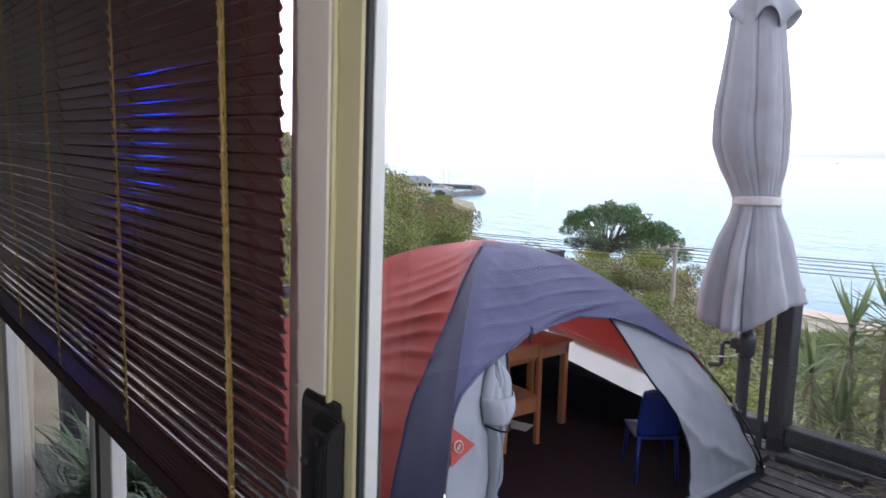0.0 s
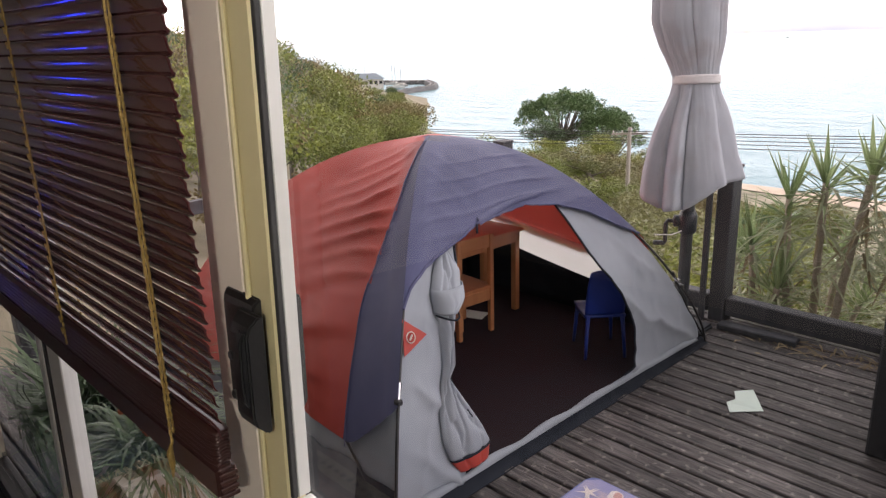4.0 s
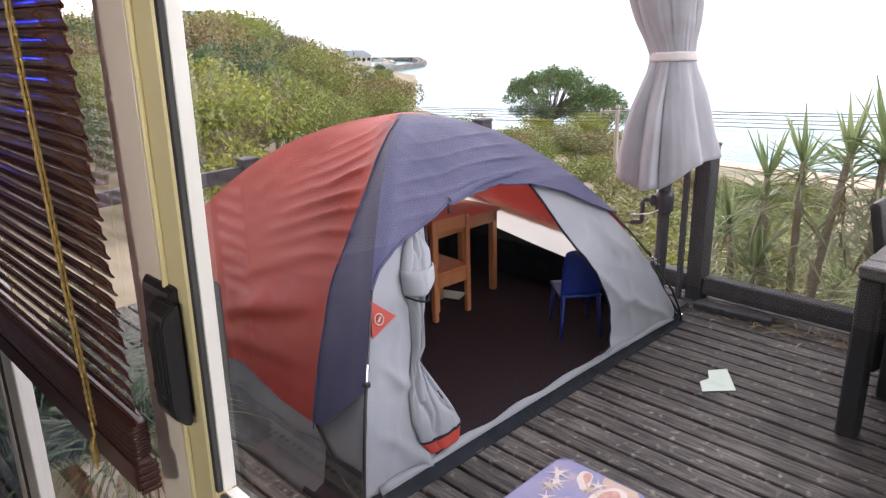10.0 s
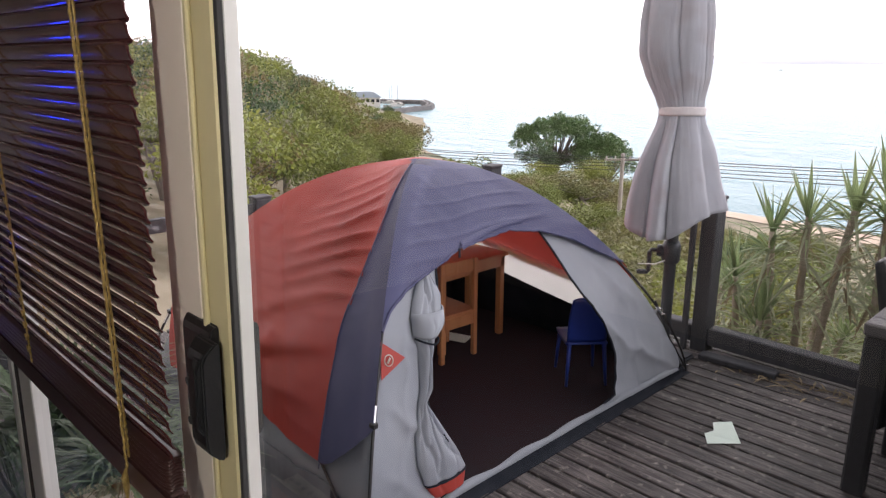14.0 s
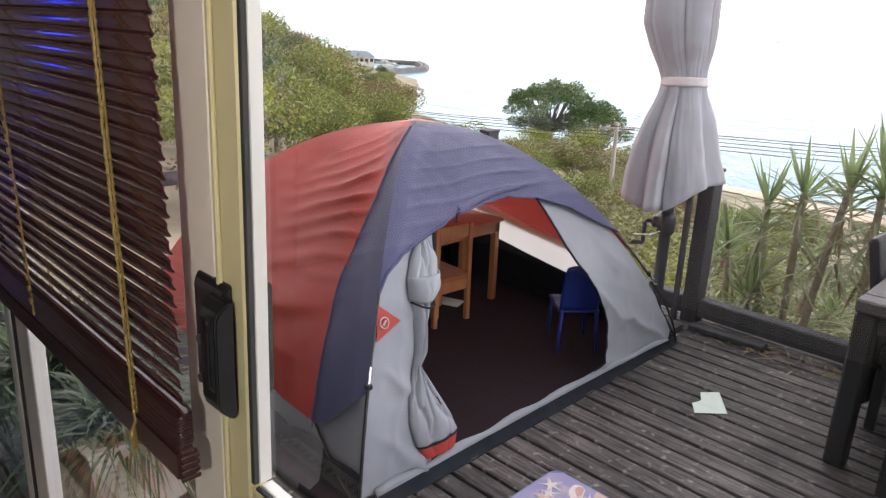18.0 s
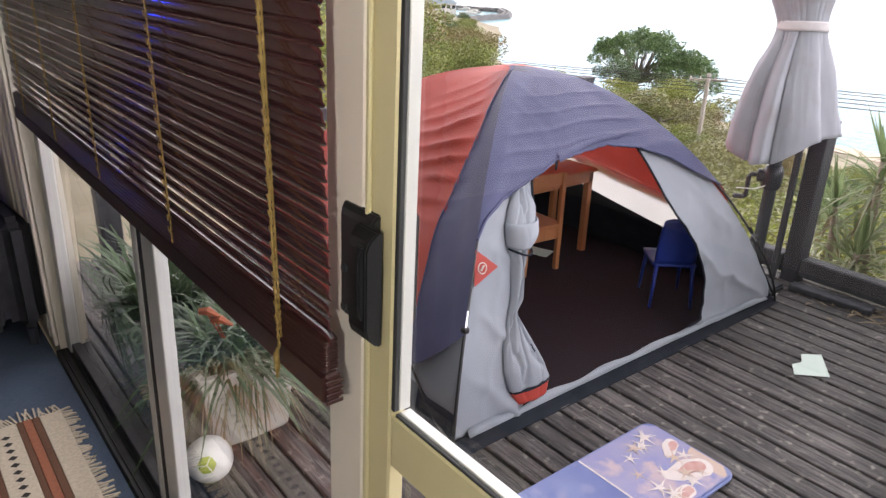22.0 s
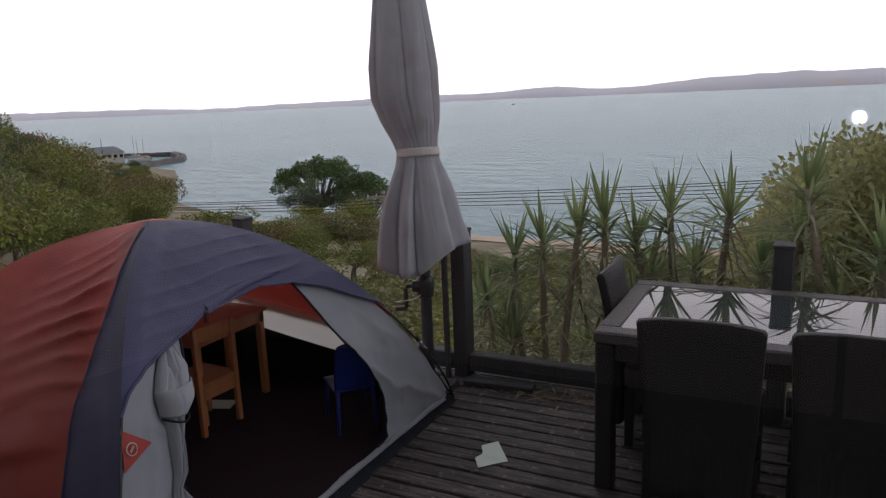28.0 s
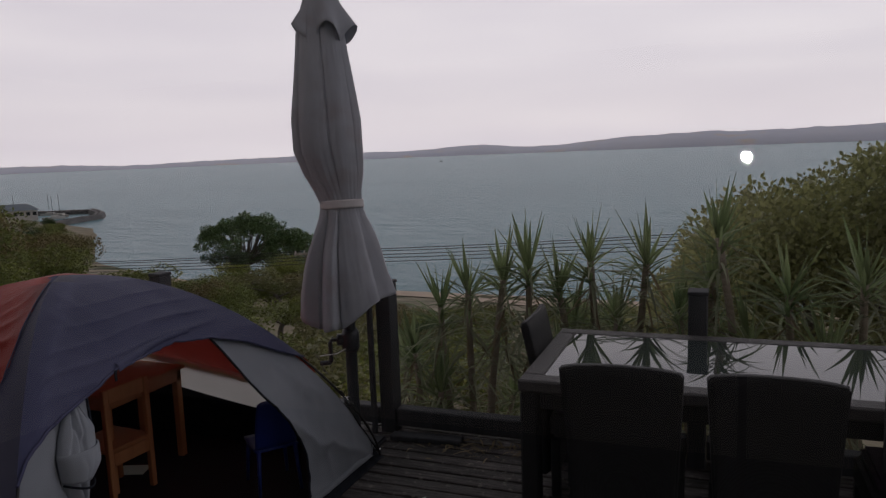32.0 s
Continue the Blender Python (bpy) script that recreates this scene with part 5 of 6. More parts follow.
def tent():
    t = empty("dome_tent", (TCX, TCY, 0), "red and purple dome tent with an open grey front door", "tent")
    o = V((TCX, TCY, 0))
    G, RISE = 0.035, 0.018
    # rain fly
    NW, NT = 56, 110

    def face(side, edge, mats, pick):
        rows = []
        for i in range(NW + 1):
            w = -1 + 2 * i / NW
            t0 = climb(w, side, edge, G, RISE)
            rows.append([crumple(dome(t0 + (1 - t0) * j / NT, w, side, G, RISE), side, w, 1.0) - o for j in range(NT + 1)])
        bm = grid(rows)
        for f in bm.faces:
            f.material_index = pick(f.calc_center_median() + o)
        bmesh.ops.remove_doubles(bm, verts=bm.verts[:], dist=0.0004)
        return bm, mats
    fe = lambda p, w: curve_at(FLY_EDGE, p.x)  # noqa: E731
    se = lambda p, w: curve_at(SIDE_EDGE, w)  # noqa: E731

    def seam_pick(p):
        a = math.asin(min(1, max(0, p.z / (TH + RISE)) ** (1 / BEND)))
        w = (p.y - TCY) / max(1e-3, ((TY1 - TY0) / 2 + G) * math.cos(a))
        return 1 if w < curve_at(SEAM, p.z) else 0
    re_ = lambda p, w: curve_at(RIGHT_EDGE, w)  # noqa: E731
    fly = part("rain_fly", *face("front", fe, M_PURPLE, lambda p: 0), t, "purple grey fly panel with an arched front edge", True)
    part("side_panel", *face("left", se, [M_RED, M_PURPLE], seam_pick), fly, "red fly panel with a purple corner strip", True)
    part("side_panel", *face("right", re_, M_RED, lambda p: 0), fly, "red fly panel", True)
    part("side_panel", *face("back", re_, M_RED, lambda p: 0), fly, "red fly panel", True)
    soften(fly, [ob for ob in fly.children if ob.name.startswith("side_panel")][0], [dome(k / 80, -1, "front", G, RISE) - o for k in range(14, 81)], 0.13)
    # stitched cover strip along the zip above the arch
    rows = []
    for k in range(41):
        q = k / 40
        th, w = 0.586 + 0.030 * q + 0.008 * math.sin(q * math.pi), -0.39 + 0.67 * q
        rows.append([crumple(dome(th + 0.024 * e * (1 - 0.55 * q), w, "front", G, RISE), "front", w, 1.0) + V((0, -lift, lift * 0.5)) - o for e, lift in ((-0.5, 0.001), (-0.35, 0.008), (0.2, 0.010), (0.5, 0.002))])
    part("zip_cover", grid(rows), M_PURPLE, fly, "narrow stitched purple strip", True)
    # piped hem of the fly's arch
    hem = []
    for i in range(NW + 1):
        w = -1 + 2 * i / NW
        hem.append(crumple(dome(climb(w, "front", fe, G, RISE), w, "front", G, RISE), "front", w, 1.0) + V((0, -0.003, 0)) - o)
    part("hem", tube(hem, 0.006, 6), M_PURPLE, fly)
    tab = climb(-0.42, "front", fe, G, RISE)
    q0 = dome(tab, -0.42, "front", G, RISE) - o
    part("tab", box(q0 + V((-0.006, -0.016, -0.035)), q0 + V((0.006, -0.010, 0.01)), 0.002), M_TUB, fly, "small dark webbing tab")
    seam = []
    for j in range(30):
        th = 0.16 + 0.80 * j / 29
        a = th * math.pi / 2
        w = curve_at(SEAM, (TH + RISE) * math.sin(a) ** BEND)
        seam.append(crumple(dome(th, w, "left", G + 0.004, RISE + 0.002), "left", w, 1.0) - o)
    part("seam", tube(seam, 0.0022, 5), M_PURPLE, fly)

    # inner tent: front with a door hole cut between two edges
    left_edge = [(0.0, 2.15), (0.085, 2.19), (0.15, 2.29), (0.38, 2.21), (0.49, 2.20), (0.65, 2.30), (0.78, 2.44), (0.90, 2.52), (1.0, 2.6)]
    right_edge = [(0.0, 3.12), (0.05, 3.26), (0.10, 3.37), (0.16, 3.425), (0.25, 3.45), (0.35, 3.445), (0.53, 3.365), (0.72, 3.285), (0.90, 3.24), (1.0, 3.2)]
    zs = [0.05 + 0.0145 * k for k in range(61)]

    def th_of(z):
        return math.asin(min(1, (z / TH) ** (1 / BEND))) * 2 / math.pi
    for nm, side_edge, sgn in (("front_panel", left_edge, -1), ("front_panel", right_edge, 1)):
        rows = []
        for z in zs:
            th = th_of(z)
            hx = (TX1 - TX0) / 2 * math.cos(th * math.pi / 2)
            xe = curve_at(side_edge, z)
            xe = curve_at(side_edge, z * slump(xe))
            we = (xe - TCX) / hx
            we = max(-0.995, min(0.995, we))
            row = []
            for j in range(37):
                w = sgn + (we - sgn) * j / 36
                p = dome(th, w, "front")
                p.y += 0.010 * fbm(p.x, p.z, 0, 4) - (0.026 * ridge(7 * p.x + 10 * p.z + 1.2 * fbm(p.x, p.z, 3, 2)) + 0.013 * ridge(15 * p.x - 7 * p.z + 1.5 * fbm(p.x, p.z, 7, 2))) * min(1, 4 * (1 - abs(w))) * min(1, max(0, (0.80 - z) / 0.2))
                row.append(p - o)
            rows.append(row)
        part(nm, solid(grid(rows), 0.0015), M_GREY_TENT, t, "light grey door wall", True)
        part("zip", tube([r[-1] + V((0, -0.002, 0)) for r in rows], 0.006, 6), M_TUB, t, "dark zip edge")
    # sill strip below the door
    rows = [[dome(th_of(0.055), -0.95 + 1.9 * k / 40, "front") + V((0, -0.030, 0.004)) - o for k in range(41)],
            [dome(th_of(0.075), -0.95 + 1.9 * k / 40, "front") + V((0, -0.012 + 0.006 * math.sin(k), 0.006 + 0.006 * math.sin(k * 0.9))) - o for k in range(41)]]
    part("door_sill", solid(grid(rows), 0.004), M_GREY_TENT, t, "sagging grey fabric lip", True)
    for side, z1, m in (("left", 0.62, M_GREY_TENT), ("right", 0.30, M_WHITE_TENT), ("back", 0.30, M_WHITE_TENT)):
        rows = []
        for k in range(16):
            th = th_of(0.04 + (z1 - 0.04) * k / 15)
            rows.append([dome(th, -1 + 2 * j / 24, side, -0.008 + 0.006 * fbm(j * 0.3, k * 0.2, 4, 1.0)) - o for j in range(25)])
        part("inner_wall", solid(grid(rows), 0.0015), m, t, "pale inner tent wall", True)
        if side != "left":
            rows = [[dome(th_of(z1 + 0.004 + 0.62 * k / 14), -1 + 2 * j / 24, side, -0.010) - o for j in range(25)] for k in range(15)]
            part("mesh_panel", grid(rows), M_SHEER, t, "sheer white mesh fading under the red fly", True)
        rows = []
        for k in range(5):
            rows.append([dome(th_of((0.27 if side == "left" else 0.41 + 0.19 * (1 - j / 8)) * k / 4), -1 + j / 8, side, -0.03) - o for j in range(17)])
        part("tub_wall", solid(grid(rows), 0.002), M_TUB, t, "dark tub wall", True)
    # groundsheet with its turned-up black edge
    part("floor_sheet", box(V((TX0, TY0, 0.004)) - o, V((TX1, TY1, 0.014)) - o, 0.004), M_TENT_FLOOR, t, "dark maroon groundsheet")
    for side in ("front", "left", "right", "back"):
        rows = []
        for th, g in ((0.0, 0.042), (0.006, 0.032), (0.03, 0.022), (th_of(0.06), 0.012)):
            rows.append([dome(th, -1 + 2 * j / 30, side, g) + V((0, 0, 0.012 * fbm(j * 0.35, th * 9, 2, 1))) - o for j in range(31)])
        if side == "left":
            for j in range(31):
                e = 1 - abs(-1 + 2 * j / 30) ** 4
                flare = 0.03 * e * (0.6 + 0.4 * fbm(j * 0.15, 1, 0, 1.0))
                rows[0][j].x -= 0.03 * e + flare
                rows[1][j].x -= 0.03 * e + flare * 0.8
                rows[1][j].z += 0.015
            rows.append([dome(th_of(0.15 + 0.03 * fbm(j * 0.3, 2, 0, 1.0)), -1 + 2 * j / 30, side, 0.006) - o for j in range(31)])
        for p in rows[0]:
            p.z = 0.003
        bm = grid(rows)
        # behind the front corner the left skirt takes the grey with painted-in shade
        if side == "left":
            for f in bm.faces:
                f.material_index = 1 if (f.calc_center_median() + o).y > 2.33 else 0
        part("tub_edge", solid(bm, 0.003), [M_TUB, M_SKIRT_SHADE] if side == "left" else M_TUB, t, "dark slate base edge", True)
    # crossing poles
    for a, b in ((("front", -1), ("back", -1)), (("front", 1), ("back", 1))):
        pts = [dome(k / 20, a[1], a[0], 0.026, 0.0) for k in range(21)] + [dome(1 - k / 20, b[1], b[0], 0.026, 0.0) for k in range(1, 21)]
        pl = part("tent_pole", tube([p - o for p in pts], 0.0065, 8), M_POLE, t, "black fibreglass pole", True)
        for end in (pts[0], pts[-1]):
            part("pole_foot", tube([end - o + V((0, 0, -0.0)), end - o + V((0, 0, 0.05))], [0.006, 0.009], 8), M_CHROME, pl)
        for q in (pts[6], pts[-7]):
            i = pts.index(q)
            d = (pts[i + 1] - pts[i]).normalized()
            part("ferrule", tube([q - o, q - o + d * 0.07], 0.0085, 8), M_CHROME, pl, "bright metal ferrule")
            part("clip", box(q - o - V((0.013, 0.013, 0.012)), q - o + V((0.013, 0.013, 0.012)), 0.004), M_POLE, pl, "black plastic clip")
    # tie-down tapes from the fly's corners
    fl, fr = dome(0, -1, "front", 0.02), dome(0, 1, "front", 0.02)
    for tip, foot in ((V((1.86, 2.42, 0.22)), fl), (dome(0.36, 1, "front", 0.04), fr), (dome(0.26, -0.9, "right", 0.04), fr)):
        part("tie_tape", tube([tip - o, (tip + foot) / 2 + V((0, 0, -0.015)) - o, foot - o + V((0, 0, 0.04))], 0.006, 5), M_POLE, t, "black tie-down tape")
    part("buckle", box(V((3.99, 2.19, 0.33)) - o, V((4.02, 2.215, 0.37)) - o, 0.004), M_POLE, t)
    # the tied-back door: gathered above, pinched at the knee, spreading to a red hem
    LEFT = [(-0.87, 2.36), (-0.79, 2.277), (-0.74, 2.238), (-0.667, 2.216), (-0.606, 2.212), (-0.494, 2.178), (-0.444, 2.149), (-0.34, 2.10), (-0.24, 2.085), (-0.15, 2.105), (-0.09, 2.14)]
    RIGHT = [(-0.87, 2.42), (-0.79, 2.433), (-0.708, 2.378), (-0.673, 2.318), (-0.593, 2.264), (-0.491, 2.227), (-0.455, 2.178), (-0.341, 2.236), (-0.219, 2.298), (-0.151, 2.324), (-0.09, 2.30)]

    def flap_point(z, q, out):
        l, r = curve_at(LEFT, -z), curve_at(RIGHT, -z)
        x = l + (r - l) * (q + 1) / 2
        th = th_of(z)
        base = dome(th, max(-0.98, (x - TCX) / ((TX1 - TX0) / 2 * math.cos(th * math.pi / 2))), "front")
        return V((x, base.y - 0.014 - out, z)) - o

    def flap_sheet(z0, z1, n, depth, fold, seed):
        rows = []
        for k in range(n + 1):
            z = z0 + (z1 - z0) * k / n
            row = []
            for j in range(41):
                q = -1 + j / 20
                swell = depth(z) * math.sqrt(max(0.0, 1 - q * q))
                crease = fold(z) * (ridge(2.6 * q + 5.0 * z + 1.2 * fbm(z * 5, q, seed, 1.0)) + 0.6 * ridge(4.2 * q - 9.0 * z + fbm(z * 6, q, seed + 3, 1.0)))
                row.append(flap_point(z, q, swell - crease * (1 - q ** 4)))
            rows.append(row + [p + V((0, 0.008, 0)) for p in reversed(row)])
        bm = grid(rows, close=True)
        bmesh.ops.holes_fill(bm, edges=[e for e in bm.edges if e.is_boundary])
        bmesh.ops.recalc_face_normals(bm, faces=bm.faces[:])
        return bm
    deep = lambda z: curve_at([(0.09, 0.018), (0.25, 0.045), (0.44, 0.03), (0.6, 0.045), (0.72, 0.06), (0.86, 0.02)], z)  # noqa: E731
    crumpled = lambda z: curve_at([(0.09, 0.006), (0.3, 0.028), (0.45, 0.034), (0.62, 0.036), (0.7, 0.018), (0.86, 0.024)], z)  # noqa: E731
    flap = part("door_flap", flap_sheet(0.155, 0.862, 90, deep, crumpled, 3), M_GREY_TENT, t, "tied-back light grey door", True)
    part("hem", flap_sheet(0.094, 0.145, 8, lambda z: 0.022, lambda z: 0.006, 5), M_RED, flap, "red lower hem", True)
    part("hem_tape", flap_sheet(0.1455, 0.1545, 2, lambda z: 0.030, lambda z: 0.004, 5), M_TUB, flap, "dark hem tape", True)
    part("pocket", flap_sheet(0.672, 0.752, 10, lambda z: 0.070 + 0.012 * math.sin((z - 0.672) / 0.08 * math.pi), lambda z: 0.003, 8), M_GREY_TENT, flap, "folded pocket band", True)
    part("tie_tape", tube([flap_point(0.668 - 0.012 * (1 - (q / 10) ** 2), q / 10, 0.070 * math.sqrt(max(0.0, 1 - (q / 10) ** 2)) + 0.006) for q in range(-10, 11)], 0.004, 6), M_TUB, flap, "dark tie tape")
    # red badge
    def on_front(x, z, off):
        th = th_of(z)
        w = (x - TCX) / ((TX1 - TX0) / 2 * math.cos(th * math.pi / 2))
        return dome(th, w, "front") + V((0, -off, off * 0.4)) - o
    bm = bmesh.new()
    bm.faces.new([bm.verts.new(on_front(*p, 0.020)) for p in ((2.055, 0.695), (2.005, 0.575), (2.145, 0.615))])
    badge = part("badge", solid(bm, 0.002), M_RED, t, "red triangular badge")
    bm = bmesh.new()
    c = on_front(2.06, 0.628, 0.026)
    ring = [c + V((0.020 * math.cos(a), 0.006 * math.sin(a), 0.020 * math.sin(a))) for a in (2 * math.pi * k / 20 for k in range(21))]
    part("emblem", tube(ring, 0.0022, 5, cap=False), M_WHITE_TENT, badge, "pale round emblem")
    part("emblem", tube([c + V((-0.008, -0.002, -0.008)), c + V((0.008, 0.002, 0.008))], 0.004, 5), M_WHITE_TENT, badge)


tent()


# ---- children's furniture in the tent ----
def pine_desk():
    x0, x1, y0, y1, z = 3.22, 3.77, 3.15, 3.46, 0.555
    d = empty("child_desk", ((x0 + x1) / 2, (y0 + y1) / 2, 0.016), "small orange pine child's desk inside the tent", "desk")
    o = V(((x0 + x1) / 2, (y0 + y1) / 2, 0.016))
    part("tabletop", box(V((x0 - 0.02, y0 - 0.02, z - 0.02)) - o, V((x1 + 0.02, y1 + 0.02, z)) - o, 0.006, segs=2), M_PINE, d)
    for lo, hi in (((x0, y0, z - 0.085), (x1, y0 + 0.018, z - 0.021)), ((x0, y1 - 0.018, z - 0.085), (x1, y1, z - 0.021)),
                   ((x0, y0 + 0.02, z - 0.085), (x0 + 0.018, y1 - 0.02, z - 0.021)), ((x1 - 0.018, y0 + 0.02, z - 0.085), (x1, y1 - 0.02, z - 0.021))):
        part("apron", box(V(lo) - o, V(hi) - o, 0.002), M_PINE, d)
    for x in (x0 + 0.02, x1 - 0.02):
        for y in (y0 + 0.02, y1 - 0.02):
            part("leg", box(V((x - 0.02, y - 0.02, 0.016)) - o, V((x + 0.02, y + 0.02, z - 0.021)) - o, 0.004), M_PINE, d)


pine_desk()


def pine_chair():
    c = empty("child_chair", pose(3.265, 3.06, 0.016, 0, 0, -4), "orange pine child's chair drawn up to the desk", "chair")
    for x in (-0.125, 0.125):
        part("back_leg", box((x - 0.015, -0.015, 0), (x + 0.015, 0.015, 0.60), 0.004), M_PINE, c)
        part("front_leg", box((x - 0.015, 0.235, 0), (x + 0.015, 0.265, 0.27), 0.004), M_PINE, c)
    part("seat", box((-0.14, -0.012, 0.27), (0.14, 0.28, 0.29), 0.005, segs=2), M_PINE, c)
    part("top_rail", box((-0.109, -0.010, 0.52), (0.109, 0.010, 0.60), 0.004), M_PINE, c)
    part("seat_rail", box((-0.109, -0.012, 0.20), (0.109, 0.010, 0.269), 0.003), M_PINE, c)


pine_chair()


def blue_chair():
    c = empty("plastic_chair", pose(3.59, 2.43, 0.016, 0, 0, -40) @ Matrix.Diagonal((0.72, 0.85, 0.9, 1)), "small royal blue plastic child's chair inside the tent", "chair")
    rows = []
    for k in range(12):
        z = 0.27 + 0.29 * k / 11
        rows.append([(q / 6 * (0.15 - 0.02 * (k / 11) ** 3), -0.13 - 0.05 * k / 11 + 0.02 * (q / 6) ** 2, z - 0.02 * (q / 6) ** 4 * (k / 11)) for q in range(-6, 7)])
    part("backrest", solid(grid(rows), 0.012), M_BLUE_PLASTIC, c, smooth=True)
    rows = [[(q / 6 * 0.155, -0.13 + 0.28 * k / 8, 0.27 - 0.012 * math.sin(math.pi * k / 8)) for q in range(-6, 7)] for k in range(9)]
    part("seat", solid(grid(rows), 0.014), M_BLUE_PLASTIC, c, smooth=True)
    for x, y, sx, sy in ((-0.13, -0.12, -0.02, -0.03), (0.13, -0.12, 0.02, -0.03), (-0.13, 0.13, -0.02, 0.02), (0.13, 0.13, 0.02, 0.02)):
        part("leg", tube([(x, y, 0.262), (x + sx, y + sy, 0.0)], [0.017, 0.012], 10), M_BLUE_PLASTIC, c, smooth=True)


blue_chair()
thing("paper_sheet", box((-0.06, -0.08, 0), (0.06, 0.08, 0.002)), M_PAPER, "pale paper lying on the tent floor", "paper", at=pose(3.5, 3.3, 0.016, 0, 0, 20))

# ---- leaves, trees and shrubs ----
def leaf_cloud(name, centres, radii, count, size, seed, aspect=0.55, flat=1.0, droop=0.3):
    """Small leaf blades scattered through the shells of many clumps."""
    g = np.random.default_rng(seed)
    centres, radii = np.array(centres, float), np.array(radii, float)
    pick = g.choice(len(centres), count, p=radii ** 2 / np.sum(radii ** 2))
    d = g.normal(size=(count, 3))
    d /= np.linalg.norm(d, axis=1)[:, None]
    rad = radii[pick] * (0.62 + 0.48 * g.random(count) ** 0.7)
    p = centres[pick] + d * rad[:, None] * np.array([1, 1, flat])
    along = d + 0.9 * g.normal(size=(count, 3)) + np.array([0, 0, -droop])
    along /= np.linalg.norm(along, axis=1)[:, None]
    side = np.cross(along, g.normal(size=(count, 3)))
    side /= np.linalg.norm(side, axis=1)[:, None]
    s = size * (0.6 + 0.8 * g.random(count))
    a, w = along * s[:, None], side * (s * aspect * 0.5)[:, None]
    v = np.empty((count, 4, 3))
    v[:, 0], v[:, 1], v[:, 2], v[:, 3] = p, p + a * 0.5 + w, p + a, p + a * 0.5 - w
    return sheet_mesh(name, v.reshape(-1, 3).tolist(), np.arange(count * 4).reshape(-1, 4).tolist())


def branching(seed, height, spread, levels=3, start=0.35, wander=0.25, flat=0.5):
    """Trunk and limbs as tubes; also the tips where clumps sit."""
    rr = random.Random(seed)
    bm = bmesh.new()
    tips = []

    def grow(p, d, length, r, lev):
        pts, rad = [p.copy()], [r]
        n = 5
        for i in range(n):
            d = (d + V((rr.uniform(-1, 1), rr.uniform(-1, 1), rr.uniform(-0.5, 0.6))) * wander).normalized()
            p = p + d * length / n
            pts.append(p.copy())
            rad.append(r * (1 - 0.55 * (i + 1) / n))
        tube(pts, rad, (8, 5, 4, 3)[min(lev, 3)], bm)
        if lev == levels:
            tips.append(p)
            return
        for k in range(rr.randint(3, 4)):
            a = rr.uniform(0, 2 * math.pi)
            side = V((math.cos(a) * spread, math.sin(a) * spread, rr.uniform(0.1, 0.6) * (1 - flat) + 0.25))
            q = pts[-1] if k < 2 else pts[rr.randint(2, n)]
            grow(q, (d * 0.35 + side).normalized(), length * rr.uniform(0.6, 0.85), rad[-1] * 0.8, lev + 1)
    grow(V((0, 0, 0)), V((rr.uniform(-0.2, 0.2), rr.uniform(-0.2, 0.2), 1)).normalized(), height * start, height * 0.035, 0)
    return bm, tips


def make_tree(name, label, seed, height, spread, leaf_mat, count, size, clump, flat_clump=0.7, levels=3, start=0.24, flat=0.45, group="hillside trees", category="tree"):
    t = empty(name, Matrix(), label, category, group)
    bm, tips = branching(seed, height, spread, levels, start, flat=flat)
    top = max(p.z for p in tips)
    k = height * 0.92 / top
    bm.transform(Matrix.Diagonal((k, k, k, 1)))
    tips = [p * k for p in tips]
    part("trunk", bm, M_BARK, t, smooth=True)
    rr = random.Random(seed + 5)
    me = leaf_cloud("crown", [tuple(p) for p in tips], [clump * rr.uniform(0.65, 1.25) for _ in tips], count, size, seed, aspect=0.5, flat=flat_clump)
    me.materials.append(leaf_mat)
    part_of("crown", me, t)
    return t


def place(proto, x, y, s, turn, sink=0.0, z=None, sz=None):
    m = Matrix.Translation((x, y, (ground_z(x, y) if z is None else z) - sink)) @ Matrix.Rotation(turn, 4, 'Z') @ Matrix.Diagonal((s, s, sz or s, 1))
    return copy_thing(proto, m)


def spreading_tree(x, y, z, radius, lift, top, seed):
    """A forked trunk whose limbs fan out under a domed crown of separate leaf clumps."""
    t = empty("spreading_tree", (x, y, z), "dark spreading round-crowned tree above the beach", "tree", "beach trees")
    rr = random.Random(seed)
    bm = bmesh.new()
    tips, sizes = [], []
    forks = [V((rr.uniform(-0.8, 0.8), rr.uniform(-0.8, 0.8), lift * rr.uniform(0.30, 0.5))) for _ in range(3)]
    for f in forks:
        tube([(0, 0, -1.5), (f.x * 0.2, f.y * 0.2, 0.4), tuple(f)], [0.34, 0.28, 0.20], 7, bm)
    n = int(9 * radius)
    for k in range(n):
        q = math.sqrt((k + 0.5) / n)
        a = k * 2.39996 + rr.uniform(-0.25, 0.25)
        h = lift + (top - lift) * math.sqrt(max(0.0, 1 - q * q)) * rr.uniform(0.8, 1.06) - 0.5 * q * rr.random()
        c = V((radius * q * math.cos(a), radius * q * math.sin(a), h))
        f = min(forks, key=lambda p: (p - c).length)
        mid = f.lerp(c, 0.55) + V((rr.uniform(-0.3, 0.3), rr.uniform(-0.3, 0.3), -0.5 + 0.3 * q))
        tube([tuple(f), tuple(mid), tuple(c)], [0.13, 0.08, 0.03], 5, bm)
        for _ in range(2):
            tips.append(tuple(c + V((rr.gauss(0, 0.45), rr.gauss(0, 0.45), rr.gauss(0, 0.22)))))
            sizes.append(rr.uniform(0.5, 0.95))
    part("trunk", bm, M_BARK, t, smooth=True)
    me = leaf_cloud("crown", tips, sizes, int(3000 * radius), 0.25, seed, aspect=0.5, flat=0.62)
    me.materials.append(M_LEAF_BEACH)
    part_of("crown", me, t)
    return t


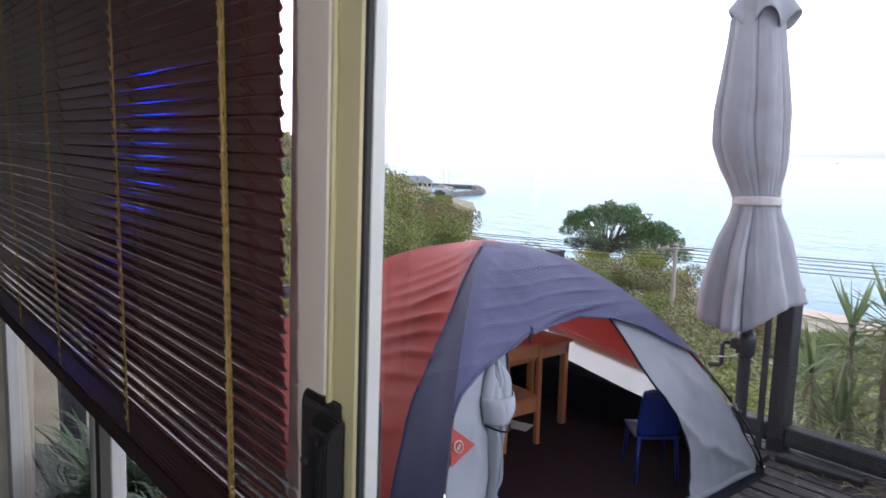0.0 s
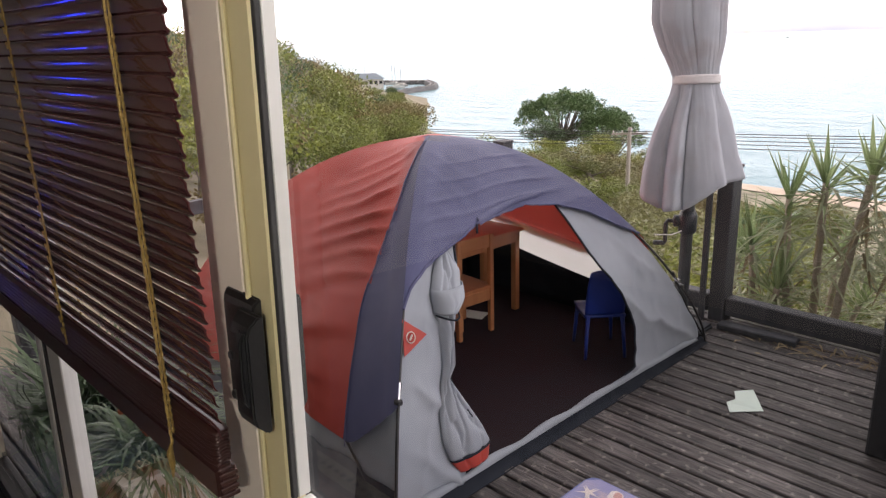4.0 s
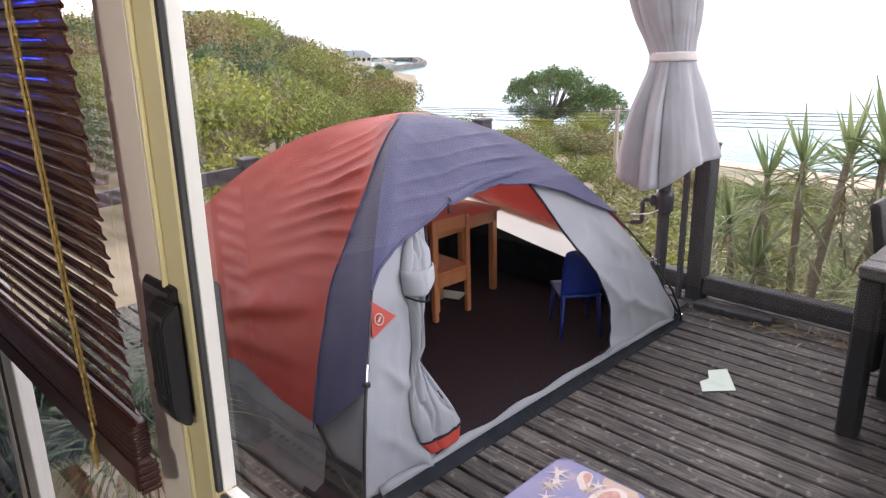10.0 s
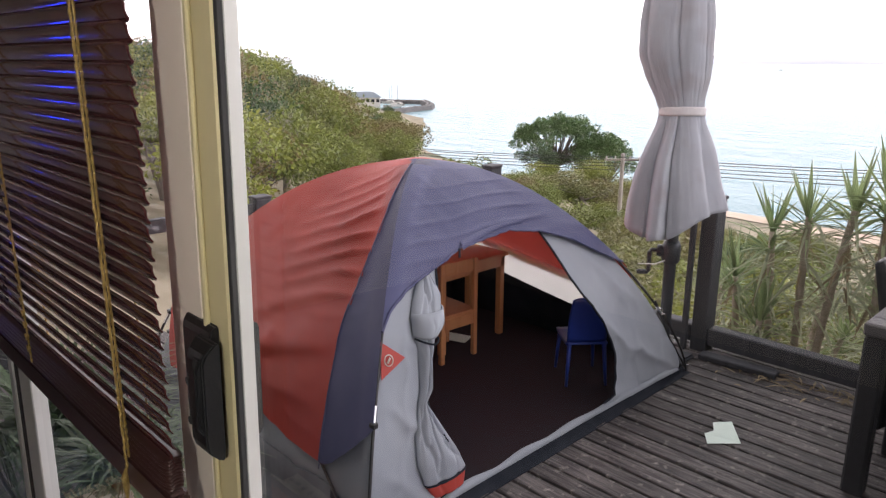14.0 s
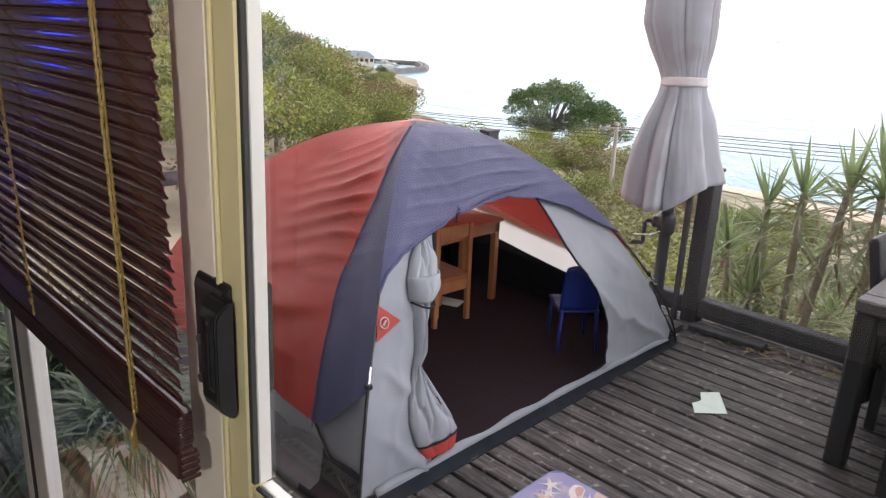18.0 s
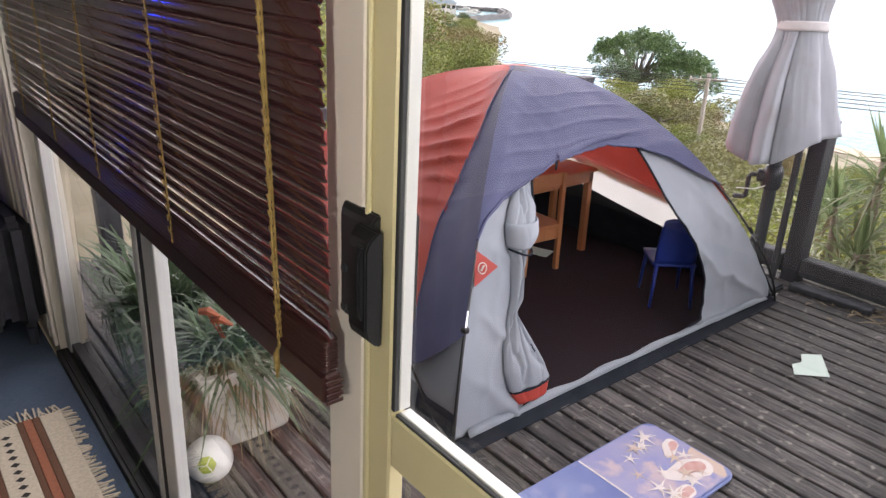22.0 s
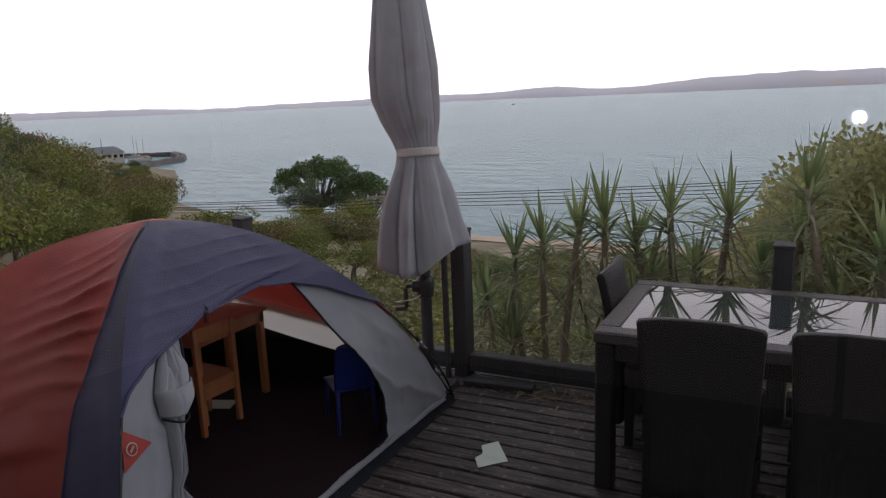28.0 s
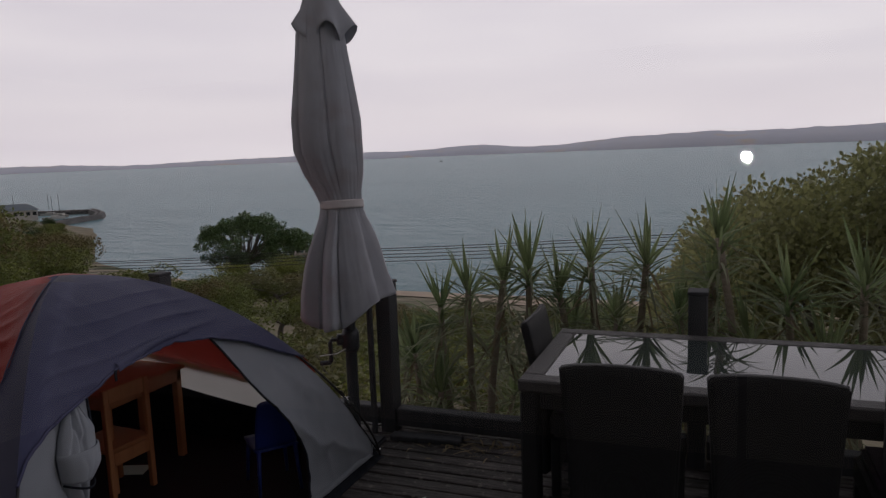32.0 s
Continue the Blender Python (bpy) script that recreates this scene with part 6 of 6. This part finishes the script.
def woods():
    olive = make_tree("coastal_tree", "olive green bushy coastal tree on the slope", 11, 6.5, 0.9, M_LEAF_OLIVE, 6600, 0.19, 0.9)
    yellow = make_tree("coastal_tree", "yellow green coastal tree on the slope", 23, 5.5, 0.9, M_LEAF_YELLOW, 6200, 0.18, 0.8)
    brown = make_tree("scrub_tree", "brownish scrubby tree on the slope", 37, 4.5, 1.0, M_LEAF_BROWN, 5600, 0.15, 0.75)
    dark = make_tree("coastal_tree", "deep green coastal tree on the slope", 41, 7.0, 0.8, M_LEAF_DARK, 6600, 0.19, 0.9)
    protos = [olive, yellow, brown, dark]
    rr = random.Random(99)
    spots = []
    # the wooded shoulder beyond the tent, stepping down towards the water
    for az, d0, d1, n in ((80, 14, 60, 11), (72, 14, 80, 14), (64, 15, 110, 18), (58, 18, 130, 17), (53, 24, 150, 14), (50, 55, 150, 10)):
        for k in range(n):
            d = d0 + (d1 - d0) * (k + rr.random()) / n
            a = radians(az + rr.uniform(-4, 4) * (0.35 if az < 51 else 1.0))
            spots.append((d * math.cos(a), 0.3 + d * math.sin(a)))
    for i, (x, y) in enumerate(spots):
        p = protos[rr.choice((0, 0, 1, 2, 2, 3, 3, 0))]
        az = math.degrees(math.atan2(y, x))
        d = math.hypot(x, y)
        # crown tops follow the skyline of the shoulder
        sky = curve_at([(44, -9.5), (47.6, -7.2), (48.3, -5.4), (49.6, -4.5), (51, -4.2), (53, -3.9), (54, -3.0), (54.8, -2.2), (56.1, -1.1), (57.75, -0.45), (60.7, 0.5), (66, 1.3), (90, 2.0)], az)
        g = ground_z(x, y)
        room_up = 1.73 + d * math.tan(radians(sky - max(0, (45 - d)) * 0.16)) - g
        if room_up < 1.6:
            continue
        h = min(room_up * rr.uniform(0.84, 1.02), 15)
        base = {0: 6.5, 1: 5.5, 2: 4.5, 3: 7.0}[protos.index(p)]
        s = h / base
        place(p, x, y, max(s, 0.55), rr.uniform(0, 6.3), sz=s)
    # trees down to the water below the headland
    for k in range(11):
        y = 128 + 6.4 * k
        x = shore_x(y) - rr.uniform(14, 30)
        place(protos[rr.choice((0, 3, 3, 0, 2))], x, y, rr.uniform(0.7, 1.0), rr.uniform(0, 6.3), 0.5, sz=rr.uniform(0.55, 0.85))
    # leafless trees standing among the green ones
    bare = empty("bare_tree", Matrix(), "leafless grey twiggy tree on the slope", "tree", "hillside trees")
    bm, tips = branching(83, 4.4, 0.55, 4, 0.22, 0.3, 0.3)
    part("trunk", bm, M_TWIG, bare, "pale bare twigs", smooth=True)
    tall = max(p.z for p in tips)
    for az, d, el in ((57.5, 30, -2.6), (59.0, 26, -3.4), (56.4, 34, -2.9), (60.2, 40, -0.6), (55.6, 28, -4.2), (62.5, 24, -2.0), (54.2, 44, -4.4), (48.8, 60, -6.1), (57.9, 60, -0.35)):
        x, y = d * math.cos(radians(az)), 0.3 + d * math.sin(radians(az))
        g = ground_z(x, y)
        s = (1.73 + d * math.tan(radians(el)) - g) / tall
        if s > 0.2:
            place(bare, x, y, s, az, sz=s)
    bare.matrix_basis = Matrix.Translation((-20, 45, ground_z(-20, 45)))
    # low scrub between the deck and the beach
    for k in range(26):
        a, d = radians(rr.uniform(-4, 46)), rr.uniform(26, 84)
        x, y = d * math.cos(a), d * math.sin(a)
        az = math.degrees(a)
        p = protos[rr.choice((2, 2, 0, 1, 3))]
        g = ground_z(x, y)
        sky = curve_at([(-10, -11.6), (24, -12.2), (27, -11.0), (31, -9.0), (40, -8.8), (50, -9)], az)
        room_up = 1.73 + d * math.tan(radians(sky)) - g
        if room_up < 1.0 or (abs(az - 31.5) < 3.5 and d < 42):
            continue
        h = min(room_up, 4.5) * rr.uniform(0.7, 1.0)
        base = {0: 6.5, 1: 5.5, 2: 4.5, 3: 7.0}[protos.index(p)]
        place(p, x, y, max(h / base, 0.45), rr.uniform(0, 6.3), sz=h / base)
    # scrub trees beyond the power pole
    for k, (az, d, el) in enumerate(((33.6, 57, -9.3), (32.0, 60, -9.0), (30.3, 58, -9.6), (35.0, 54, -9.6), (28.8, 63, -10.3), (36.4, 58, -9.2), (31.2, 52, -10.6), (33.0, 50, -10.9), (37.8, 52, -9.8))):
        x, y = 0.5 + d * math.cos(radians(az)), 0.35 + d * math.sin(radians(az))
        j = (2, 1, 2, 0, 1, 3, 2, 1, 0)[k]
        h = max(1.6, 1.7 + d * math.tan(radians(el)) - ground_z(x, y))
        place(protos[j], x, y, h / (6.5, 5.5, 4.5, 7.0)[j] * 1.15, k * 1.3, sz=h / (6.5, 5.5, 4.5, 7.0)[j])
    # thick low bushes that hide the slope
    low = make_tree("shrub", "low olive brown shrub on the slope", 61, 2.2, 1.3, M_LEAF_SCRUB, 3000, 0.10, 0.45, 0.8, 2, 0.25, 0.6, "slope shrubs", "shrub")
    low2 = make_tree("shrub", "low bright green shrub on the slope", 67, 2.0, 1.3, M_LEAF_OLIVE, 3000, 0.10, 0.45, 0.8, 2, 0.25, 0.6, "slope shrubs", "shrub")
    for k in range(110):
        a, d = radians(rr.uniform(-6, 48)), 13 + 62 * rr.random() ** 1.2
        x, y = d * math.cos(a), d * math.sin(a)
        az = math.degrees(a)
        if (abs(az - 31.5) < 2.8 and 20 < d < 46) or (12 < az < 26 and d < 22 and k % 3):
            continue
        s = rr.uniform(0.75, 1.25) * (0.8 + d / 70)
        if az < 28:
            s = min(s, (1.73 + d * math.tan(radians(-12.2)) - ground_z(x, y)) / 1.9)
        if s < 0.3:
            continue
        place(low if rr.random() < 0.6 else low2, x, y, s * 1.25, rr.uniform(0, 6.3), 0.1, sz=s * 0.8)
    low.matrix_basis = Matrix.Translation((16, 9.5, ground_z(16, 9.5)))
    place(protos[1], 9.5, 4.1, 0.42, 1.0, sz=0.32)
    place(low2, 9.0, 3.0, 0.9, 2.0, sz=0.55)
    place(low, 8.8, 1.6, 0.9, 0.5, sz=0.5)
    low2.matrix_basis = Matrix.Translation((18, 6.5, ground_z(18, 6.5)))
    for p in protos:
        x, y = rr.uniform(-25, -14), rr.uniform(30, 60)
        p.matrix_basis = Matrix.Translation((x, y, ground_z(x, y)))
    # the spreading umbrella-crowned tree by the beach
    spreading_tree(76.0, 56.6, -14.2, 5.6, 4.8, 8.6, 5)
    spreading_tree(78.2, 51.6, -15.6, 4.4, 3.6, 7.6, 9)
    for k, (bx_, by_) in enumerate(((64, 49.5), (66, 45), (62, 41.5), (68, 53))):
        place(protos[(1, 0, 1, 3)[k]], bx_, by_, 0.85, k * 1.9, sz=0.66 + 0.05 * k)


woods()


def yucca(name, x, y, z_head, heads, seed, lean=(0, 0), length=0.40, n=34):
    """A cane plant: ringed stems with rosettes of sword leaves and dry skirts."""
    rr = random.Random(seed)
    g = ground_z(x, y) - 0.05
    t = empty(name, (x, y, g), "tall yucca with rosettes of green sword leaves", "yucca", "yuccas below the deck edge")
    for k in range(heads):
        hx, hy = rr.uniform(-0.35, 0.35) * (k > 0) + lean[0], rr.uniform(-0.35, 0.35) * (k > 0) + lean[1]
        hz = z_head - 0.06 - g - (rr.uniform(0.15, 0.9) if k else 0)
        pts = []
        for i in range(9):
            q = i / 8
            pts.append(V((hx * q ** 1.5 + 0.05 * (math.sin(q * 5 + seed) - q * math.sin(5 + seed)), hy * q ** 1.5 + 0.05 * (math.cos(q * 4 + seed) - q * math.cos(4 + seed)), hz * q)))
        part("stem", tube(pts, [0.031 - 0.010 * i / 8 for i in range(9)], 8), M_STEM, t, smooth=True)
        for nm, cnt, mat, lo, hi, ln, wide in (("spear_tuft", n // 3, M_SWORD, 0.80, 1.0, length * 1.02, 0.019), ("rosette", n * 3 // 4, M_SWORD, 0.0, 0.80, length * 1.1, 0.0135),
                                               ("old_leaves", n + 20, M_SWORD_OLD, -0.45, 0.45, length * 1.05, 0.011), ("dry_skirt", n // 4, M_DRY, -0.95, -0.35, length * 0.7, 0.014)):
            verts, faces = [], []
            for j in range(cnt):
                a = rr.uniform(0, 2 * math.pi)
                up = lo + (hi - lo) * (j / cnt) ** 0.5
                d = V((math.cos(a) * math.sqrt(max(0.02, 1 - up * up)), math.sin(a) * math.sqrt(max(0.02, 1 - up * up)), up)).normalized()
                side = d.cross(V((0, 0, 1))).normalized() if abs(d.z) < 0.98 else V((1, 0, 0))
                L = ln * rr.uniform(0.6, 1.1)
                w = wide * rr.uniform(0.75, 1.2)
                low = {"spear_tuft": 0.04, "rosette": 0.16, "old_leaves": 0.70, "dry_skirt": 0.6}[nm]
                base = pts[-1] + V((0, 0, -low * rr.random()))
                sag = {"spear_tuft": 0.03, "rosette": 0.25, "old_leaves": rr.uniform(0.1, 0.8), "dry_skirt": 0.4}[nm]
                kink = V((rr.gauss(0, 1), rr.gauss(0, 1), rr.gauss(0, 0.5))) * (0.0 if nm == "spear_tuft" else 0.10 * L)
                b0 = len(verts)
                for i in range(6):
                    q = i / 5
                    c = base + d * L * q + V((0, 0, -sag * L * q * q)) + kink * (q * q * (1 - 0.5 * q))
                    ww = w * (0.55 + 0.9 * q if q < 0.45 else max(0.04, (1 - q) * 1.73))
                    verts += [tuple(c - side * ww), tuple(c + V((0, 0, -0.15 * ww)) + d.cross(side) * ww * 0.35), tuple(c + side * ww)]
                for i in range(5):
                    u = b0 + 3 * i
                    faces += [(u, u + 1, u + 4, u + 3), (u + 1, u + 2, u + 5, u + 4)]
            me = sheet_mesh(nm, verts, faces)
            me.materials.append(mat)
            part_of(nm, me, t, label="dry drooping leaves" if nm == "dry_skirt" else "")
    return t


YUCCAS = [(5.85, 2.10, 0.70, 1, 1), (5.85, 1.81, 0.79, 1, 2), (5.85, 1.61, 0.88, 1, 3), (5.95, 1.40, 0.70, 1, 37), (5.85, 1.14, 0.95, 1, 4), (5.85, 0.74, 0.94, 1, 5), (5.85, 0.26, 1.13, 1, 7), (5.95, 0.30, 0.82, 1, 6),
          (5.9, -0.19, 0.74, 1, 41), (5.8, -0.62, 0.84, 1, 12), (6.0, -1.0, 0.92, 2, 13), (6.2, -1.5, 0.95, 2, 14), (5.9, -2.1, 0.8, 3, 18), (6.4, -1.9, 1.0, 2, 44),
          (6.0, 1.30, 0.40, 1, 38), (5.9, 0.95, 0.52, 1, 39), (6.0, 0.52, 0.56, 1, 40), (5.7, 0.05, 0.45, 1, 42), (5.6, -0.40, 0.40, 1, 43),
          (5.85, 2.34, 0.55, 1, 8), (5.85, 2.58, 0.15, 1, 15), (5.65, 2.28, -0.08, 1, 17), (5.6, 1.30, 0.20, 1, 9), (5.6, 0.45, 0.22, 1, 11),
          (6.4, 2.9, -0.1, 2, 16), (7.3, 1.5, 0.1, 2, 20), (7.4, 2.4, -0.3, 2, 21), (6.9, 0.3, 0.25, 2, 26), (5.8, -1.3, 0.25, 2, 35)]
for yx, yy, yz, yn, ys in YUCCAS:
    # drawn in towards the deck edge
    yx, yy, yz = max(4.80, 0.53 + (yx - 0.53) * 0.86), 0.30 + (yy - 0.30) * 0.86, 1.715 + (yz - 1.715) * 0.86
    yucca("yucca", yx - 0.10 * math.sin(ys), yy - 0.25 * math.cos(ys * 1.7), yz, yn, ys, lean=(0.10 * math.sin(ys), 0.25 * math.cos(ys * 1.7)))


def broad_bush():
    b = empty("broadleaf_bush", (10.2, -2.7, ground_z(10.2, -2.7)), "large rounded broadleaf bush with waxy olive leaves", "bush")
    rr = random.Random(8)
    cs, rs = [], []
    for k in range(640):
        v = rr.random() ** 0.55
        y = rr.uniform(-5.0, 3.7)
        top = curve_at([(-5, 3.8), (-3, 4.40), (0, 4.46), (1.3, 4.28), (2.2, 4.08), (3.0, 3.5), (3.7, 2.45)], y)
        x = rr.uniform(-1.6, 1.8)
        z = max(0.6, (top + 0.25 * fbm(y, x, 0, 0.8)) * (0.35 + 0.65 * v) - 0.1 * x * x)
        cs.append((x, y, z))
        rs.append(rr.uniform(0.24, 0.42))
    me = leaf_cloud("crown", cs, rs, 140000, 0.084, 4, aspect=0.55, droop=-0.3)
    me.materials.append(M_LEAF_BUSH)
    part_of("crown", me, b)
    bm = bmesh.new()
    for k in range(26):
        c = rr.choice(cs)
        tube([(c[0] * 0.2, c[1] * 0.5, 0), (c[0] * 0.6, c[1] * 0.8, c[2] * 0.5), c], [0.09, 0.06, 0.02], 6, bm)
    part("limbs", bm, M_BARK, b, smooth=True)


broad_bush()


# ---- utility poles and wires ----
def utility_pole(x, y, top):
    p = empty("utility_pole", Matrix.Translation((x, y, top - 9.0)) @ Matrix.Rotation(radians(40), 4, 'Z'), "silver grey timber power pole with a crossarm", "power pole", "power poles")
    part("shaft", tube([(0, 0, -1), (0, 0, 9.0)], [0.17, 0.12], 12), M_POLE_WOOD, p, smooth=True)
    part("crossarm", box((-0.06, -1.1, 8.55), (0.06, 1.1, 8.68), 0.01), M_POLE_WOOD, p)
    for yy in (-1.0, -0.45, 0.45, 1.0):
        part("insulator", tube([(0, yy, 8.68), (0, yy, 8.74), (0, yy, 8.84)], [0.03, 0.05, 0.025], 8), M_WALL_WHITE, p)
    return p


PX, PY, PZ = 40.0, 24.7, -4.05
utility_pole(PX, PY, PZ)
utility_pole(46, 66, -6.6)
utility_pole(43, -16, -1.5)
for k, (dz, dy) in enumerate(((-0.2, -0.2), (-0.38, 0.1), (-0.62, 0.2), (-0.8, 0.0), (-1.05, 0.1))):
    pts = []
    for (xa, ya, za), (xb, yb, zb) in (((46, 66, -6.6), (PX, PY, PZ)), ((PX, PY, PZ), (43, -16, -1.5)), ((43, -16, -1.5), (50, -60, -3))):
        for i in range(13):
            q = i / 12
            pts.append((xa + (xb - xa) * q + dy, ya + (yb - ya) * q, za + (zb - za) * q + dz - 1.4 * q * (1 - q)))
    thing("power_line", tube(pts, 0.022, 5), M_WIRE, "black overhead power line", "cable", "power lines")


# ---- headland, houses, jetty ----
def house(x, y, z, w, d, h, turn, roof, label, storeys=1):
    hs = empty("house", Matrix.Translation((x, y, z)) @ Matrix.Rotation(turn, 4, 'Z'), label, "house", "hillside houses")
    part("wall", box((-w / 2, -d / 2, -3), (w / 2, d / 2, h), 0.05), M_WALL_WHITE, hs)
    bm = bmesh.new()
    e = 0.6
    a = [bm.verts.new(p) for p in ((-w / 2 - e, -d / 2 - e, h), (w / 2 + e, -d / 2 - e, h), (w / 2 + e, d / 2 + e, h), (-w / 2 - e, d / 2 + e, h))]
    b = [bm.verts.new(p) for p in ((-w / 4, 0, h + 0.28 * d), (w / 4, 0, h + 0.28 * d))]
    for f in ((a[0], a[1], b[1], b[0]), (a[1], a[2], b[1]), (a[2], a[3], b[0], b[1]), (a[3], a[0], b[0]), (a[3], a[2], a[1], a[0])):
        bm.faces.new(f)
    part("roof", bm, roof, hs)
    for s in range(storeys):
        z0 = 0.9 + s * 2.8
        for k in range(int(w // 2.6)):
            xx = -w / 2 + 1.4 + k * 2.6
            wn_ = part("window", box((xx - 0.8, -d / 2 - 0.06, z0), (xx + 0.8, -d / 2 - 0.005, z0 + 1.3), 0.02), M_WINDOW_DARK, hs)
            part("frame", box((xx - 0.9, -d / 2 - 0.1, z0 - 0.12), (xx + 0.9, -d / 2 - 0.01, z0 - 0.002), 0.01), M_WALL_WHITE, wn_)
    return hs


def at_sky(az, d, elev):
    a = radians(az)
    return d * math.cos(a), d * math.sin(a), 1.73 + d * math.tan(radians(elev))


for az, d, el, w, hgt, rf, st in ((65.5, 170, 0.55, 13, 5.5, M_ROOF_DARK, 2), (63.3, 185, 0.5, 14, 5.5, M_ROOF, 2), (61.2, 190, 0.15, 11, 5, M_WALL_WHITE, 2), (59.6, 200, -0.25, 10, 3, M_ROOF_DARK, 1),
                              (68, 160, 0.9, 12, 5.5, M_ROOF, 2)):
    hx, hy, hz = at_sky(az, d, el)
    house(hx, hy, hz - 4.6, w * 0.8, 7, hgt - 2.4, radians(az - 90 + 8), rf, "white two-storey house among trees on the headland" if st == 2 else "low white house among trees on the headland", st)


def jetty():
    j = empty("boat_clubhouse", Matrix.Translation((207, 265, SEA + 1.8)) @ Matrix.Diagonal((0.62, 0.62, 0.8, 1)), "pale low waterfront building with a blue grey roof", "building")
    m = Matrix.Rotation(radians(-35), 4, 'Z')
    for name, lo, hi, mt in (("wall", (-13, -5, -3), (13, 5, 3.2), M_WALL_WHITE), ("terrace", (-22, -7, -3), (-13.1, 5, 0.6), M_CONCRETE)):
        bm = box(lo, hi, 0.05)
        bm.transform(m)
        part(name, bm, mt, j)
    bm = bmesh.new()
    a = [bm.verts.new(p) for p in ((-14.5, -6.5, 3.2), (14.5, -6.5, 3.2), (14.5, 6.5, 3.2), (-14.5, 6.5, 3.2))]
    b = [bm.verts.new(p) for p in ((-8, 0, 6.4), (8, 0, 6.4))]
    for f in ((a[0], a[1], b[1], b[0]), (a[1], a[2], b[1]), (a[2], a[3], b[0], b[1]), (a[3], a[0], b[0]), (a[3], a[2], a[1], a[0])):
        bm.faces.new(f)
    bm.transform(m)
    part("roof", bm, M_ROOF, j, "blue grey hipped roof")
    for k in range(7):
        bm = box((-11.5 + k * 3.6, -5.15, 0.6), (-9.3 + k * 3.6, -5.01, 2.3), 0.03)
        bm.transform(m)
        part("window", bm, M_WINDOW_DARK, j)
    # breakwater: a curved bank of boulders with a path on top
    way = [(172, 220), (187, 223), (204, 228), (216, 231), (229, 243), (242, 261), (236, 274), (225, 294)]
    rr = random.Random(12)
    verts, faces = [], []
    for (xa, ya), (xb, yb) in zip(way, way[1:]):
        n = int(math.hypot(xb - xa, yb - ya) * 5)
        for i in range(n):
            q = rr.random()
            off = rr.gauss(0, 1.9)
            x, y = xa + (xb - xa) * q + off * 0.8, ya + (yb - ya) * q + off * 0.6
            z = SEA + 1.7 - abs(off) * 0.55 + rr.uniform(-0.2, 0.2)
            r = rr.uniform(0.5, 1.1)
            b0 = len(verts)
            for sx, sy, sz in ((1, 0, 0), (-1, 0, 0), (0, 1, 0), (0, -1, 0), (0, 0, 1), (0, 0, -1)):
                k = r * rr.uniform(0.7, 1.2)
                verts.append((x + sx * k, y + sy * k, z + sz * k * 0.7))
            for a_, b_, c_ in ((0, 2, 4), (2, 1, 4), (1, 3, 4), (3, 0, 4), (2, 0, 5), (1, 2, 5), (3, 1, 5), (0, 3, 5)):
                faces.append((b0 + a_, b0 + b_, b0 + c_))
    ob = new("breakwater", sheet_mesh("breakwater", verts, faces))
    ob.data.materials.append(M_ROCK)
    tagged(ob, "grey boulder breakwater curving into the bay", "breakwater", kind="stuff")
    rows = [[(x - 2.2, y + 1.6, SEA - 1.0), (x - 1.3, y + 1.0, SEA + 1.9), (x + 1.3, y - 1.0, SEA + 1.9), (x + 2.2, y - 1.6, SEA - 1.0)] for x, y in way]
    thing("causeway", grid(rows), M_ROCK, "grey causeway path along the breakwater", "path", kind="structure")
    boat = empty("moored_boat", (226, 262, SEA), "small white yacht moored inside the breakwater", "boat", "moored boats")
    rows = [[(s * w * 0.9, l, z) for s, z in ((-1, 1.0), (-0.8, 0.1), (0, -0.3), (0.8, 0.1), (1, 1.0))] for l, w in ((-4, 0.9), (-2, 1.3), (1, 1.35), (3.2, 0.8), (4.6, 0.08))]
    part("hull", grid(rows), M_WALL_WHITE, boat)
    part("deck_top", box((-0.9, -3.2, 0.85), (0.9, 2.4, 1.0), 0.05), M_WALL_WHITE, boat)
    part("cabin", box((-0.7, -1.8, 1.0), (0.7, 1.2, 1.6), 0.1), M_WALL_WHITE, boat)
    part("mast", tube([(0, 0.4, 1.0), (0, 0.4, 9.5)], 0.07, 6), M_STEEL_DARK, boat)
    copy_thing(boat, pose(216, 254, SEA, 0, 0, 60))
    copy_thing(boat, pose(232, 275, SEA, 0, 0, 20))
    copy_thing(boat, pose(222, 284, SEA, 0, 0, -30))
    yb = copy_thing(boat, pose(1441, 560, SEA, 0, 0, 40))
    yb["label"] = "distant white sail boat out on the bay"


jetty()

# ---- deck boards ----
def deck_boards():
    d = empty("deck", (DX0, DY0, 0), "weathered brown timber deck of long boards", "deck", kind="structure")
    rr = random.Random(21)
    n = int((DX1 - DX0) / PITCH) + 2
    for k in range(n):
        x0 = max(0.0, k * PITCH - 0.0493)
        w = min(k * PITCH - 0.0493 + PITCH - 0.0145, DX1 - DX0) - x0
        if w < 0.03:
            break
        L = DY1 - DY0
        cuts = [0.0, L] if k % 3 else [0.0, rr.uniform(0.3, 1.2), L]
        for a, b in zip(cuts, cuts[1:]):
            z = rr.uniform(-0.002, 0.002)
            part("board", box((x0, a + 0.002, -0.026 + z), (x0 + w, b - 0.002, z), 0.004), M_DECK, d)


deck_boards()
